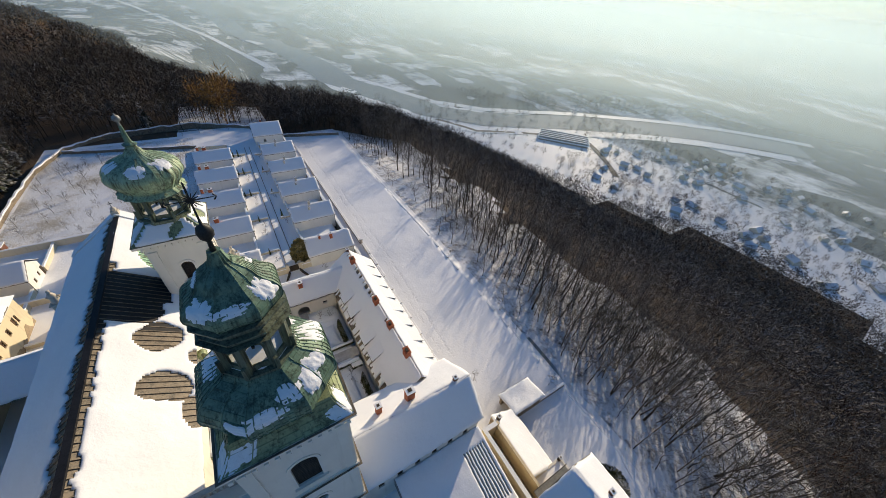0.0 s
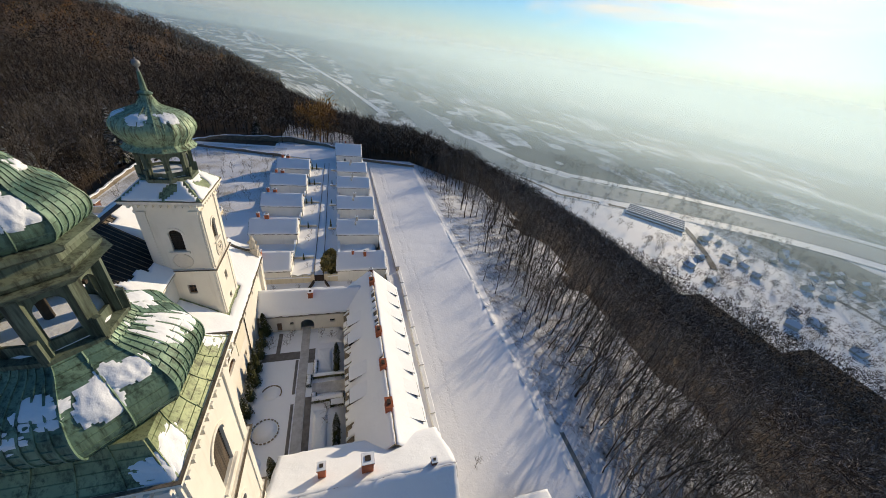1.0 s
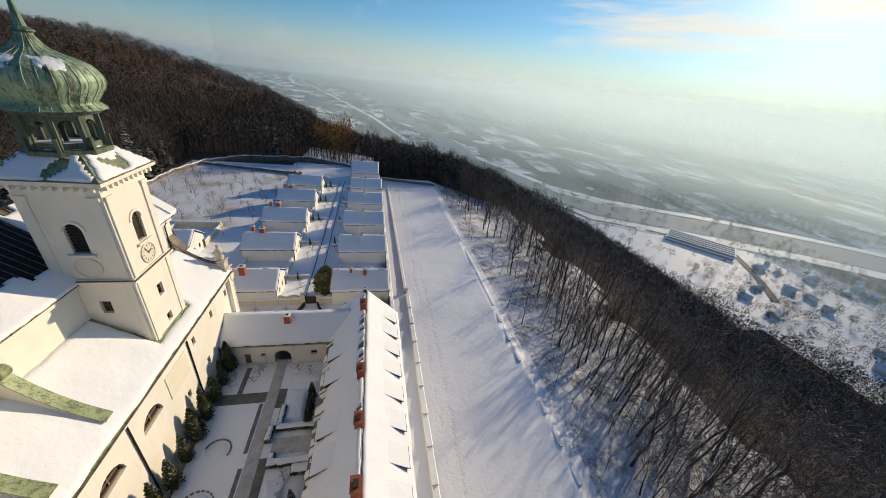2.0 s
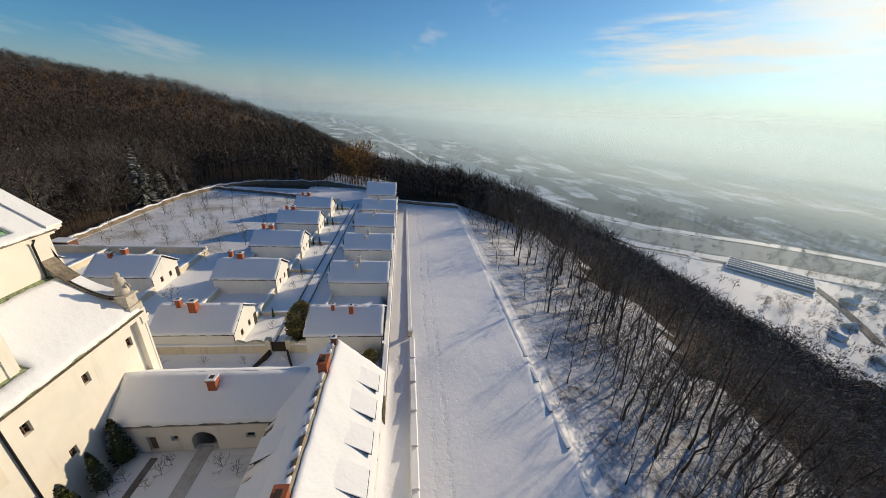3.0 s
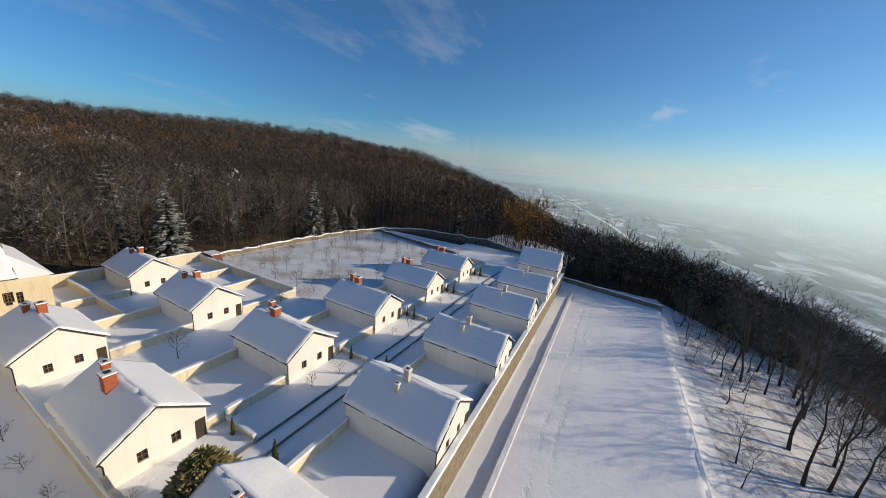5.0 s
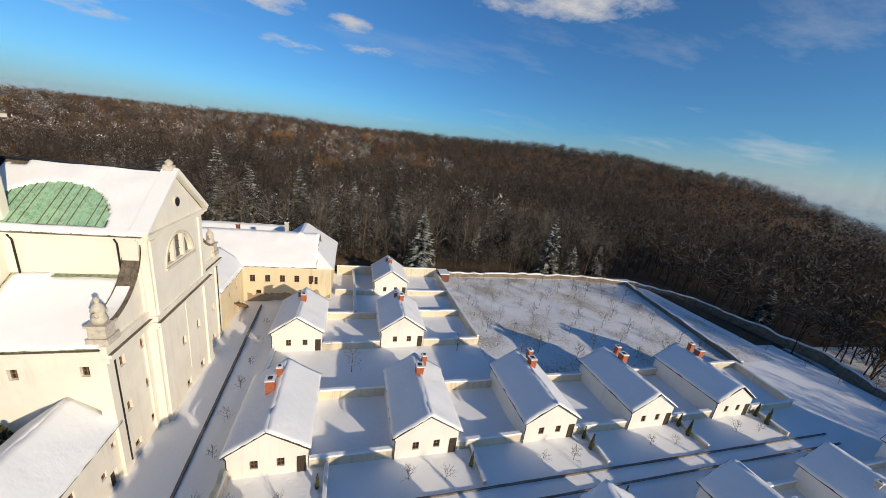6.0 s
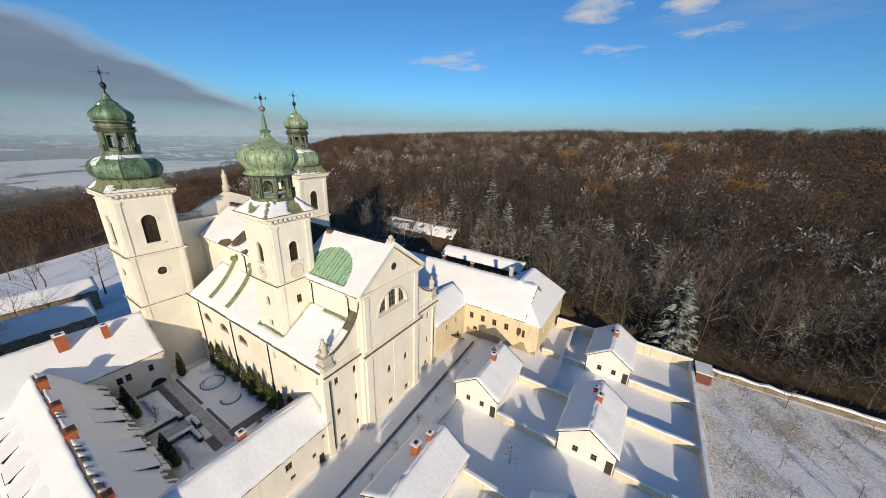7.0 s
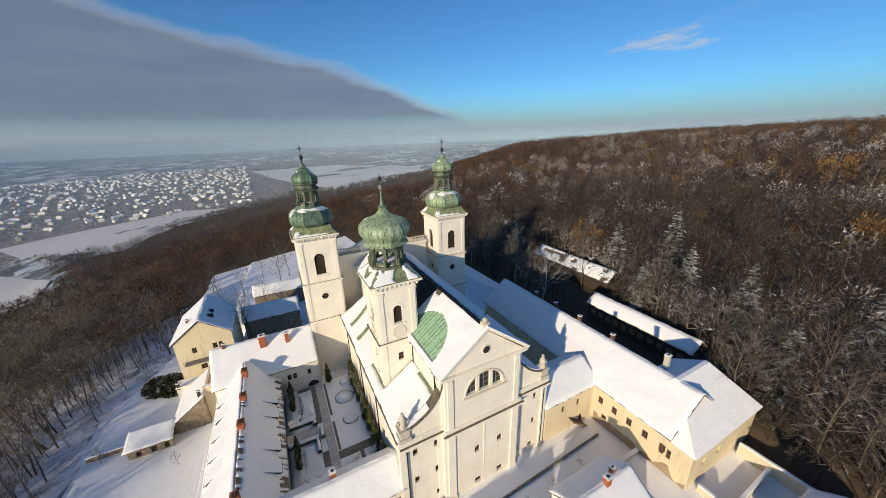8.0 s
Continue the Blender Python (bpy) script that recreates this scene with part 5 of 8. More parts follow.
# ---- plain buildings ----
def gable_roof(parent, x0, x1, y0, y1, ze, zr, along, mat, snow_seed=0, over=0.35, ridge=None, keep=None, step=0.6, thick=0.2, label="", snow_sides=(1, -1)):
    """Roof body over the rectangle, ridge along 'x' or 'y', with snow on both slopes."""
    bm = bmesh.new()
    if along == "x":
        c = (y0 + y1) / 2 if ridge is None else ridge
        prism(bm, [(y0 - over, ze), (c, zr), (y1 + over, ze), (y1 + over, ze + 0.12), (c, zr + 0.13), (y0 - over, ze + 0.12)], "x", x0 - over, x1 + over)
    else:
        c = (x0 + x1) / 2 if ridge is None else ridge
        prism(bm, [(x0 - over, ze), (c, zr), (x1 + over, ze), (x1 + over, ze + 0.12), (c, zr + 0.13), (x0 - over, ze + 0.12)], "y", y0 - over, y1 + over)
    roof = part("roof", bm, mat, parent, label)
    for s in snow_sides:
        if along == "x":
            e = y1 + over if s == 1 else y0 - over
            d = Vector((0, c - e, zr - ze))
            o, u, lu = (x0 - over + 0.05, e, ze + 0.13), (1, 0, 0), x1 - x0 + 2 * over - 0.1
        else:
            e = x1 + over if s == 1 else x0 - over
            d = Vector((c - e, 0, zr - ze))
            o, u, lu = (e, y0 - over + 0.05, ze + 0.13), (0, 1, 0), y1 - y0 + 2 * over - 0.1
        snow_sheet("roof_snow", o, u, d, lu, d.length + 0.05, parent, (lambda a, b, s=s: keep(a, b, s)) if keep else None, thick, step, snow_seed + 5 * s)
    return roof


def chimney(parent, x, y, z0, z1, w, d, mat, caps=True, snow=True, turn=0):
    m = pose(x, y, 0, 0, 0, turn)
    ch = part("chimney", boxes((-w / 2, w / 2, -d / 2, d / 2, z0, z1), (-w / 2 - 0.08, w / 2 + 0.08, -d / 2 - 0.08, d / 2 + 0.08, z1, z1 + 0.12), m=m), mat, parent)
    if caps:
        part("chimney_pot", boxes((-w / 4, w / 4, -d / 4, d / 4, z1 + 0.12, z1 + 0.3), m=m), DARK, ch)
    if snow:
        bm = boxes((-w / 2 - 0.06, w / 2 + 0.06, -d / 2 - 0.06, d / 2 + 0.06, z1 + 0.121, z1 + 0.24), m=m)
        part("snow", bm, ROOF_SNOW, ch)
    return ch


def dormer(parent, y, width, s, cxr, zr, run, fall, up, lift):
    """Shed dormer on a slope: s = 1 on the +x side; up: distance of its top from the ridge along the run."""
    g = fall / run
    xa, xb = up, up + 2.6
    za, zb = zr - g * xa + 0.14, zr - g * xb + 0.14
    top = za + 0.02
    zf = zb + lift
    bm = bmesh.new()
    box(bm, min(cxr + s * (xb - 0.12), cxr + s * (xb - 0.04)), max(cxr + s * (xb - 0.12), cxr + s * (xb - 0.04)), y - width / 2 + 0.1, y + width / 2 - 0.1, zb - 0.03, zf - 0.02)
    dm = part("dormer", bm, DARK, parent, "low shed dormer under snow")
    for yy in (y - width / 2, y + width / 2 - 0.1):
        bm = bmesh.new()
        prism(bm, [(cxr + s * xa, za), (cxr + s * (xb - 0.1), zf), (cxr + s * (xb - 0.1), zb - 0.05)], "y", yy, yy + 0.1)
        part("dormer_cheek", bm, DARK, dm)
    bm = bmesh.new()
    prism(bm, [(cxr + s * (xa - 0.3), za + 0.08), (cxr + s * (xb + 0.18), zf + 0.02), (cxr + s * (xb + 0.18), zf + 0.08), (cxr + s * (xa - 0.3), za + 0.16)], "y", y - width / 2 - 0.12, y + width / 2 + 0.12)
    part("dormer_roof", bm, TAR, dm)
    bm = bmesh.new()
    prism(bm, [(cxr + s * (xa - 0.6), za + 0.12), (cxr + s * (xb + 0.14), zf + 0.085), (cxr + s * (xb + 0.1), zf + 0.24), (cxr + s * (xa - 0.3), za + 0.33)], "y", y - width / 2 - 0.1, y + width / 2 + 0.1)
    part("snow", bm, ROOF_SNOW, dm)


# south wing with dormers
wing = thing("south_wing", "long cream monastery wing with shed dormers and a snowy roof", "building")
X0, X1, Y0, Y1 = 7.1, 16.7, 22.5, 54.6
hs = [(2.0 + 2.95 * k, 2.9 + 2.95 * k, 3.4, 4.7) for k in range(11)] + [(2.1 + 2.95 * k, 2.8 + 2.95 * k, 0.3, 1.2) for k in range(11)]
wall_with_windows(wing, "wall", (X1, Y0), (X1, Y1), -5.8, 6.4, 0.6, CREAM, hs, 0.2, (1, 1))
hs = [(Y1 - 24.0 - 3.0 * k, Y1 - 23.1 - 3.0 * k, 4.0, 5.3) for k in range(0)] + [(6.5 + 3.2 * k, 7.3 + 3.2 * k, 3.7, 5.0) for k in range(7)]
wall_with_windows(wing, "wall", (X0, Y1), (X0, Y0), 0.2, 6.4, 0.6, CREAM, hs, 0.2, (1, 1))
bm = wall_bm((X1, Y1), (X0, Y1), -1.8, 6.4, 0.6)
part("wall", bm, CREAM, wing)
bm = bmesh.new()
prism(bm, [(X0, 6.4), (X1, 6.4), (11.9, 11.1)], "y", Y1 - 0.6, Y1)
part("gable_wall", bm, CREAM, wing)
RW, FW = 5.15, 4.85


def wing_keep(a, b, s):
    y = Y0 + a
    if s == -1:
        if b < 1.5 and noise.noise(Vector((0.2, y * 2.2, 1))) > 0.05 + 0.25 * (b - 0.7):
            return False
        if b > 6.3 and noise.noise(Vector((3.2, y * 2.4, 1))) > 0.1 and y > 33:
            return False
    return not (s == 1 and b > 6.85)


gable_roof(wing, X0, X1, Y0, Y1, 6.4, 11.25, "y", SHEET, 4, 0.35, 11.9, wing_keep, 0.35, 0.2)
for k, y in enumerate((52.2, 48.9, 45.5, 42.0, 38.4, 34.7, 30.9, 27.2)):
    dormer(wing, y, 2.0, 1, 11.9, 11.25, RW, FW, 2.0, 0.46)
for y in (45.0, 41.2, 34.6, 31.2):
    dormer(wing, y, 2.0, -1, 11.9, 11.25, RW, FW, 1.9, 0.6)
for y, zt in ((50.6, 12.3), (38.8, 12.1), (32.7, 12.0), (26.6, 12.4)):
    chimney(wing, 11.7, y, 10.0, zt, 0.8, 1.2, BRICK, True, False)
chimney(wing, 11.9, 54.3, 10.6, 11.9, 0.5, 0.5, RUST)

# north range of the courtyard with the gateway
gate_range = thing("gate_range", "low cream range with an arched gateway and a snowy roof", "building")
hs = [(1.6, 2.5, 3.9, 5.0), (5.6, 6.5, 3.9, 5.0), (12.9, 13.5, 5.2, 5.8)]
p0, p1 = (6.9, 55.2), (-7.0, 55.2)
wl = part("wall", wall_bm(p0, p1, 0.6, 6.9, 0.6, [(2.2, 5.0, 0.7, 4.4, 1.4), (7.6, 8.5, 4.6, 5.7), (8.0, 8.7, 2.9, 3.5), (11.0, 11.6, 3.2, 3.9), (11.9, 12.8, 0.7, 2.9), (12.6, 13.1, 5.0, 5.6)]), CREAM, gate_range)
for hl in ((7.6, 8.5, 4.6, 5.7), (8.0, 8.7, 2.9, 3.5), (11.0, 11.6, 3.2, 3.9), (12.6, 13.1, 5.0, 5.6)):
    window_in(gate_range, p0, p1, hl, 0.2, bars=(1, 1))
part("door", boxes((-5.85, -5.05, 54.85, 54.95, 0.7, 2.85)), DARK, gate_range)
part("gate_leaf", boxes((2.0, 4.6, 54.75, 54.85, 0.7, 4.0)), WOOD, gate_range, "planked double gate")
bm = wall_bm((-7.0, 48.9), (6.9, 48.9), 0.4, 6.3, 0.6, [(6.5, 8.7, 3.2, 5.5, 1.1), (0.7, 1.3, 4.5, 5.1), (2.7, 3.5, 3.2, 5.1), (4.8, 5.4, 4.5, 5.1), (11.4, 12.2, 4.5, 5.2)])
part("wall", bm, CREAM, gate_range)
part("door", boxes((-4.35, -3.45, 49.2, 49.3, 3.2, 5.2)), WOOD, gate_range)
for u_ in (0.95, 5.05, 11.75):
    part("window", boxes((-7.0 + u_ - 0.45, -7.0 + u_ + 0.45, 49.2, 49.28, 4.4, 5.3)), GLASS, gate_range)
for x in (-0.9, 4.72):
    part("passage_wall", boxes((x, x + 0.28, 49.55, 54.55, 0.6, 6.0)), CREAM, gate_range)
gable_roof(gate_range, -6.7, 9.6, 48.9, 55.2, 6.75, 9.6, "x", SHEET, 9, 0.3, 52.1, None, 0.5, 0.2)
chimney(gate_range, 1.3, 51.0, 8.0, 9.9, 0.75, 0.75, BRICK)

# west range
west_range = thing("west_range", "cream range with an arched passage and a snowy roof", "building")
hs = [(1.4, 2.1, 5.6, 6.8), (2.5, 3.2, 5.6, 6.8), (8.0, 8.7, 5.6, 6.8), (9.0, 9.7, 5.6, 6.8)]
p0, p1 = (17.2, 24.2), (-0.4, 24.2)
wall_with_windows(west_range, "wall", p0, p1, 0.2, 8.5, 0.6, CREAM, [(11.6, 12.3, 5.7, 6.9), (12.6, 13.3, 5.7, 6.9), (14.9, 17.0, 0.9, 4.0, 1.05, 1), (15.3, 15.9, 5.7, 6.9), (10.9, 11.5, 3.0, 3.8)], 0.2, (1, 1))
part("door", boxes((0.25, 2.25, 23.7, 23.8, 0.9, 3.8)), DARK, west_range, "dark arched door")
p0, p1 = (-0.4, 14.2), (17.2, 14.2)
wall_with_windows(west_range, "wall", p0, p1, -1.5, 8.3, 0.6, CREAM, [(2.0 + 2.6 * k, 2.8 + 2.6 * k, 5.4, 6.8) for k in range(6)], 0.2, (1, 2))
part("wall", wall_bm((17.2, 14.2), (17.2, 24.2), -6.0, 8.4, 0.6, [(2.5, 3.3, 5.2, 6.5), (6.2, 7.0, 5.2, 6.5)]), CREAM, west_range)
bm = bmesh.new()
prism(bm, [(14.2, 8.4), (24.2, 8.4), (18.3, 13.0)], "x", 16.6, 17.2)
part("gable_wall", bm, CREAM, west_range)
gable_roof(west_range, -0.1, 17.2, 14.2, 24.2, 8.4, 13.15, "x", SHEET, 14, 0.4, 18.3, None, 0.5, 0.22)
part("eave_stain", boxes((0.2, 17.5, 18.15, 18.4, 13.27, 13.33)), RUST, west_range, "rusty ridge flashing")
chimney(west_range, 8.7, 19.8, 11.4, 14.3, 1.1, 1.0, BRICK)
chimney(west_range, 4.4, 20.2, 11.4, 13.8, 0.7, 0.7, BRICK)
chimney(west_range, 15.2, 18.6, 12.4, 13.9, 0.5, 0.5, RUST)

# annexe below the west range, and low yard buildings by the terrace
annexe = thing("annexe", "low lean-to with a snowy sheet roof", "building")
part("wall", boxes((4.0, 17.0, 3.5, 14.1, -5.5, 3.2)), CREAM, annexe)
bm = bmesh.new()
prism(bm, [(3.2, 3.3), (3.2, 3.45), (14.15, 5.6), (14.15, 3.3)], "x", 3.7, 17.3)
part("roof", bm, LEAD, annexe)
dd = Vector((0, 10.95, 2.15))
snow_sheet("roof_snow", (3.75, 3.2, 3.46), (1, 0, 0), dd, 13.5, dd.length, annexe, lambda a, b: not (a > 9.5 and 2.0 < b < 9.0 and (a * 2.2) % 1.0 < 0.42), 0.1, 0.23, 21)
yard = thing("yard_building", "cream-walled low building round a sunken yard", "building")
part("wall", boxes((18.6, 19.0, 2.5, 14.0, -6.0, 2.9), (19.01, 21.6, 13.4, 13.9, -6.0, 2.9), (21.2, 21.59, 2.5, 13.39, -6.0, 2.0), (19.01, 21.19, 2.5, 2.9, -6.0, 2.9)), YELLOW, yard)
part("coping_snow", boxes((18.5, 19.1, 2.4, 14.1, 2.9, 3.08), (19.11, 21.1, 13.3, 14.0, 2.9, 3.06)), ROOF_SNOW, yard)
part("yard_floor", boxes((19.0, 21.2, 2.9, 13.4, -1.9, -1.6)), RUBBLE, yard)
bm = bmesh.new()
prism(bm, [(21.6, -5.8), (27.2, -5.8), (27.2, -2.3), (21.6, 1.7)], "y", 5.4, 15.2)
part("block", bm, RUBBLE, yard, "rubble-walled block under a sloping snowy roof")
dd = Vector((5.9, 0, -4.2))
snow_sheet("block_snow", (21.45, 5.2, 1.8), (0, 1, 0), dd, 10.2, dd.length, yard, None, 0.22, 0.4, 36)
chimney(yard, 22.3, 14.3, 0.6, 2.6, 0.5, 0.5, DARK)
part("low_block", boxes((22.0, 28.4, 2.7, 5.35, -6.2, -1.3)), CREAM, yard)
part("low_coping", boxes((21.9, 28.5, 2.6, 2.9, -1.3, -1.0), (28.2, 28.5, 2.91, 5.1, -1.3, -1.0), (21.9, 28.5, 5.11, 5.45, -1.3, -1.0)), CREAM, yard)
part("low_snow", boxes((22.0, 28.19, 2.91, 5.1, -1.3, -1.12)), ROOF_SNOW, yard)
chimney(yard, 28.0, 5.2, -1.6, -0.2, 0.45, 0.45, DARK)
shed = thing("garden_shed", "low rubble-stone shed with a snow-covered lean-to roof", "shed")
part("wall", wall_bm((34.0, 18.3), (27.25, 18.3), -5.8, -2.9, 0.5, [(1.2, 2.0, -4.7, -3.5), (3.4, 4.3, -5.3, -3.4), (5.4, 6.2, -4.7, -3.5)]), RUBBLE, shed)
part("wall", boxes((33.5, 34.0, 14.9, 17.79, -5.8, -2.6)), RUBBLE, shed)
part("back_wall", boxes((27.25, 34.0, 14.4, 14.88, -6.2, -2.15)), RUBBLE, shed)
part("door", boxes((29.7, 30.6, 17.95, 18.05, -5.4, -3.4)), DARK, shed)
part("shutter", boxes((28.0, 28.9, 17.95, 18.05, -4.7, -3.5)), DARK, shed)
part("shutter", boxes((31.9, 32.8, 17.95, 18.05, -4.7, -3.5)), DARK, shed)
bm = bmesh.new()
prism(bm, [(18.8, -2.95), (18.8, -2.8), (14.1, -1.95), (14.1, -2.12)], "x", 27.0, 34.4)
part("roof", bm, WOOD, shed)
dd = Vector((0, -4.7, 0.85))
snow_sheet("roof_snow", (27.0, 18.8, -2.78), (1, 0, 0), dd, 7.4, dd.length, shed, None, 0.22, 0.4, 31)

# yellow guest house
guest = thing("guest_house", "yellow two-storey gabled guest house with a balcony", "house")
gx0, gx1, gy0, gy1 = 16.2, 27.4, -11.5, 2.4
p0, p1 = (gx1, gy1), (gx0, gy1)
wall_with_windows(guest, "wall", p0, p1, -6.0, 8.0, 0.5, YELLOW, [(3.0, 3.9, 4.7, 6.1), (7.0, 7.9, 4.7, 6.1), (8.2, 8.9, 4.4, 6.1), (3.8, 5.0, 0.2, 1.5), (2.0, 2.8, -2.6, -1.3)], 0.15, (1, 1))
part("wall", wall_bm((gx1, gy0), (gx1, gy1), -6.0, 8.0, 0.5), YELLOW, guest)
part("wall", wall_bm((gx0, gy1), (gx0, gy0), -6.0, 8.0, 0.5), YELLOW, guest)
part("wall", wall_bm((gx0, gy0), (gx1, gy0), -6.0, 8.0, 0.5), YELLOW, guest)
bm = bmesh.new()
prism(bm, [(gx0, 8.0), (gx1, 8.0), (21.8, 12.2)], "y", gy1 - 0.5, gy1)
part("gable_wall", bm, YELLOW, guest)
gable_roof(guest, gx0, gx1, gy0, gy1, 8.0, 12.5, "y", SHEET, 41, 0.35, None, None, 0.6, 0.2)
balc = part("balcony", boxes((19.9, 26.2, 2.42, 3.9, 2.6, 2.85)), LEAD, guest, "balcony with a thin rail")
part("balcony_rail", boxes((19.9, 26.2, 3.82, 3.88, 3.7, 3.76), *[(19.9 + 0.35 * k, 19.93 + 0.35 * k, 3.83, 3.87, 2.85, 3.7) for k in range(19)]), IRON, balc)
for y, x in ((-1.0, 20.0), (-3.5, 20.2)):
    part("roof_window", boxes((x - 0.6, x + 0.6, y - 0.45, y + 0.45, 10.9, 11.9)), TAR, guest)
chimney(guest, 24.6, -1.5, 9.8, 11.4, 0.5, 0.5, RUST)

# low wall, gatehouse and outbuildings before the west front
fore = thing("gatehouse", "long low gatehouse with a snowy roof behind the front court", "building")
part("wall", boxes((-3.0, 13.0, -32.5, -27.0, -4.0, 2.6)), RUBBLE, fore)
gable_roof(fore, -3.0, 13.0, -32.5, -27.0, 2.6, 5.2, "x", SHEET, 44, 0.35, None, None, 0.7, 0.2)
side_house = thing("side_house", "grey-walled house with a snowy roof by the front court", "house")
part("wall", boxes((1.0, 15.0, -16.0, -9.0, -3.5, 3.6)), RUBBLE, side_house)
gable_roof(side_house, 1.0, 15.0, -16.0, -9.0, 3.6, 6.4, "x", SHEET, 45, 0.35, None, None, 0.7, 0.2)

# north range and its outbuildings
north = thing("north_range", "long yellow two-storey range with a broad snowy roof", "building")
p0, p1 = (-42.2, 22.0), (-42.2, 57.2)
wall_with_windows(north, "wall", (-42.2, 22.0), (-42.2, 71.2), 0.5, 8.3, 0.6, YELLOW, [(34.5 + 2.6 * k, 35.4 + 2.6 * k, 5.3, 6.7) for k in range(5)] + [(35.5, 36.4, 1.4, 3.6), (45.0, 45.6, 4.9, 6.5), (46.0, 46.6, 4.9, 6.5)], 0.2, (1, 2))
part("wall", wall_bm((-42.2, 71.2), (-60.2, 71.2), -1.0, 8.3, 0.6, [(3.0, 3.9, 4.8, 6.2), (7.0, 7.9, 4.8, 6.2)]), YELLOW, north)
part("wall", wall_bm((-60.2, 71.2), (-60.2, 58.0), -1.0, 8.3, 0.6), YELLOW, north)
part("wall", wall_bm((-54.5, 58.0), (-54.5, 22.0), -1.0, 8.3, 0.6), YELLOW, north)
part("wall", wall_bm((-60.2, 58.0), (-54.5, 58.0), -1.0, 8.3, 0.6), YELLOW, north)
part("wall", wall_bm((-54.5, 22.0), (-42.2, 22.0), -1.0, 8.3, 0.6), YELLOW, north)
gable_roof(north, -54.5, -42.2, 22.0, 68.0, 8.4, 13.6, "y", SHEET, 51, 0.4, None, None, 0.7, 0.22)
bm = bmesh.new()
solid(bm, [(-60.7, 58.0, 8.35), (-41.8, 58.0, 8.35), (-41.8, 71.6, 8.35), (-60.7, 71.6, 8.35)], [(-56.5, 64.4, 13.9), (-48.0, 64.4, 13.9), (-48.0, 65.0, 13.9), (-56.5, 65.0, 13.9)])
part("hip_roof", bm, ROOF_SNOW, north, "hipped roof end deep in snow")
for y in (33.0, 39.0, 45.5, 53.0):
    chimney(north, -48.9, y, 12.4, 14.6, 0.6, 0.6, RUST)
chimney(north, -51.0, 61.5, 12.4, 14.9, 0.7, 0.7, STONE)
bm = bmesh.new()
n = 44
for a, b in zip(range(n), range(1, n + 1)):
    ya, yb = 56.0 + 15.1 * a / n, 56.0 + 15.1 * b / n
    za, zb = (2.9 + 1.5 * noise.noise(Vector((y * 0.55, 3.0, 0))) + 0.6 * noise.noise(Vector((y * 1.9, 8.0, 0))) for y in (ya, yb))
    solid(bm, [(-42.2, ya, 0.5), (-42.17, ya, 0.5), (-42.17, ya, za), (-42.2, ya, za)], [(-42.2, yb, 0.5), (-42.17, yb, 0.5), (-42.17, yb, zb), (-42.2, yb, zb)])
part("flaked_base", bm, FLAKED, north, "damp wall base where the plaster has come off")
link = thing("link_range", "yellow link range with a wooden outside stair", "building")
wall_with_windows(link, "wall", (-31.1, 55.4), (-42.1, 55.4), 0.5, 8.2, 0.6, YELLOW, [(3.5, 4.2, 5.6, 6.8), (7.0, 7.7, 5.6, 6.8), (8.0, 8.9, 1.2, 3.0)], 0.2, (1, 1))
gable_roof(link, -43.0, -30.9, 47.5, 55.4, 8.2, 11.4, "x", SHEET, 55, 0.3, None, None, 0.6, 0.2)
stair = thing("outside_stair", "wooden outside stair against the yellow wall", "stair")
for k in range(12):
    part("step", boxes((-39.9 + 0.28 * k, -39.6 + 0.28 * k, 55.5, 56.7, 1.2 + 0.2 * k, 1.28 + 0.2 * k)), WOOD, stair)
bm = bmesh.new()
for yy in (55.5, 56.65):
    solid(bm, [(-40.0, yy, 1.0), (-40.0, yy + 0.08, 1.0), (-40.0, yy + 0.08, 1.3), (-40.0, yy, 1.3)], [(-36.5, yy, 3.5), (-36.5, yy + 0.08, 3.5), (-36.5, yy + 0.08, 3.8), (-36.5, yy, 3.8)])
part("stringer", bm, WOOD, stair)
longshed = thing("long_shed", "long dark timber shed with a snowy roof by the wood", "shed")
part("wall", boxes((-71.0, -66.5, 34.0, 58.5, 2.0, 7.3)), DARK, longshed)
for k in range(11):
    part("shutter", boxes((-66.5, -66.42, 35.0 + 2.1 * k, 36.3 + 2.1 * k, 4.9, 6.2)), WOOD, longshed)
gable_roof(longshed, -71.0, -66.5, 34.0, 58.5, 7.3, 9.6, "y", SHEET, 58, 0.4, None, None, 0.8, 0.2)
barn = thing("old_barn", "weathered barn with a partly bare snowy roof among trees", "barn")
part("wall", boxes((-87.0, -81.5, -2.0, 28.0, 1.0, 6.8)), DARK, barn)
gable_roof(barn, -87.0, -81.5, -2.0, 28.0, 6.8, 9.8, "y", SHEET, 60, 0.4, None, lambda a, b, s: noise.noise(Vector((a * 0.3, b * 0.5, s))) < 0.2, 0.7, 0.18)


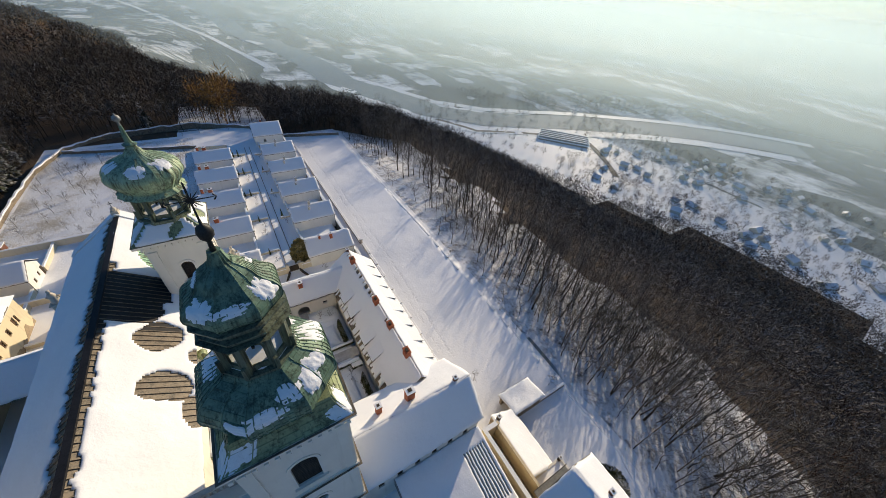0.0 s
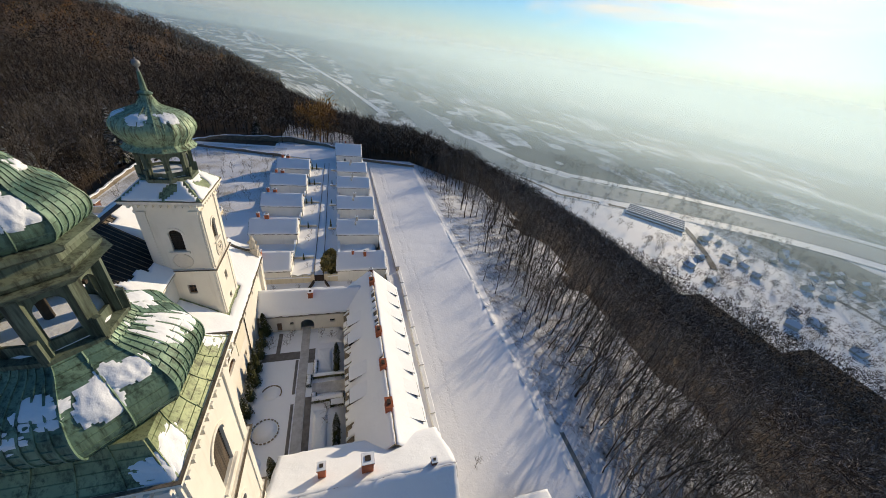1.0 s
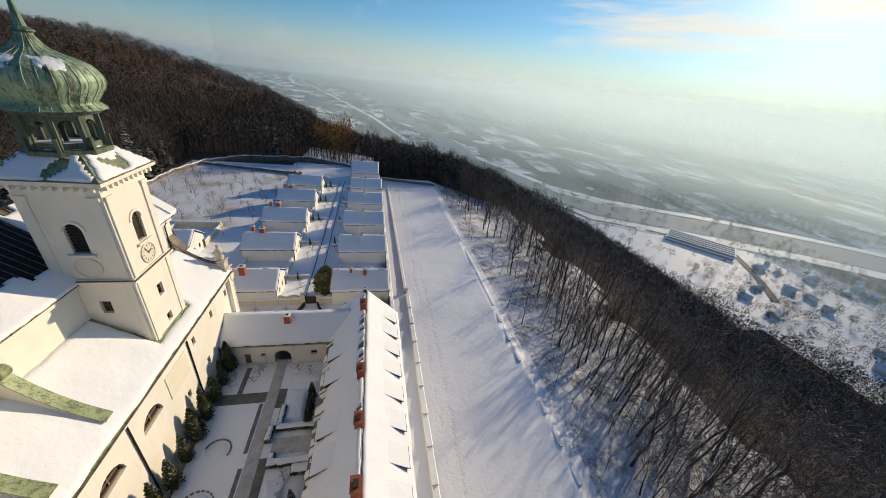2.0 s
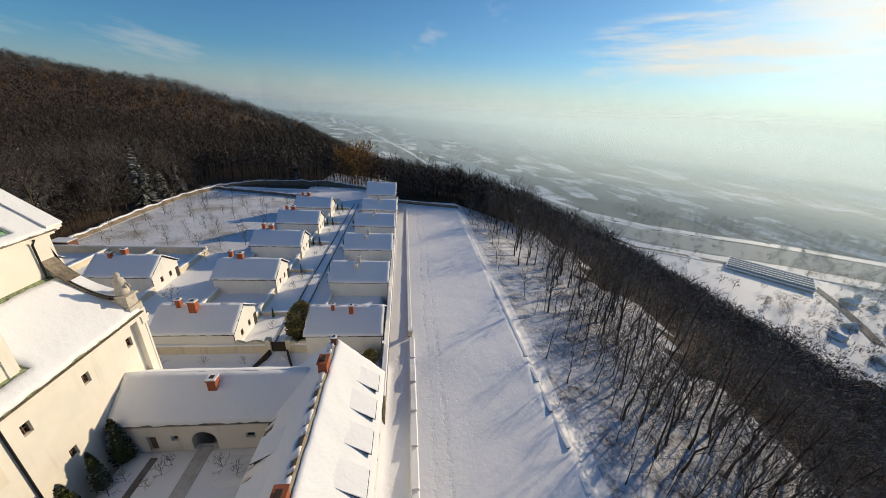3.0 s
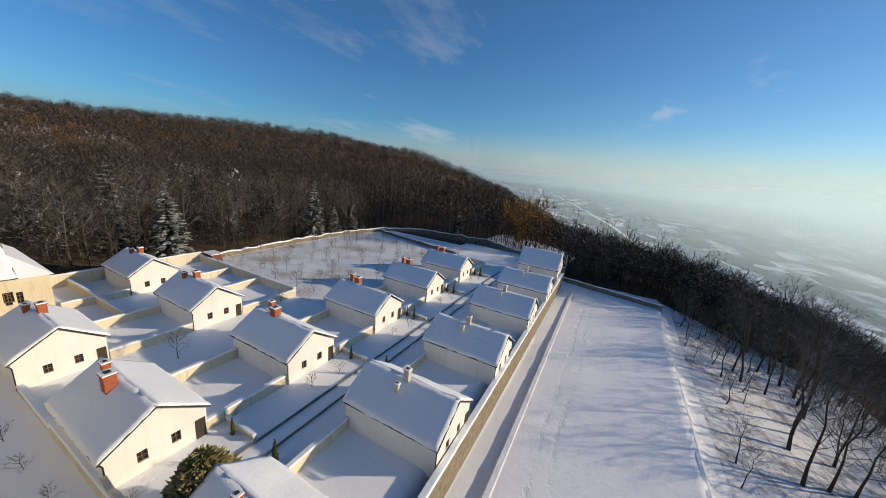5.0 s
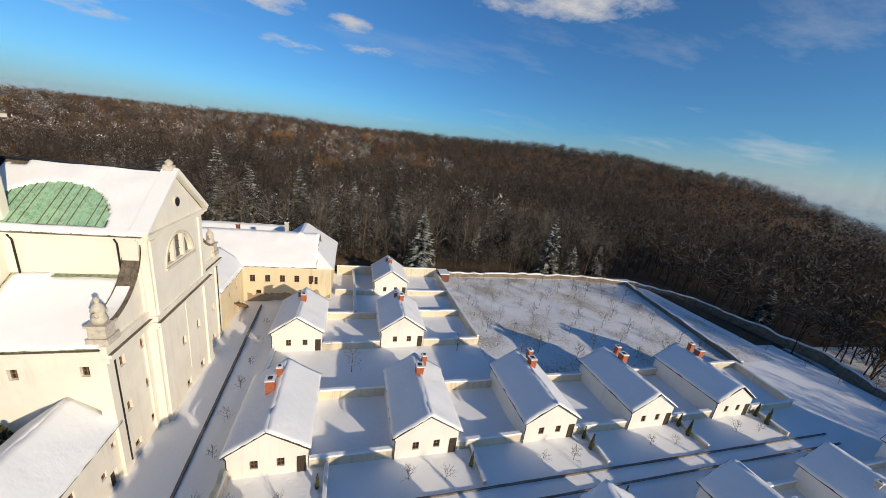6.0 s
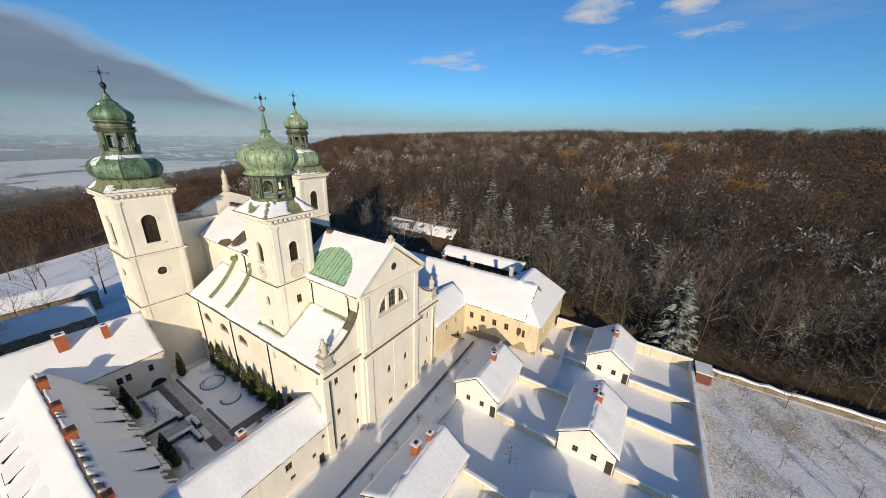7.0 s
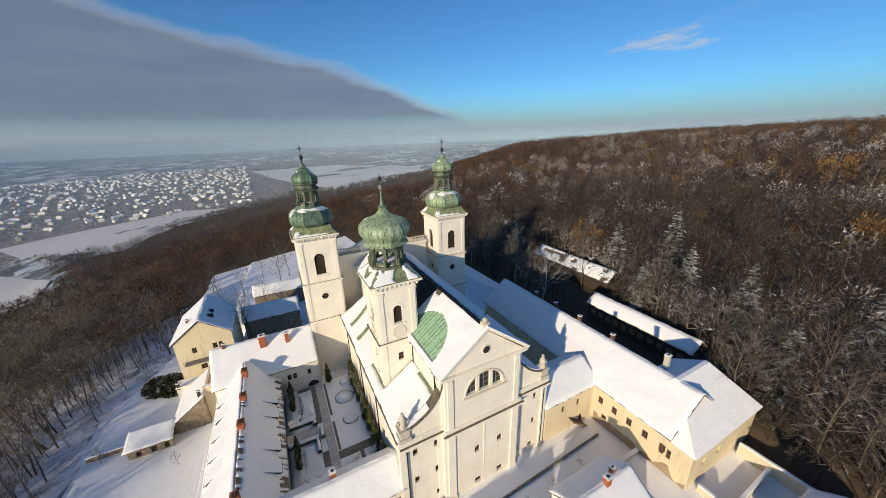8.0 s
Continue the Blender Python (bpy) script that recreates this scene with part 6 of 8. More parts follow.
# ---- hermit houses ----
def hermit_house(x0, x1, yc, zr=7.25, ze=4.75, half=3.5, base=1.95, gable=1, chimneys=(), big=False, label="white hermit house with a steep snowy roof and brick chimneys", seed=0, stack=None):
    """House with its ridge along x; gable = 1: the windowed gable looks to +x."""
    hs = thing("hermit_house", label, "house", "hermit houses")
    y0, y1 = yc - half, yc + half
    ze0 = ze + 0.0
    for g in (1, -1):
        xw = x1 if g == 1 else x0
        p0, p1 = ((xw, y0), (xw, y1)) if g == 1 else ((xw, y1), (xw, y0))
        wins = []
        if g == gable:
            wins = [(half - 1.55, half - 0.85, base + 0.95, base + 1.95), (half + 0.75, half + 1.45, base + 0.95, base + 1.95)]
        else:
            wins = [(half - 0.4, half + 0.4, base + 1.0, base + 2.0)]
        wall_with_windows(hs, "wall", p0, p1, base - 1.2, ze0, 0.45, WHITE, wins, 0.16, (1, 1))
        bm = bmesh.new()
        lo, hi = (xw - 0.45, xw) if g == 1 else (xw, xw + 0.45)
        prism(bm, [(y0, ze0), (y1, ze0), (yc, zr - 0.12)], "x", lo, hi)
        part("gable_wall", bm, WHITE, hs)
    for p0, p1 in (((x0, y0), (x1, y0)), ((x1, y1), (x0, y1))):
        part("wall", wall_bm(p0, p1, base - 1.2, ze0, 0.45, [(3.0, 3.8, base + 1.1, base + 2.0)] if big else ()), WHITE, hs)
    part("door", boxes((x1 - 0.02 if gable == 1 else x0 - 0.06, x1 + 0.06 if gable == 1 else x0 + 0.02, y1 - 0.95, y1 - 0.15, base, base + 1.95)), DARK, hs)
    gable_roof(hs, x0, x1, y0, y1, ze0, zr, "x", DARK_SHEET, seed, 0.3, None, None, 0.4, 0.17)
    for cx_, cy_, zt, wd in chimneys:
        chimney(hs, cx_, cy_, zr - 1.6, zt, wd, wd * 0.9, stack or BRICK)
    bm = bmesh.new()
    xe = x1 + 0.05 if gable == 1 else x0 - 0.05
    tube(bm, [(xe, y0 - 0.2, ze0), (xe, y0 + 0.05, ze0 - 0.4), (xe, y0 + 0.05, base)], [0.05, 0.05, 0.05], 5)
    part("downpipe", bm, IRON, hs)
    return hs


ROW_A = (67.9, 83.3, 98.5, 113.8, 128.8)
ROW_B = (67.4, 82.6, 97.4, 113.2, 128.2)
STACKS = ((-9.7, -0.9, -11.8, -0.4), (-10.7, 0.0, -12.8, 1.0), (-11.0, 0.5, -12.9, 1.2), (-10.9, 0.4, -12.8, 1.1), (-10.9, 0.4, -12.8, 1.1))
for k, (yc, (xa, da, xb, db)) in enumerate(zip(ROW_A, STACKS)):
    hermit_house(-14.3, -3.9, yc, chimneys=((xa, yc + da, 8.25, 0.95), (xb, yc + db, 8.2, 0.62)), seed=70 + k)
for k, yc in enumerate(ROW_B):
    ch = ((11.6, yc - 1.0, 8.0, 0.6), (9.0, yc - 0.6, 7.9, 0.45)) if k == 0 else ((10.6, yc - 0.3, 8.4, 0.55), (10.2, yc - 1.4, 7.3, 0.4))
    hermit_house(5.7, 16.0, yc, zr=7.3, gable=1, chimneys=ch, seed=80 + k, stack=BRICK if k == 0 else STONE, label="white hermit house with a shaded snowy roof above the terrace wall")
hermit_house(5.2, 15.2, 146.0, zr=8.9, ze=5.2, half=4.2, base=1.9, chimneys=((9.0, 146.3, 9.9, 0.5),), seed=90, big=True, label="tall end house with a large snowy roof slope")
hermit_house(-34.2, -24.0, 67.5, zr=7.6, ze=5.0, chimneys=((-29.5, 67.7, 8.7, 0.8), (-31.5, 66.9, 8.2, 0.6)), seed=91)
hermit_house(-34.3, -24.2, 83.4, zr=7.5, ze=4.9, chimneys=((-30.0, 83.6, 8.5, 0.8), (-31.8, 82.8, 8.1, 0.6)), seed=92)
hermit_house(-53.5, -43.6, 83.4, zr=7.6, ze=5.0, chimneys=((-48.6, 83.6, 8.6, 0.75), (-50.2, 82.9, 8.2, 0.6)), seed=93)


# ---- garden walls ----
def garden_wall(p0, p1, zb, zt, thick=0.45, mat=None, snow=0.16, label="snow-capped plastered garden wall", name="garden_wall", wavy=0.0):
    d = Vector((p1[0] - p0[0], p1[1] - p0[1], 0))
    n = max(1, int(d.length / 1.2))
    nn = Vector((-d.y, d.x, 0)).normalized() * thick / 2
    wl = thing(name, label, "wall", "garden walls", "structure")
    bm, bs = bmesh.new(), bmesh.new()
    prev = None
    for i in range(n + 1):
        q = Vector((*p0, 0)) + d * (i / n)
        h = zt + 0.06 * noise.noise(q * 0.6) + wavy * noise.noise(q * 0.35)
        row = (q, h)
        if prev:
            (a, ha), (b, hb) = prev, row
            up = Vector((0, 0, 1))
            solid(bm, [a - nn + up * zb, a + nn + up * zb, a + nn + up * ha, a - nn + up * ha], [b - nn + up * zb, b + nn + up * zb, b + nn + up * hb, b - nn + up * hb])
            m2 = nn * 1.25
            ta, tb = snow * (1 + 0.6 * noise.noise(a * 0.9)), snow * (1 + 0.6 * noise.noise(b * 0.9))
            solid(bs, [a - m2 + up * (ha + 0.005), a + m2 + up * (ha + 0.005), a + m2 * 0.7 + up * (ha + ta), a - m2 * 0.7 + up * (ha + ta)], [b - m2 + up * (hb + 0.005), b + m2 + up * (hb + 0.005), b + m2 * 0.7 + up * (hb + tb), b - m2 * 0.7 + up * (hb + tb)])
        prev = row
    for b in (bm, bs):
        bmesh.ops.remove_doubles(b, verts=b.verts, dist=0.001)
    part("masonry", bm, mat or GARDEN_WALL, wl)
    if snow:
        part("snow_cap", bs, ROOF_SNOW, wl)
    return wl


G = 1.9
for k in range(4):
    ya, yb = ROW_A[k] + 3.6, ROW_A[k + 1] - 3.6
    garden_wall((-4.3, ya), (-4.3, yb), G - 0.3, G + 1.15)
    garden_wall((-13.6, ya), (-13.6, yb), G - 0.3, G + 1.3)
    ya, yb = ROW_B[k] + 3.6, ROW_B[k + 1] - 3.6
    garden_wall((6.0, ya), (6.0, yb), G - 0.3, G + 1.15)
garden_wall((6.0, 131.9), (6.0, 141.6), G - 0.3, G + 1.15)
garden_wall((-4.3, 132.5), (-4.3, 142.6), G - 0.3, G + 1.15)
garden_wall((-14.0, 132.5), (-14.0, 144.5), G - 0.3, G + 1.2)
garden_wall((-14.0, 144.5), (-4.3, 142.8), G - 0.3, G + 1.2)
# front gardens by the lane: low hedged walls between the plots
for k in range(5):
    garden_wall((-4.0, ROW_A[k] + 5.3), (0.3, ROW_A[k] + 5.3), G - 0.2, G + 0.55, 0.35)
for k in range(5):
    garden_wall((3.3, ROW_B[k] + 4.6), (5.9, ROW_B[k] + 4.6), G - 0.2, G + 0.5, 0.35)
# walls of the back plots
garden_wall((-24.2, 71.1), (-24.2, 79.8), G - 0.3, G + 1.2)
garden_wall((-33.6, 71.1), (-33.6, 79.8), G - 0.3, G + 1.3)
garden_wall((-24.4, 87.0), (-24.4, 96.8), G - 0.3, G + 1.2)
garden_wall((-24.4, 96.8), (-55.4, 96.2), G - 0.3, G + 1.6)
garden_wall((-34.4, 87.0), (-34.4, 96.6), G - 0.3, G + 1.2)
garden_wall((-43.6, 87.0), (-43.6, 96.4), G - 0.3, G + 1.2)
garden_wall((-43.8, 72.0), (-43.8, 79.8), G - 0.3, G + 1.2)
garden_wall((-34.4, 76.0), (-55.0, 75.6), G - 0.3, G + 1.3)
garden_wall((-55.2, 71.8), (-55.2, 96.4), G - 0.6, G + 2.2)
# courtyard-side garden front with its scalloped top, gate in the middle
garden_wall((-14.3, 64.3), (0.2, 64.3), 1.0, 3.1, 0.5)
garden_wall((-24.0, 64.3), (-14.3, 64.3), 1.0, 2.6, 0.5)
garden_wall((-24.0, 64.3), (-42.0, 64.3), 1.0, 2.6, 0.5)
garden_wall((3.6, 64.3), (16.4, 64.3), 1.0, 3.2, 0.5)
for x0, x1 in ((-3.6, 0.2), (3.6, 6.0)):
    bm = bmesh.new()
    n = 10
    pts = [(x0, 3.0)] + [(x0 + (x1 - x0) * i / n, 3.35 + 0.45 * abs(math.cos(math.pi * 1.5 * i / n))) for i in range(n + 1)] + [(x1, 3.0)]
    prism(bm, pts, "y", 64.1, 64.5)
    tagged(part("scalloped_parapet", bm, GARDEN_WALL), "scalloped parapet on the garden wall", "wall", kind="structure")
stepsg = thing("garden_gate", "dark gate with cheek walls at the head of a ramp", "gate")
part("gate_post", boxes((0.2, 0.9, 63.9, 64.7, 1.2, 4.1)), GARDEN_WALL, stepsg)
part("gate_post", boxes((2.9, 3.6, 63.9, 64.7, 1.2, 4.1)), GARDEN_WALL, stepsg)
part("gate_leaf", boxes((0.9, 2.9, 64.25, 64.33, 1.9, 3.5)), DARK, stepsg)
for s in (-1, 1):
    bm = bmesh.new()
    solid(bm, [(1.9 + s * 1.0, 63.9, 1.2), (1.9 + s * 1.25, 63.9, 1.2), (1.9 + s * 1.25, 63.9, 2.5), (1.9 + s * 1.0, 63.9, 2.5)], [(1.9 + s * 2.6, 60.8, 1.2), (1.9 + s * 2.9, 60.8, 1.2), (1.9 + s * 2.9, 60.8, 1.6), (1.9 + s * 2.6, 60.8, 1.6)])
    part("cheek_wall", bm, DARK, stepsg)
# kerbs of the church lane and of the garden lane
garden_wall((-40.0, 58.9), (1.0, 60.5), 0.9, 1.6, 0.24, ASPHALT, 0.0, "low dark edging along the church lane", "lane_kerb")
garden_wall((3.2, 60.6), (16.5, 60.9), 0.9, 1.6, 0.24, ASPHALT, 0.0, "low dark edging along the church lane", "lane_kerb")
garden_wall((0.6, 66.0), (0.9, 141.0), 1.7, 2.14, 0.16, ASPHALT, 0.0, "low dark edging of the hermitage lane", "lane_kerb")
garden_wall((2.6, 66.0), (2.5, 141.0), 1.7, 2.12, 0.16, ASPHALT, 0.0, "low dark edging of the hermitage lane", "lane_kerb")
# terrace: brick retaining wall, low divider, outer parapet
garden_wall((16.75, 55.0), (15.6, 150.0), -2.0, 2.75, 0.6, RUBBLE, 0.2, "old brick and rubble retaining wall with a snow cap", "retaining_wall")
garden_wall((20.2, 71.0), (19.2, 146.0), -1.8, -0.75, 0.6, RUBBLE, 0.07, "low dry-stone divider on the snowy terrace", "terrace_divider")
for y in np.arange(24.0, 69.0, 4.64):
    f = terrace_fall(y + 2.3)
    garden_wall((20.9 - 0.009 * (y - 24), y), (20.9 - 0.009 * (y - 19.36), y + 4.64), -2.2 - f, -0.95 - f, 0.75, STONE, 0.22, "broad snow-capped stone edging on the terrace", "terrace_divider")
post = thing("terrace_post", "small snow-capped stone post on the terrace", "post")
part("shaft", boxes((19.95, 20.6, 71.0, 71.7, -1.6, 0.05)), STONE, post)
part("snow", boxes((19.85, 20.7, 70.9, 71.8, 0.05, 0.3)), ROOF_SNOW, post)
for y in np.arange(-14.0, 66.0, 5.0):
    f = terrace_fall(y + 2.5)
    garden_wall((edge_x(y) - 0.75, y), (edge_x(y + 5) - 0.75, y + 5), -3.2 - f, -1.42 - f, 0.45, RUBBLE, 0.14, "rubble outer wall of the terrace with snow on top", "outer_wall")
garden_wall((38.95, 66.0), (38.95, 150.0), -3.2, -1.3, 0.45, RUBBLE, 0.16, "rubble outer wall of the terrace with snow on top", "outer_wall")
garden_wall((34.0, 14.65), (edge_x(14.6) - 0.4, 14.65), -6.4, -4.2, 0.45, RUBBLE, 0.2, "low rubble wall across the terrace", "outer_wall")
garden_wall((39.5, 150.0), (15.4, 155.5), -2.0, 0.2, 0.5, RUBBLE, 0.2, "rubble outer wall of the terrace with snow on top", "outer_wall")
for k, (a, b) in enumerate((((-55.4, 96.2), (-56.0, 118.0)), ((-56.0, 118.0), (-55.6, 140.0)), ((-55.6, 140.0), (-51.5, 158.0)), ((-51.5, 158.0), (-40.0, 168.0)), ((-40.0, 168.0), (-14.0, 172.0)), ((-14.0, 172.0), (15.4, 156.0)))):
    garden_wall(a, b, -0.5, G + 1.1, 0.5, RUBBLE, 0.3, "tumbledown rubble orchard wall capped with snow", "orchard_wall", 0.5)
garden_wall((-51.5, 155.0), (-14.0, 146.5), 1.0, G + 1.0, 0.5, RUBBLE, 0.15, "rubble wall across the orchard", "orchard_wall", 0.3)
red = thing("red_shed", "small dark red plank shed at the orchard wall", "shed")
part("wall", boxes((-55.0, -51.6, 96.8, 99.0, 1.6, 3.9)), RUST, red)
part("roof", boxes((-55.2, -51.4, 96.6, 99.2, 3.9, 4.0)), WOOD, red)
part("snow", boxes((-55.15, -51.45, 96.65, 99.15, 4.0, 4.15)), ROOF_SNOW, red)

# ---- courtyard garden ----
COURT = 3.2


def court_path(r, label="bare dark gravel path in the courtyard", mat=ASPHALT):
    tagged(part("courtyard_path", boxes((*r, COURT - 0.2, COURT + 0.05)), mat), label, "path", "courtyard paths", "structure")


def snow_mound(name, label, outline, z0, top, seed, group=""):
    """A low bed under snow: outline in plan (x, y), domed and uneven."""
    cx_ = sum(p[0] for p in outline) / len(outline)
    cy_ = sum(p[1] for p in outline) / len(outline)
    n, rings = len(outline), 4
    vs = [(cx_, cy_, z0 + top * 1.1)]
    for r_ in range(1, rings + 1):
        k = r_ / rings
        for x, y in outline:
            w_ = 0.08 * noise.noise(Vector((x * 2, y * 2, seed)))
            z = z0 - 0.1 if r_ == rings else z0 + top * (1 - 0.35 * k * k) + 0.10 * noise.noise(Vector((x * 1.5 * k, y * 1.5 * k, seed)))
            vs.append((cx_ + (x - cx_) * (k if r_ < rings else 1.02) + w_, cy_ + (y - cy_) * (k if r_ < rings else 1.02) + w_, z))
    fs = [(0, 1 + i, 1 + (i + 1) % n) for i in range(n)]
    for r_ in range(rings - 1):
        for i in range(n):
            p, q = 1 + r_ * n + i, 1 + r_ * n + (i + 1) % n
            fs.append((p, p + n, q + n, q))
    t = thing(name, label, "flower bed", group)
    obj("snow", vs, fs, ROOF_SNOW, t, "", True)
    return t


def outline_box(x0, x1, y0, y1, wave=0.0, n=7):
    pts = []
    for (ax, ay), (bx, by) in (((x0, y0), (x1, y0)), ((x1, y0), (x1, y1)), ((x1, y1), (x0, y1)), ((x0, y1), (x0, y0))):
        for i in range(n):
            u_ = i / n
            w_ = wave * abs(math.sin(math.pi * 3 * u_))
            px, py = ax + (bx - ax) * u_, ay + (by - ay) * u_
            pts.append((px - w_ * (1 if by > ay else -1 if by < ay else 0), py + w_ * (1 if bx > ax else -1 if bx < ax else 0)))
    return pts


def circle(x, y, r, n=18):
    return [(x + r * math.cos(2 * math.pi * k / n), y + r * math.sin(2 * math.pi * k / n)) for k in range(n)]


court_path((-0.2, 1.1, 24.6, 49.2), "trodden slushy path through the courtyard", PATH)
court_path((2.0, 6.9, 35.5, 37.4), "trodden slushy path through the courtyard", PATH)
for r in ((-7.0, -0.22, 42.4, 43.9), (1.12, 2.0, 25.0, 35.2), (2.02, 4.4, 25.0, 25.9), (1.12, 2.1, 41.4, 44.2), (-3.9, -3.3, 43.92, 48.2)):
    court_path(r)
court_path((-0.75, -0.35, 25.6, 34.4), "narrow dark bed beside the courtyard path")
court_path((-0.75, -0.35, 36.0, 42.2), "narrow dark bed beside the courtyard path")
snow_mound("garden_bed", "low garden bed with scalloped edges under snow", outline_box(2.2, 4.5, 26.3, 33.2, 0.25), COURT, 0.42, 1, "courtyard beds")
snow_mound("garden_bed", "low garden bed with scalloped edges under snow", outline_box(2.3, 5.0, 38.9, 44.3, 0.2), COURT, 0.36, 2, "courtyard beds")
snow_mound("garden_bed", "low garden bed with scalloped edges under snow", outline_box(2.2, 6.4, 45.0, 48.3, 0.2), COURT, 0.3, 3, "courtyard beds")
snow_mound("round_bed", "round flower bed of clipped shrubs under snow", circle(-3.5, 31.0, 1.5), COURT, 0.5, 4, "courtyard beds")
snow_mound("round_bed", "small round flower bed under snow", circle(-4.4, 26.8, 1.1), COURT, 0.55, 5, "courtyard beds")
snow_mound("round_bed", "low round flower bed edged with dark stones", circle(-3.5, 36.6, 1.2), COURT, 0.16, 6, "courtyard beds")
for cx_, cy_, r_, a0, a1, nst in ((-3.5, 36.6, 1.3, -20, 170, 13), (-3.5, 31.0, 1.65, 0, 360, 22)):
    ed_ = thing("stone_edging", "ring of dark edging stones round a flower bed", "edging")
    for k in range(nst):
        t = radians(a0 + (a1 - a0) * k / nst)
        part("stone", boxes((-0.15, 0.15, -0.07, 0.07, COURT - 0.05, COURT + 0.13), m=pose(cx_ + r_ * math.cos(t), cy_ + r_ * math.sin(t), 0, 0, 0, math.degrees(t) + 90)), RUBBLE, ed_)


def leafy_box(r, n, seed):
    """Foliage of a clipped hedge: a core and many small leaves."""
    rr = random.Random(seed)
    bm = boxes((r[0] + 0.08, r[1] - 0.08, r[2] + 0.08, r[3] - 0.08, r[4], r[5] - 0.1))
    for _ in range(n):
        p = Vector((rr.uniform(r[0], r[1]), rr.uniform(r[2], r[3]), rr.uniform(r[4], r[5])))
        k = rr.randrange(5)
        if k < 2:
            p.x = r[k]
        elif k < 4:
            p.y = r[k]
        else:
            p.z = r[5]
        q = [p + Vector((rr.uniform(-0.16, 0.16), rr.uniform(-0.16, 0.16), rr.uniform(-0.12, 0.16))) for _ in range(3)]
        bm.faces.new([bm.verts.new(v) for v in q])
    return bm


for i, r in enumerate(((2.1, 6.4, 34.0, 34.7), (2.1, 6.7, 38.1, 38.7), (2.1, 2.6, 34.7, 35.4), (2.1, 2.6, 38.7, 41.3), (1.2, 1.8, 36.9, 38.6), (4.7, 6.5, 33.0, 33.9))):
    r = (*r, COURT, COURT + 0.62)
    hd = thing("box_hedge", "clipped box hedge under snow", "hedge", "courtyard hedges")
    part("foliage", leafy_box(r, 420, i), THUJA, hd)
    if r[1] - r[0] > r[3] - r[2]:
        o_, u_, v_, lu, lv = (r[0], r[2], r[5]), (1, 0, 0), (0, 1, 0), r[1] - r[0], r[3] - r[2]
    else:
        o_, u_, v_, lu, lv = (r[0], r[2], r[5]), (0, 1, 0), (1, 0, 0), r[3] - r[2], r[1] - r[0]
    snow_sheet("snow", o_, u_, v_, lu, lv, hd, None, 0.14, 0.16, i)


# ---- trees ----
rng = np.random.default_rng(5)


class Soup:
    """Growing lists of vertices and faces."""

    def __init__(self):
        self.v, self.f = [], []

    def limb(self, pts, radii, sides):
        base = len(self.v)
        for i, p in enumerate(pts):
            d = (pts[min(i + 1, len(pts) - 1)] - pts[max(i - 1, 0)])
            d = d / (np.linalg.norm(d) + 1e-9)
            a = np.cross(d, (0.3, 0.9, 0.1) if abs(d[2]) > 0.9 else (0, 0, 1.0))
            a = a / (np.linalg.norm(a) + 1e-9)
            b = np.cross(d, a)
            for k in range(sides):
                t = 2 * math.pi * k / sides
                self.v.append(p + radii[i] * (math.cos(t) * a + math.sin(t) * b))
        for i in range(len(pts) - 1):
            for k in range(sides):
                a0, a1 = base + i * sides + k, base + i * sides + (k + 1) % sides
                self.f.append((a0, a1, a1 + sides, a0 + sides))

    def sliver(self, p, d, length, width):
        a = np.cross(d, rng.normal(size=3))
        a = a / (np.linalg.norm(a) + 1e-9) * width / 2
        n = len(self.v)
        q = p + d * length
        self.v += [p - a, p + a, q]
        self.f.append((n, n + 1, n + 2))

    def mesh(self, name, mat):
        me = bpy.data.meshes.new(name)
        me.from_pydata([tuple(p) for p in self.v], [], self.f)
        me.materials.append(mat)
        return me

    def arrays(self):
        tri = []
        for f in self.f:
            tri.append(f[:3])
            if len(f) == 4:
                tri.append((f[0], f[2], f[3]))
        return np.array(self.v), np.array(tri)


def unit(v):
    return v / (np.linalg.norm(v) + 1e-9)


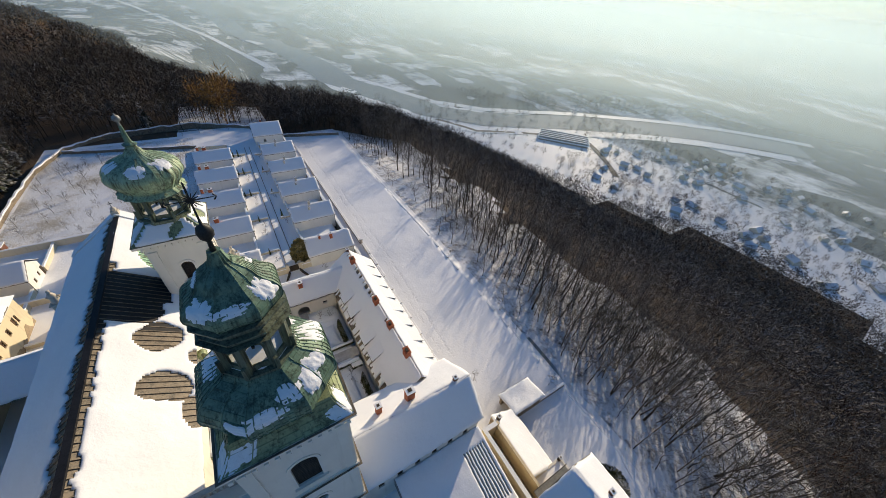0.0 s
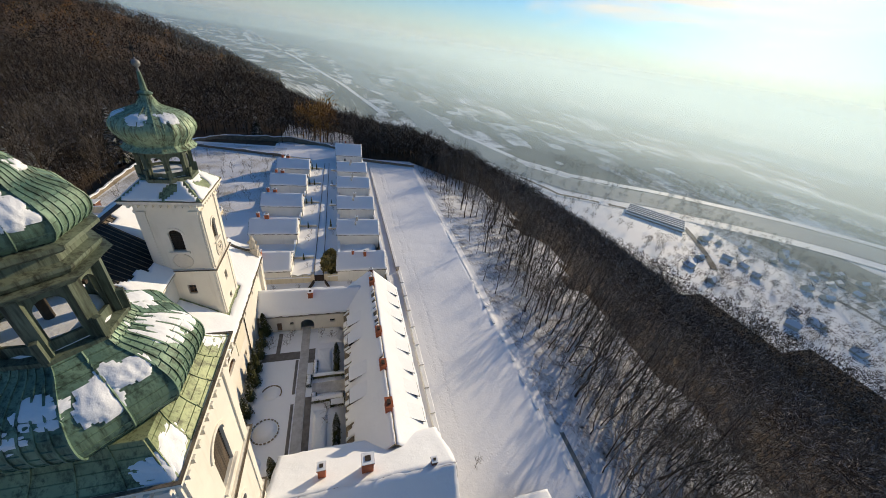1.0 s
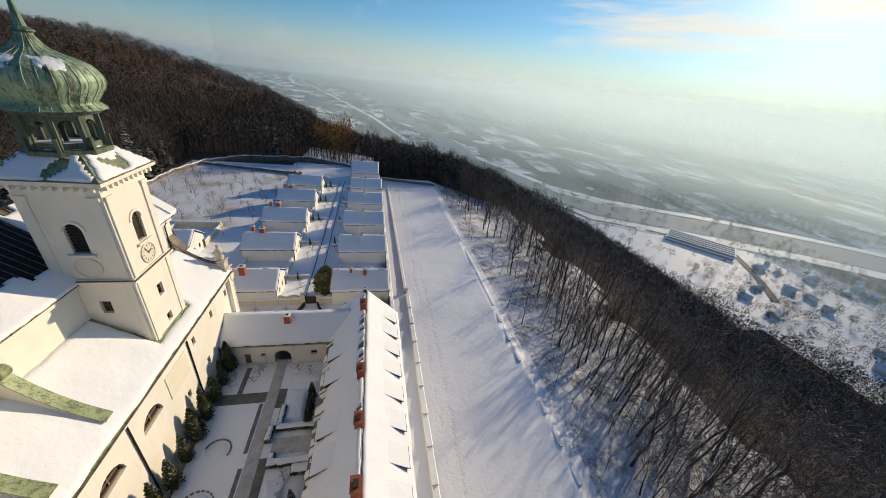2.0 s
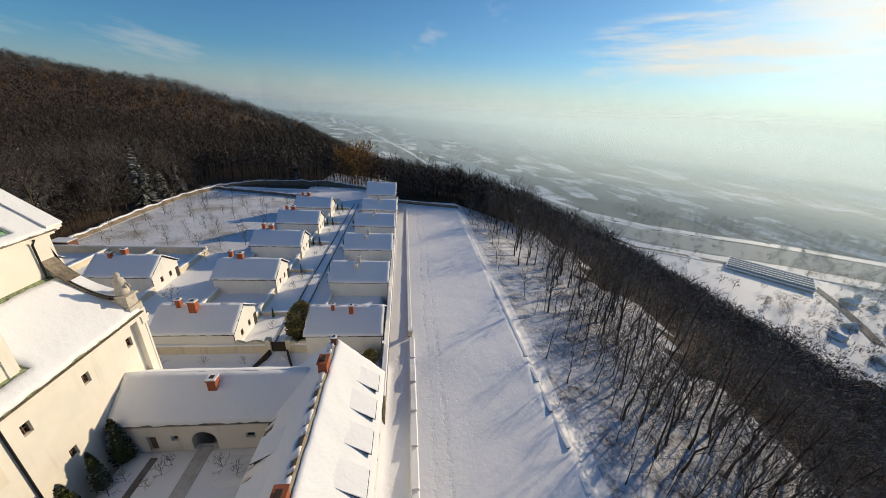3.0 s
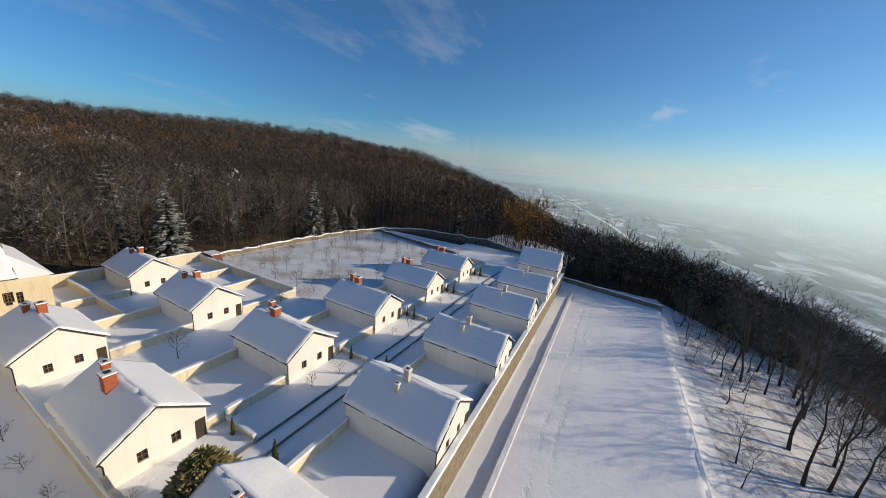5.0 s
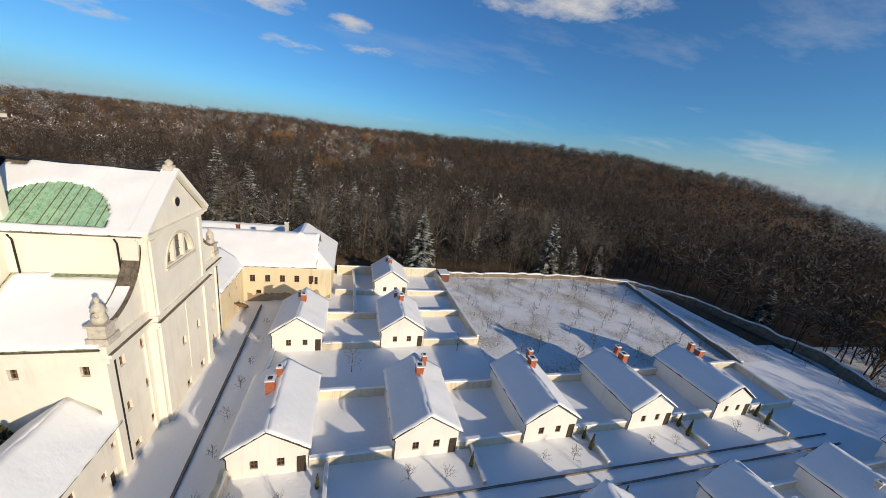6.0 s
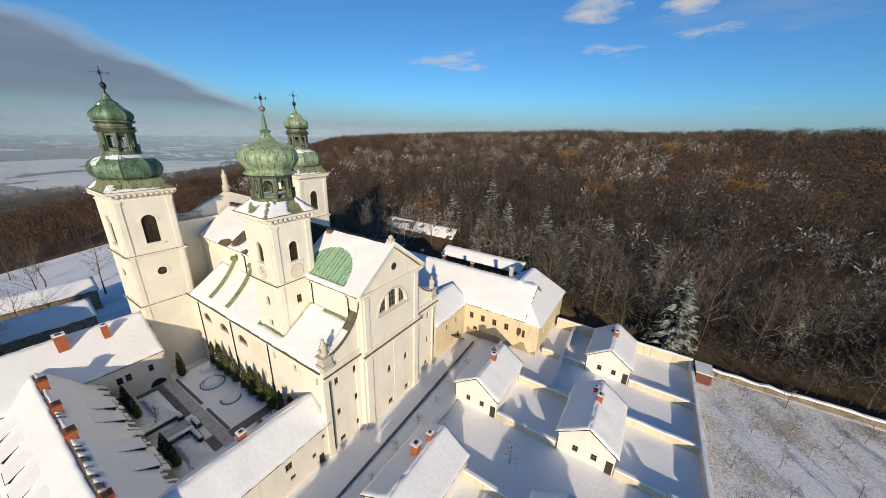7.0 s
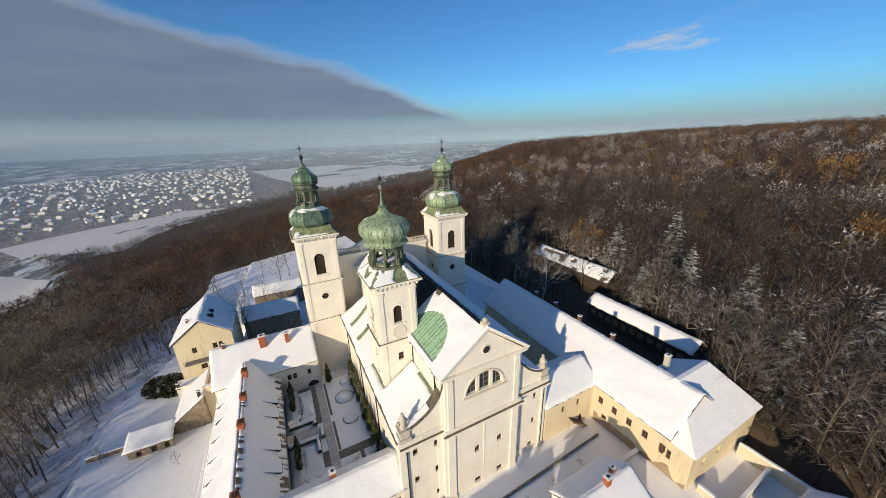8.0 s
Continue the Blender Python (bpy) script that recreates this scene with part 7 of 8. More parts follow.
def bare_tree(height, limbs, subs, twigs, crown_from, spread, sides=5, fine=1.0):
    """A leafless tree: tapered trunk, forking limbs and fine twigs; returns trunk and crown."""
    trunk, crown = Soup(), Soup()
    lean = rng.normal(size=2) * 0.03
    ts = np.linspace(0, 1, 6)
    wob = rng.normal(size=(6, 2)) * 0.012 * height
    wob[0] = 0
    tp = [np.array((lean[0] * t * height + wob[i, 0], lean[1] * t * height + wob[i, 1], t * height * 0.93)) for i, t in enumerate(ts)]
    r0 = 0.0125 * height * fine ** 0.3
    trunk.limb(tp, [r0 * (1.25 if i == 0 else 1.0) * (1 - 0.88 * t) + 0.01 for i, t in enumerate(ts)], max(5, sides))
    for k in range(limbs):
        t = crown_from + (1 - crown_from) * ((k + rng.random()) / limbs) ** 0.9
        i = min(4, int(t * 5))
        p = tp[i] + (tp[i + 1] - tp[i]) * (t * 5 - i)
        az = 2.4 * k + rng.normal() * 0.4
        rise = 0.55 + 0.75 * t + rng.normal() * 0.12
        d = unit(np.array((math.cos(az), math.sin(az), rise)))
        ln = height * spread * (1.15 - 0.75 * t) * (0.75 + 0.5 * rng.random())
        bend = np.array((0, 0, 0.18 * ln))
        pts = [p, p + d * ln * 0.5 + rng.normal(size=3) * 0.04 * ln, p + d * ln + bend + rng.normal(size=3) * 0.05 * ln]
        rl = max(0.02, r0 * (1 - 0.85 * t) * 0.5)
        crown.limb(pts, [rl, rl * 0.6, rl * 0.15], sides - 1 if sides > 3 else 3)
        for s in range(subs):
            u = 0.25 + 0.75 * (s + rng.random()) / subs
            q = pts[0] + (pts[1] - pts[0]) * 2 * u if u < 0.5 else pts[1] + (pts[2] - pts[1]) * (2 * u - 1)
            e = unit(d + rng.normal(size=3) * 0.55 + np.array((0, 0, 0.25)))
            sl = ln * (0.28 + 0.35 * rng.random())
            q2 = q + e * sl + rng.normal(size=3) * 0.06 * sl
            if twigs > 0:
                crown.limb([q, (q + q2) / 2 + rng.normal(size=3) * 0.05 * sl, q2], [rl * 0.34, rl * 0.22, 0.008], 3)
                for w_ in range(twigs):
                    v = 0.15 + 0.85 * rng.random()
                    g = unit(e + rng.normal(size=3) * 0.6 + np.array((0, 0, 0.15)))
                    crown.sliver(q + (q2 - q) * v, g, sl * (0.35 + 0.5 * rng.random()), 0.035 * fine)
            else:
                crown.sliver(q, e, sl * 1.5, 0.10 * fine)
    return trunk, crown


def tree_kind(name, label, group, category="tree"):
    def put(trunk_me, crown_me, m):
        t = thing(name, label, category, group)
        t.matrix_basis = m
        for nm, me in (("trunk", trunk_me), ("crown", crown_me)):
            o = new(nm, me)
            o.parent = t
        return t
    return put


def scatter(count, x0, x1, y0, y1, gap, ok, tries=40):
    cell, pts, grid = gap, [], {}
    n = 0
    while len(pts) < count and n < count * tries:
        n += 1
        x, y = rng.uniform(x0, x1), rng.uniform(y0, y1)
        key = (int(x // cell), int(y // cell))
        if not ok(x, y):
            continue
        if any((x - q[0]) ** 2 + (y - q[1]) ** 2 < gap * gap for a in (-1, 0, 1) for b in (-1, 0, 1) for q in grid.get((key[0] + a, key[1] + b), ())):
            continue
        grid.setdefault(key, []).append((x, y))
        pts.append((x, y))
    return pts


def joined(name, kinds, pts, mat, label, category, scale=(0.8, 1.25), sink=0.3):
    """Many trees as one object of kind stuff."""
    vs, fs, off = [], [], 0
    for i, (x, y) in enumerate(pts):
        v, f = kinds[i % len(kinds)]
        s = rng.uniform(*scale)
        a = rng.uniform(0, 2 * math.pi)
        c, sn = math.cos(a), math.sin(a)
        r = np.array(((c, -sn, 0), (sn, c, 0), (0, 0, 1.0))) * s
        vs.append(v @ r.T + np.array((x, y, ground_z(x, y) - sink)))
        fs.append(f + off)
        off += len(v)
    v, f = np.concatenate(vs), np.concatenate(fs)
    me = bpy.data.meshes.new(name)
    me.vertices.add(len(v))
    me.vertices.foreach_set("co", v.astype(np.float32).ravel())
    me.loops.add(len(f) * 3)
    me.loops.foreach_set("vertex_index", f.astype(np.int32).ravel())
    me.polygons.add(len(f))
    me.polygons.foreach_set("loop_start", np.arange(0, len(f) * 3, 3, dtype=np.int32))
    me.update()
    me.validate()
    me.materials.append(mat)
    return tagged(new(name, me), label, category, kind="stuff")


# slope below the terrace: single trees near by, joined woods beyond
near_kinds = []
for k in range(6):
    a, b = bare_tree(rng.uniform(14, 18), 15, 6, 7, 0.32, 0.40, 5, 1.1)
    near_kinds.append((a.mesh("trunk", DARK_BARK), b.mesh("crown", TWIG)))
put_slope = tree_kind("forest_tree", "bare grey-brown forest tree on the snowy slope", "slope trees")


def slope_near(x, y):
    return edge_x(y) + 3.0 < x < 76 and forested(x, y)


slope_pts = scatter(320, 36.0, 76, -52, 168, 3.2, lambda x, y: slope_near(x, y) and noise.noise(Vector((x * 0.05, y * 0.05, 4.0))) > (-0.05 if 92 < y < 130 and x < 66 else -0.34) and rng.random() < (0.6 if y > 130 or y < 4 else min(0.55, 0.05 + (x - 46) / 10) if y < 36 else 0.04 + (0.96 if y < 92 else 0.4) * min(1.0, max(0.0, (x - 51) / 12))))
for i, (x, y) in enumerate(slope_pts):
    k = near_kinds[i % 6]
    s = (0.42 if x < 51 else 0.80) * (1.0 + 0.006 * (x - 52)) * rng.uniform(0.62, 1.25)
    put_slope(k[0], k[1], pose(x, y, ground_z(x, y) - 0.3, rng.normal() * 5, rng.normal() * 5, rng.uniform(0, 360)) @ Matrix.Scale(s, 4))


def crown_tree(height, wide, n, width, low=0.38, length=0.24):
    """A wood's tree: tapered trunk, a few limbs, and a rounded crown of fine twigs."""
    s = Soup()
    top = np.array((rng.normal() * 0.5, rng.normal() * 0.5, height * 0.9))
    s.limb([np.array((0, 0, 0.0)), top * 0.55 + np.array((rng.normal() * 0.3, rng.normal() * 0.3, 0)), top], [0.011 * height, 0.007 * height, 0.02], 3)
    c = np.array((top[0] * 0.6, top[1] * 0.6, height * (low + 1.0) / 2))
    half = np.array((wide, wide, height * (1.0 - low) / 2))
    for k in range(6):
        az = 2.4 * k + rng.normal() * 0.3
        p = top * (low + 0.06 * k)
        q = c + half * 0.75 * np.array((math.cos(az), math.sin(az), -0.2 + 0.2 * k))
        s.sliver(p, unit(q - p), np.linalg.norm(q - p), 0.012 * height)
    for k in range(n):
        d = unit(rng.normal(size=3) + np.array((0, 0, 0.25)))
        r = rng.uniform(0.25, 0.95) ** 0.7
        p = c + half * d * r * (1 + 0.22 * math.sin(3 * math.atan2(d[1], d[0]) + 5 * d[2]))
        g = unit(d * 1.0 + np.array((0, 0, 0.22)) + rng.normal(size=3) * 0.6)
        s.sliver(p, g, height * length * rng.uniform(0.5, 1.0), width * rng.uniform(0.6, 1.3))
    return s.arrays()


mid_kinds = [crown_tree(rng.uniform(13, 16), rng.uniform(3.2, 4.3), 150, 0.20, 0.32, 0.17) for _ in range(7)]
far_kinds = [crown_tree(rng.uniform(11, 14), rng.uniform(3.8, 5.2), 74, 0.55, 0.2, 0.15) for _ in range(6)]
east_pts = scatter(3900, 74, 345, -210, 400, 3.7, forested)
thin_kinds = [crown_tree(rng.uniform(13, 16), rng.uniform(3.2, 4.3), 120, 0.11, 0.36, 0.17) for _ in range(5)]
joined("slope_edge_wood", thin_kinds, [p for p in east_pts if p[0] < 108], TWIG, "airy leafless wood on the upper slope", "wood", (0.75, 1.05))
joined("river_slope_wood", far_kinds, [p for p in east_pts if p[0] >= 190], TWIG, "leafless wood at the foot of the slope", "wood", (0.8, 1.15))
joined("slope_wood", mid_kinds, [p for p in east_pts if 108 <= p[0] < 190], TWIG, "dense leafless wood on the slope down to the river", "wood", (0.85, 1.2))
joined("slope_thicket", thin_kinds, scatter(420, 50, 84, 4, 168, 2.2, lambda x, y: forested(x, y) and noise.noise(Vector((x * 0.06, y * 0.06, 11.0))) > -0.15 and rng.random() < ((x - 46) / 12 if y < 85 else (x - 64) / 40)), TWIG, "thicket of slim bare trees on the upper slope", "wood", (0.28, 0.75))
north_pts = scatter(1300, -70, 110, 158, 330, 3.3, forested)
joined("north_wood", mid_kinds, north_pts, SHADED_TWIG, "leafless wood beyond the orchard wall", "wood", (0.7, 1.05))


def roomy(x, y):
    """Open ground round the shed and the barn at the wood's edge."""
    return not (-74 < x < -58 and 26 < y < 66) and not (-90 < x < -68 and -8 < y < 33)


west_pts = scatter(1600, -190, -64, -60, 260, 3.9, lambda x, y: forested(x, y) and roomy(x, y))
joined("west_wood", thin_kinds, west_pts, SHADED_TWIG, "leafless brown wood behind the north range", "wood")
south_pts = scatter(1300, -150, 190, -260, -20, 3.9, forested)
joined("south_wood", mid_kinds, south_pts, HILL_TWIG, "leafless wood round the front clearing", "wood", (0.7, 1.05))


front_pts = scatter(2600, -420, 420, -760, -235, 5.0, lambda x, y: forested(x, y) and y < -60)
joined("front_wood", far_kinds, front_pts, HILL_TWIG, "brown leafless wood between the front clearing and the fields", "wood", (0.8, 1.2))


def hill(x, y):
    return (x < -150 or y > 280) and forested(x, y)


def far_gap(x, y):
    return hill(x, y) and rng.random() < 1.0 / (1 + outside(x, y) / 420.0)


hill_pts = scatter(8600, -960, 60, -420, 900, 5.2, far_gap, 12)
joined("hill_wood", far_kinds, [p for i, p in enumerate(hill_pts) if i % 5 > 1 and (p[1] <= 130 or i % 2)], HILL_TWIG, "brown leafless wood over the whole hill", "wood", (0.7, 1.15))
# northern part of the hill, in the twig colour darkened for shade
joined("north_hill_wood", far_kinds, [p for i, p in enumerate(hill_pts) if p[1] > 130 and (i % 5 < 2 or i % 2 == 0)], SHADED_TWIG, "leafless trees over the hill beyond the orchard, shade put into their colour", "wood", (0.7, 1.2))
joined("grey_hill_wood", far_kinds, [p for i, p in enumerate(hill_pts) if i % 5 < 2 and p[1] <= 130], HILL_GREY, "greyer leafless trees over the whole hill", "wood", (0.7, 1.2))
joined("frosted_trees", far_kinds, scatter(400, -480, -66, -260, 420, 6, lambda x, y: forested(x, y) and roomy(x, y) and y < 150 and noise.noise(Vector((x * 0.022, y * 0.022, 7.0))) > -0.02 and rng.random() < 0.28 + 0.65 * math.exp(-outside(x, y) / 90.0)), FROST, "scattered trees with frost and snow on their twigs", "tree", (0.75, 1.1))
rust_pts = [p for p in scatter(420, -700, 40, -250, 600, 16, hill)]
joined("autumn_trees", far_kinds, rust_pts, RED_TWIG, "scattered trees still in rusty autumn leaf", "tree", (0.6, 1.0))
tall_beech = [crown_tree(19, 4.6, 420, 0.30, 0.12, 0.12) for _ in range(2)]
joined("golden_beeches", tall_beech, [(-5, 175), (-10, 179), (1, 180), (-2, 172)], RED_TWIG, "tall beeches holding golden-brown leaves beyond the orchard wall", "tree", (0.95, 1.2))
rust2 = [crown_tree(15, 4.0, 330, 0.30, 0.15, 0.13) for _ in range(2)]
joined("beech_clumps", rust2, [(-97, 2), (-99, 8), (-150, 60), (-156, 66), (-210, 120), (-216, 117), (-205, 126), (-260, 20), (-267, 26), (-330, 90), (-336, 84)], RED_TWIG, "clumps of beeches holding rusty leaves", "tree", (0.9, 1.1))


def flats(x, y):
    if outside(x, y) < wood_limit(math.degrees(math.atan2(x, y - 60))) + 6 or (360 < x < 445 and 255 < y < 350):
        return False
    az = math.degrees(math.atan2(x, y - 40))
    return rng.random() < (0.0 if az < 30 else 0.05 if az < 58 else 0.2 if az < 68 else 0.6 if outside(x, y) < 330 else 0.2)


low_pts = scatter(1700, 235, 560, -340, 520, 4.8, flats)
joined("riverside_trees", far_kinds, low_pts, TWIG, "bare trees and scrub on the river flats", "tree", (0.45, 0.95))


far_bank = scatter(1100, 330, 860, 60, 620, 6.5, lambda x, y: 36 < math.degrees(math.atan2(x, y - 40)) < 82 and float(np.interp(math.degrees(math.atan2(x, y - 40)), (33, 42, 50, 62, 75, 84), (610, 600, 625, 695, 790, 850))) < math.hypot(x, y - 40) < float(np.interp(math.degrees(math.atan2(x, y - 40)), (33, 42, 50, 62, 75, 84), (650, 690, 730, 800, 870, 900))) and noise.noise(Vector((x * 0.012, y * 0.012, 2.0))) > -0.2, 30)
joined("far_bank_wood", far_kinds, far_bank, TWIG, "belt of bare trees along the far bank of the river", "wood", (0.6, 1.0))


# conifers with snow on the boughs
def conifer(height, width, tiers, per):
    trunk, crown = Soup(), Soup()
    trunk.limb([np.array((0, 0, 0.0)), np.array((0, 0, height * 0.97))], [height * 0.014, 0.02], 6)
    for t in range(tiers):
        u = (t + 0.5) / tiers
        z = height * (0.10 + 0.88 * u)
        r = width * (1 - u) ** 0.85 + 0.12
        for k in range(per):
            az = 2 * math.pi * (k + rng.random() * 0.7) / per + t
            ln = r * rng.uniform(0.7, 1.15)
            d = np.array((math.cos(az), math.sin(az), -0.38 + 0.3 * u))
            side = np.array((-math.sin(az), math.cos(az), 0.0))
            p = np.array((0, 0, z + rng.normal() * 0.12))
            m1, tip = p + d * ln * 0.55, p + d * ln + np.array((0, 0, 0.08 * ln))
            w_ = ln * 0.24
            n = len(crown.v)
            crown.v += [p, m1 + side * w_ + np.array((0, 0, -0.10 * ln)), tip, m1 - side * w_ + np.array((0, 0, -0.10 * ln)), m1 + np.array((0, 0, 0.07 * ln))]
            crown.f += [(n, n + 1, n + 4), (n + 1, n + 2, n + 4), (n + 2, n + 3, n + 4), (n + 3, n, n + 4)]
            for s in range(5):
                q = p + d * ln * rng.uniform(0.25, 0.95)
                g = unit(d + side * rng.choice((-1, 1)) * rng.uniform(0.5, 1.1) + np.array((0, 0, -0.45)))
                crown.sliver(q, g, ln * 0.38, ln * 0.14)
    return trunk, crown


fir_kinds = []
for k in range(3):
    a, b = conifer(17, 3.6, 20, 9)
    fir_kinds.append((a.mesh("trunk", BARK), b.mesh("crown", NEEDLE)))
put_fir = tree_kind("spruce", "dark spruce with snow lying on its boughs", "spruces")
for i, (x, y, s) in enumerate(((-60.5, 93, 1.1), (-74, 88, 1.1), (-61.5, 133.5, 0.98), (-60.5, 141, 0.66), (-72, 70, 0.9), (-80, 60, 1.1), (-78, 40, 1.0), (-88, 45, 1.1), (-62, 152, 0.6), (-95, 20, 1.2), (-100, 5, 1.1), (-108, 30, 1.2), (-70, 112, 0.7), (-92, 75, 1.0), (-30, 178, 0.6), (28, 170, 0.55))):
    k = fir_kinds[i % 3]
    put_fir(k[0], k[1], pose(x, y, ground_z(x, y) - 0.2, 0, 0, 40 * i) @ Matrix.Diagonal((s * 1.25, s * 1.25, s * (0.95 + 0.1 * (i % 3)), 1)))

joined("terrace_end_thicket", mid_kinds, scatter(300, 14, 80, 156.5, 190, 2.2, lambda x, y: y > 158.0 - 0.2 * max(0.0, x - 16)), SHADED_TWIG, "brushwood and slim trees beyond the end of the terrace", "wood", (0.45, 0.85))
joined("front_slope_thicket", thin_kinds, scatter(240, 42, 84, -64, 24, 2.3, lambda x, y: x > edge_x(y) + 6 and rng.random() < (x - 40) / 12), TWIG, "thicket of bare trees on the slope below the front court", "wood", (0.65, 1.05))
joined("edge_thicket", mid_kinds, scatter(260, -80, -57.5, 60, 165, 2.2, lambda x, y: x < -58.5 or y > 100), SHADED_TWIG, "brushwood and slim trees behind the orchard wall", "wood", (0.22, 0.6))
joined("west_thicket", mid_kinds, scatter(200, -80, -61.5, -20, 72, 2.4, roomy), SHADED_TWIG, "brushwood and slim trees beside the north range", "wood", (0.2, 0.55))
# tall pale trees at the wood's edge
tall_kinds = []
for k in range(3):
    a, b = bare_tree(20, 16, 6, 7, 0.3, 0.36)
    tall_kinds.append((a.mesh("trunk", BARK), b.mesh("crown", TWIG)))
a, b = bare_tree(19, 18, 6, 7, 0.28, 0.36)
frosty = (a.mesh("trunk", FROST), b.mesh("crown", FROST))
put_frosty = tree_kind("frosted_tree", "bare spreading tree white with frost and snow", "frosted edge trees")
put_tall = tree_kind("tall_tree", "tall leafless tree with snow along its branches", "edge trees")
edge_pts = scatter(110, -80, -61, -25, 160, 2.8, lambda x, y: outside(x, y) > 0.5 and roomy(x, y)) + [(-75.5, 40), (-76, 46.5), (-75.5, 53), (-77, 59), (-74.5, 64), (-91.5, 2), (-91, 10), (-92, 19), (-79, 21)] + [(24, 164), (30, 168), (8, 178), (-5, 184), (14, 176), (38, 172)]
for i, (x, y) in enumerate(edge_pts):
    k = tall_kinds[i % 3]
    s = rng.uniform(0.55, 0.95)
    m = pose(x, y, ground_z(x, y) - 0.3, 0, 0, rng.uniform(0, 360)) @ Matrix.Scale(s, 4)
    if i % 9 == 4 and y < 95:
        put_frosty(*frosty, m)
    else:
        put_tall(k[0], k[1], m)
put_clear = tree_kind("court_tree", "bare spreading tree in the snowy front clearing", "clearing trees")
for i, (x, y) in enumerate(((16, -20), (10, -24), (22, -30), (30, -35), (36, -22), (18, -48), (27, -55), (38, -60), (5, -44), (-6, -38), (12, -70), (33, -80), (42, -40), (2, -62), (-16, -30), (44, -75), (20, -95), (6, -100), (36, -105), (14, -6))):
    k = tall_kinds[(i + 1) % 3]
    put_clear(k[0], k[1], pose(x, y, ground_z(x, y) - 0.2, 0, 0, 53 * i) @ Matrix.Scale(0.52 + 0.07 * (i % 5), 4))

# orchard
apple_kinds = []
for k in range(4):
    a, b = bare_tree(3.8, 11, 5, 5, 0.24, 0.44, 5, 1.0)
    apple_kinds.append((a.mesh("trunk", BARK), b.mesh("crown", BARK)))
put_apple = tree_kind("fruit_tree", "small bare fruit tree in the snowy orchard", "orchard trees")


def in_orchard(x, y):
    return (-53 < x < -17 and 99 < y < 146 - (x + 51) * 0.2) or (-46 < x < 8 and 158 < y < 166)


for i, (x, y) in enumerate(scatter(78, -54, 8, 98, 168, 4.2, in_orchard) + [(25.4, 24.2), (38.6, 16.2), (-22.5, 92.5), (-18.5, 75.5)]):
    k = apple_kinds[i % 4]
    s = rng.uniform(0.55, 1.0)
    put_apple(k[0], k[1], pose(x, y, ground_z(x, y) - 0.05, 0, 0, rng.uniform(0, 360)) @ Matrix.Scale(s, 4))


# clipped evergreens, bushes
def tuft(height, width, n, droop, cone):
    """Dense foliage of small leaves round a core."""
    s = Soup()
    for k in range(n):
        u = rng.random() ** 0.8
        z = height * u
        r = width * (math.sin(math.pi * min(0.98, 0.16 + 0.84 * u)) ** 0.7 if not cone else (1 - u) ** 0.62 * min(1.0, 0.55 + 4 * u)) * rng.uniform(0.7, 1.08)
        az = rng.uniform(0, 2 * math.pi)
        p = np.array((r * math.cos(az), r * math.sin(az), z))
        d = unit(np.array((math.cos(az), math.sin(az), droop)) + rng.normal(size=3) * 0.35)
        s.sliver(p - d * 0.12, d, 0.24 * max(0.6, width), 0.22 * max(0.6, width))
    return s


def evergreen(height, width, n, mat, droop, cone=False):
    core = Soup()
    core.limb([np.array((0, 0, 0.0)), np.array((0, 0, height * 0.12)), np.array((0, 0, height * 0.45)), np.array((0, 0, height * 0.8)), np.array((0, 0, height * 0.97))], [width * 0.4, width * 0.7, width * (0.5 if cone else 0.85), width * (0.25 if cone else 0.6), 0.03], 9)
    return core.mesh("trunk", mat), tuft(height, width, n, droop, cone).mesh("crown", mat)


thuja_kinds = [evergreen(4.2, 0.78, 650, THUJA, 0.8, True), evergreen(3.8, 0.85, 650, THUJA, 0.7, True)]
put_thuja = tree_kind("thuja", "columnar dark evergreen dusted with snow against the church wall", "courtyard evergreens", "shrub")
spots = [(-6.0, 26.2 + 2.45 * k, 1.0 + 0.28 * ((k * 7) % 4) / 3) for k in range(10)] + [(-1.6, 25.2, 1.05)] + [(5.5, 25.2 + 0.95 * k, 0.78) for k in range(6)] + [(5.5, 38.9 + 0.9 * k, 0.74) for k in range(5)]
for i, (x, y, s) in enumerate(spots):
    k = thuja_kinds[i % 2]
    put_thuja(k[0], k[1], pose(x, y, 3.15, 0, 0, 70 * i) @ Matrix.Diagonal((s, s, s * 1.05, 1)))
slim = evergreen(2.6, 0.36, 300, THUJA, 0.9, True)
put_slim = tree_kind("small_cypress", "small dark columnar evergreen in a hermit garden", "garden evergreens", "shrub")
for i, (x, y) in enumerate([(-1.9, ROW_A[k] + 4.6) for k in range(5)] + [(-3.4, ROW_A[k] + 4.7) for k in (2, 3, 4)] + [(3.9, ROW_B[k] + 5.3) for k in range(4)]):
    s = 0.75 + 0.08 * (i % 5)
    put_slim(slim[0], slim[1], pose(x, y, 1.9, 0, 0, 31 * i) @ Matrix.Scale(s, 4))
bush_kinds = []
for k in range(2):
    a, b = bare_tree(1.5, 10, 5, 4, 0.08, 0.55, 4, 0.45)
    bush_kinds.append((a.mesh("trunk", BARK), b.mesh("crown", BARK)))
put_bush = tree_kind("bare_bush", "small leafless bush in the snow", "bare bushes", "shrub")
bushes = [(-2.0, 62.3), (-7.0, 62.2), (-12.0, 62.0), (-17.0, 61.9), (-22.0, 61.7), (-27.0, 61.6), (8.5, 62.4), (13.0, 62.5), (-33.0, 61.4)]
bushes += [(-0.9, ROW_A[k] + 1.5) for k in range(5)] + [(4.5, ROW_B[k] + 1.6) for k in range(5)] + [(-1.4, ROW_A[k] - 2.2) for k in range(1, 5)]
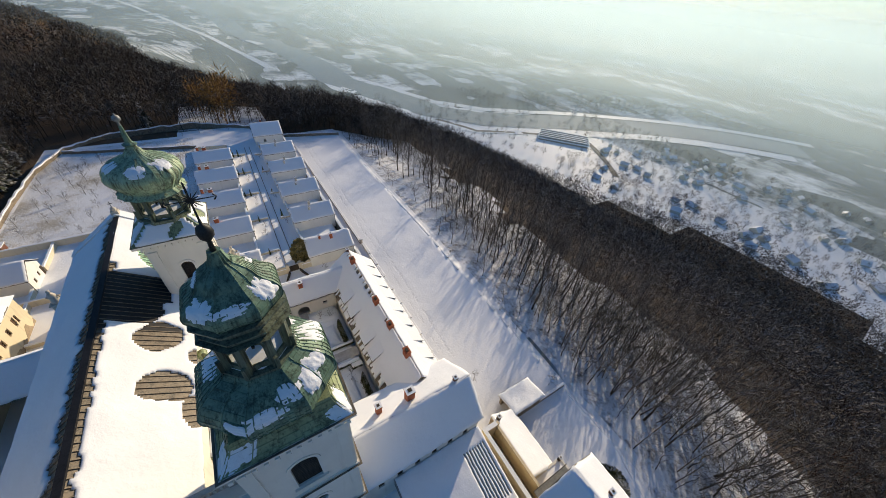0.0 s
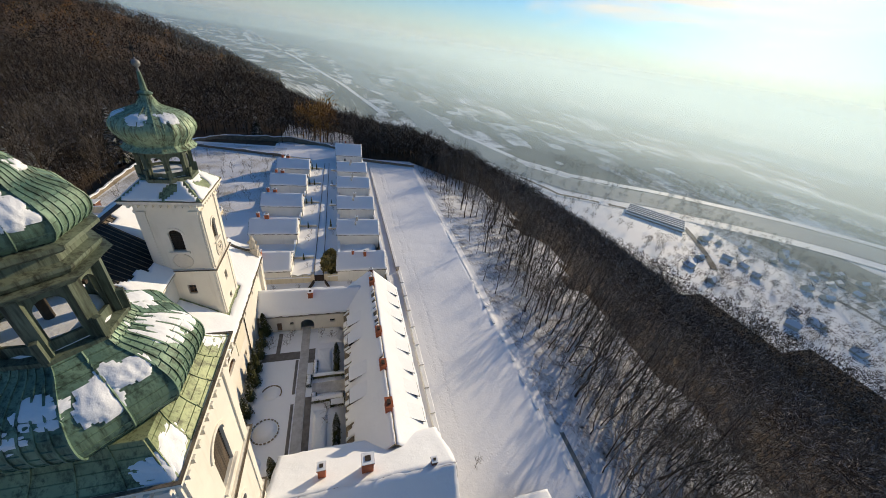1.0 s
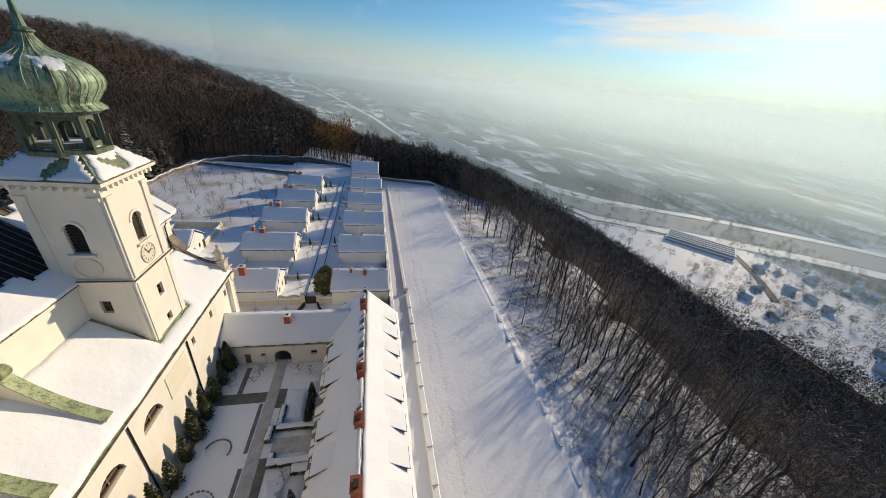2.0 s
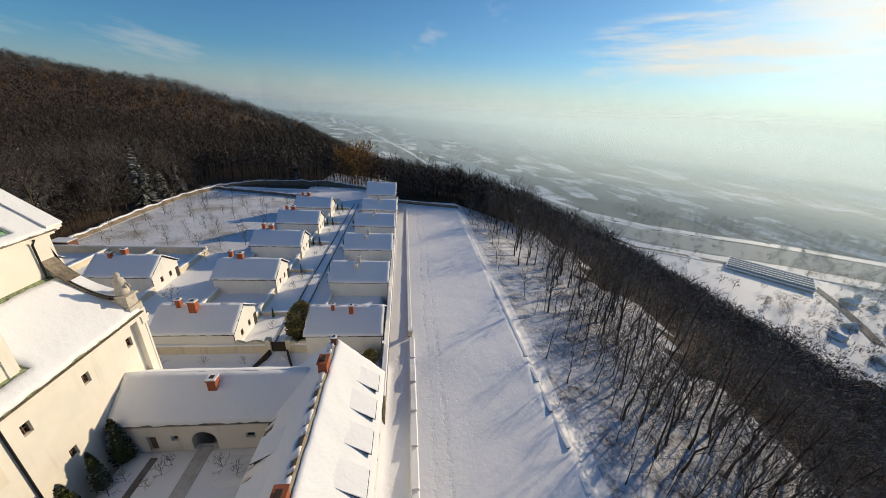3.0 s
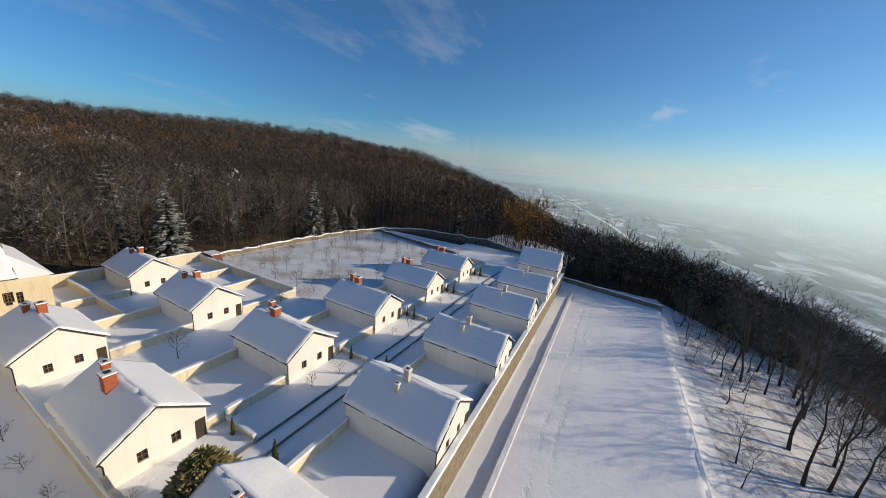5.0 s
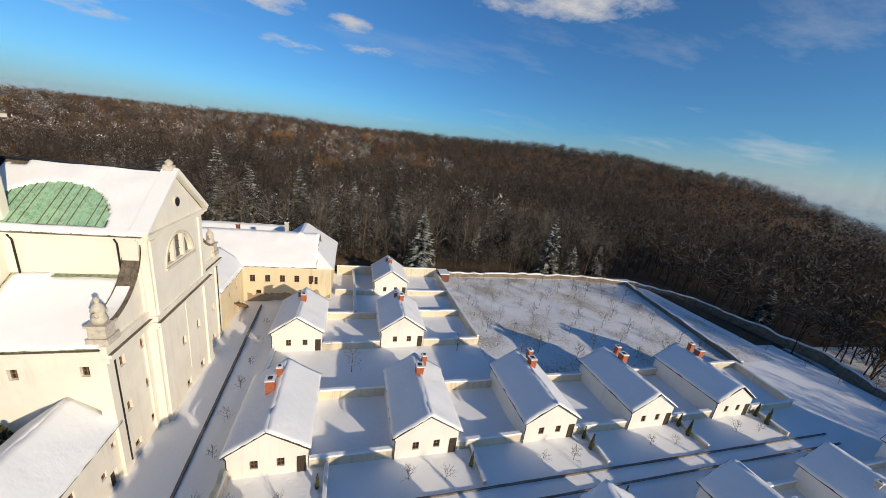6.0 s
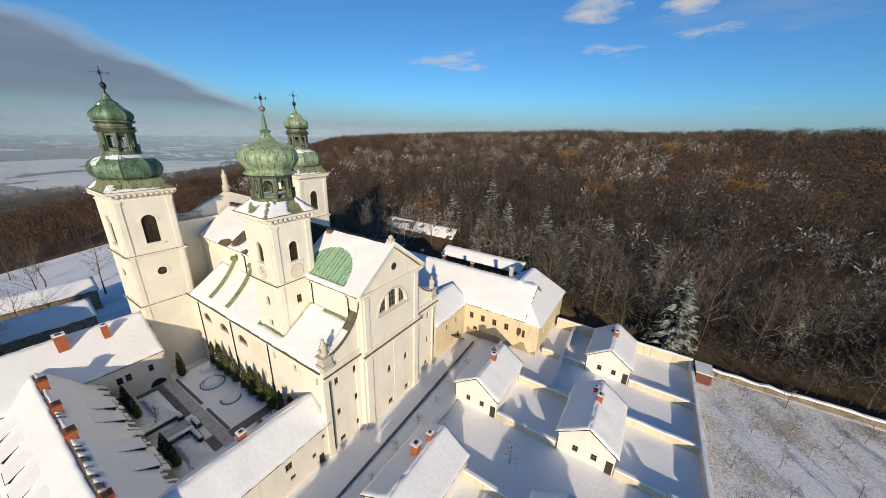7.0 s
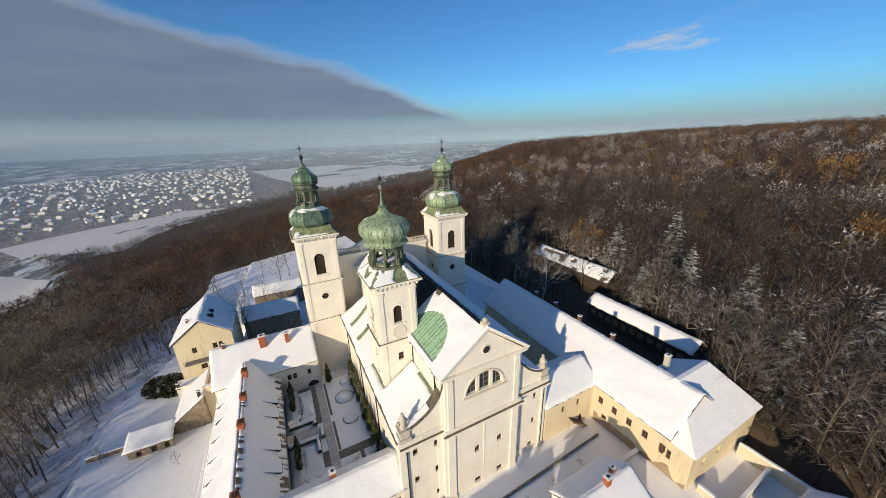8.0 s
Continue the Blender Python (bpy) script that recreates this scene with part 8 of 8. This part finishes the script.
bushes += [(4.2, 32.4), (3.9, 31.0), (-4.6, 46.2), (-2.0, 46.6), (-5.0, 45.0), (-2.4, 45.6), (-1.6, 47.4), (4.6, 46.2), (3.0, 46.8), (-1.2, 64.9), (42.2, 30.0), (42.0, 36.0), (41.4, 58.0)]
for i, (x, y) in enumerate(bushes):
    k = bush_kinds[i % 2]
    put_bush(k[0], k[1], pose(x, y, ground_z(x, y) - 0.03, 0, 0, 67 * i) @ Matrix.Scale(0.75 + 0.12 * (i % 4), 4))
put_shrub = tree_kind("evergreen_shrub", "large yellow-green shrub beside the hermit lane", "large shrubs", "shrub")
big = evergreen(3.6, 1.7, 1500, SHRUB, 0.5)
put_shrub(big[0], big[1], pose(4.4, 67.2, 1.9, 0, 0, 0) @ Matrix.Diagonal((1.3, 1.3, 1.7, 1)))
put_shrub(big[0], big[1], pose(14.6, 62.4, 1.4, 0, 0, 50) @ Matrix.Scale(0.6, 4))
dark_big = evergreen(4.2, 2.6, 2200, THUJA, 0.4)
put_dark = tree_kind("yew", "broad dark evergreen below the guest house", "large shrubs", "shrub")
put_dark(dark_big[0], dark_big[1], pose(30.6, -0.2, -5.5, 0, 0, 0) @ Matrix.Scale(1.1, 4))
put_dark(dark_big[0], dark_big[1], pose(33.8, -1.4, -5.5, 0, 0, 80) @ Matrix.Scale(1.0, 4))

# ---- valley ----
RIVER = [(84, 760), (75, 700), (62, 605), (50, 535), (42, 508), (33, 520), (25, 590), (17, 690), (4.4, 1250), (0, 2250), (-4, 2900), (-8, 3800), (-9, 4500)]


def polar(az, d):
    return Vector((d * math.sin(radians(az)), 40 + d * math.cos(radians(az)), 0))


def ribbon(name, line, width, z, mat, label, category, kind="structure"):
    vs, fs = [], []
    fine_line = []
    for (a0, d0), (a1, d1) in zip(line, line[1:]):
        for t in np.linspace(0, 1, 5)[:-1]:
            fine_line.append(polar(a0 + (a1 - a0) * t, d0 + (d1 - d0) * t))
    fine_line.append(polar(*line[-1]))
    for i, p in enumerate(fine_line):
        d = (fine_line[min(i + 1, len(fine_line) - 1)] - fine_line[max(i - 1, 0)]).normalized()
        n = Vector((-d.y, d.x, 0)) * width / 2 * (1 + 0.12 * noise.noise(p * 0.01))
        for q in (p - n, p + n):
            vs.append((*q.xy, max(z, ground_z(q.x, q.y) + 0.5)))
    for i in range(len(fine_line) - 1):
        fs.append((2 * i, 2 * i + 1, 2 * i + 3, 2 * i + 2))
    return tagged(obj(name, vs, fs, mat), label, category, kind=kind)


ribbon("river", RIVER, 70, -107.0, WATER, "broad pale winter river in the valley", "river")
ribbon("river_bank", [(a, d - 58) for a, d in RIVER[:9]], 26, -107.2, SNOW, "snowy embankment along the river", "bank")
ribbon("river_bank", [(a, d + 56) for a, d in RIVER[:9]], 18, -107.2, SNOW, "snowy embankment along the river", "bank")
ribbon("far_road", [(7.6, 784), (3, 1000), (-1.3, 1286), (-4, 1650), (-7, 2155), (-9.4, 2800), (-10.9, 4300)], 16, -106.6, SNOW, "straight snowy road far down the valley", "road")
ribbon("far_road", [(-10.9, 2600), (-11.6, 3400), (-11.0, 4400)], 28, -106.6, SNOW, "straight snowy road far down the valley", "road")
ribbon("valley_road", [(68, 395), (64, 450), (60, 505), (50, 470), (42, 445), (34, 480)], 7, -107.1, ASPHALT, "wet dark road on the river flats", "road")
greenhouse = thing("greenhouse", "long greenhouse block with grey glass roofs and snowy gutters", "greenhouse")
gm = Matrix.Translation((402, 302, -107.6)) @ Matrix.Rotation(radians(-50), 4, "Z")
part("wall", boxes((-34, 34, -19, 19, 0, 4.0), m=gm), LEAD, greenhouse)
for k in range(5):
    bm = bmesh.new()
    yc = -15.2 + 7.6 * k
    solid(bm, [gm @ Vector(q) for q in ((-34.3, yc - 2.9, 4.0), (-34.3, yc + 2.9, 4.0), (-34.3, yc, 6.6))], [gm @ Vector(q) for q in ((34.3, yc - 2.9, 4.0), (34.3, yc + 2.9, 4.0), (34.3, yc, 6.6))])
    part("roof_span", bm, LEAD, greenhouse)
    part("snowy_ridge", boxes((-34.3, 34.3, yc - 0.75, yc + 0.75, 6.1, 6.95), m=gm), ROOF_SNOW, greenhouse)
for k in range(6):
    part("gutter", boxes((-34.3, 34.3, -19.8 + 7.6 * k, -18.2 + 7.6 * k, 3.8, 4.9), m=gm), ROOF_SNOW, greenhouse)
for k in (-1, 1):
    part("end_beam", boxes((34.4 * k - 0.5, 34.4 * k + 0.5, -19.8, 19.8, 4.0, 6.8), m=gm), ROOF_SNOW, greenhouse)


def little_houses(name, pts, label, seed, size=1.0):
    """Far houses of a village: walls and snowy gable roofs, joined."""
    r = random.Random(seed)
    wv, wf, rv, rf = [], [], [], []
    for x, y in pts:
        z = ground_z(x, y) - 0.5
        m = pose(x, y, z, 0, 0, r.uniform(0, 180))
        a, b, h = r.uniform(4.5, 8) * size, r.uniform(3.6, 5.5) * size, r.uniform(3, 6) * size
        n = len(wv)
        wv += [m @ Vector(q) for q in ((-a, -b, 0), (a, -b, 0), (a, b, 0), (-a, b, 0), (-a, -b, h), (a, -b, h), (a, b, h), (-a, b, h), (-a, 0, h + b * 0.7), (a, 0, h + b * 0.7))]
        wf += [(n, n + 1, n + 5, n + 4), (n + 2, n + 3, n + 7, n + 6), (n + 1, n + 2, n + 6, n + 9, n + 5), (n + 3, n, n + 4, n + 8, n + 7)]
        k = len(rv)
        rv += [m @ Vector(q) for q in ((-a - 0.5, -b - 0.6, h - 0.3), (a + 0.5, -b - 0.6, h - 0.3), (a + 0.5, 0, h + b * 0.7 + 0.3), (-a - 0.5, 0, h + b * 0.7 + 0.3), (-a - 0.5, b + 0.6, h - 0.3), (a + 0.5, b + 0.6, h - 0.3))]
        rf += [(k, k + 1, k + 2, k + 3), (k + 3, k + 2, k + 5, k + 4)]
    o = obj(name, wv, wf, PANEL)
    tagged(o, label, "houses", kind="stuff")
    tagged(obj("snowy_roofs", rv, rf, ROOF_SNOW, o), kind="stuff")


def polar_pts(n, a0, a1, d0, d1, gap):
    def ok(x, y):
        d = math.hypot(x, y - 40)
        az = math.degrees(math.atan2(x, y - 40)) % 360
        return a0 < az < a1 and d0 < d < d1 and rng.random() < 0.35 + 0.65 * (noise.noise(Vector((x * 0.006, y * 0.006, 1))) > -0.05)
    e = d1
    return scatter(n, -e, e, -e, e, gap, ok, 60)


little_houses("village", polar_pts(900, 140, 177, 850, 2200, 17), "village of pale houses with snowy roofs beyond the fields", 3, 0.8)
little_houses("riverside_village", polar_pts(60, 64, 104, 350, 560, 15), "small houses with snowy roofs on the river flats", 4, 0.7)
little_houses("far_village", polar_pts(120, 0, 30, 1500, 3000, 28), "far village across the river", 6)
little_houses("far_settlement", polar_pts(60, 343, 358, 2600, 3600, 30), "settlement far down the valley", 8)
joined("village_trees", far_kinds, polar_pts(1800, 138, 186, 800, 2400, 11), TWIG, "bare trees and hedges among the village houses", "tree", (0.4, 0.8))
for pts_, zz in (([(150.4, 810), (151.5, 700), (159.4, 572), (174.9, 790), (168.1, 862), (156.1, 827)], 0.6), ([(177.5, 1850), (190, 1780), (205, 1250), (203, 880), (190.5, 705), (183, 1150)], 0.6), ([(140, 610), (149.3, 600), (152.2, 497), (149.7, 416), (140, 425)], 0.6)):
    vs = [polar(a, d) for a, d in pts_]
    c = sum(vs, Vector()) / len(vs)
    ring = [c] + vs
    fine_v, fine_f = [], []
    n = 14
    for i in range(len(vs)):
        a, b = vs[i], vs[(i + 1) % len(vs)]
        base_i = len(fine_v)
        for r_ in range(n + 1):
            for q_ in range(n + 1):
                p = c.lerp(a.lerp(b, q_ / n), r_ / n)
                fine_v.append((p.x, p.y, ground_z(p.x, p.y) + zz))
        for r_ in range(n):
            for q_ in range(n):
                k0 = base_i + r_ * (n + 1) + q_
                fine_f.append((k0, k0 + n + 1, k0 + n + 2, k0 + 1))
    tagged(obj("snow_field", fine_v, fine_f, FIELD_SNOW, None, "", True), "open snow-covered field beyond the wood", "field", kind="structure")

# ---- upright sheets that stand in for haze over the valley ----
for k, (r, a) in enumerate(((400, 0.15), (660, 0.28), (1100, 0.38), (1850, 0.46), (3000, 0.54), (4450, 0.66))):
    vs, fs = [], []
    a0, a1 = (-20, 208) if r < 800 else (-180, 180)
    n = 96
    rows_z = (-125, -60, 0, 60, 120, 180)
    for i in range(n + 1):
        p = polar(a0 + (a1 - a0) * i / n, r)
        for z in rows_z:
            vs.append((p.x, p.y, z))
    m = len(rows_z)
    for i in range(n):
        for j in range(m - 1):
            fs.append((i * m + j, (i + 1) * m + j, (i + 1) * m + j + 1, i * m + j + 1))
    tagged(obj("valley_haze", vs, fs, haze_sheet("haze", a, r), None, "", True), "upright sunlit sheet standing in for thin winter haze over the valley", "haze", kind="stuff")
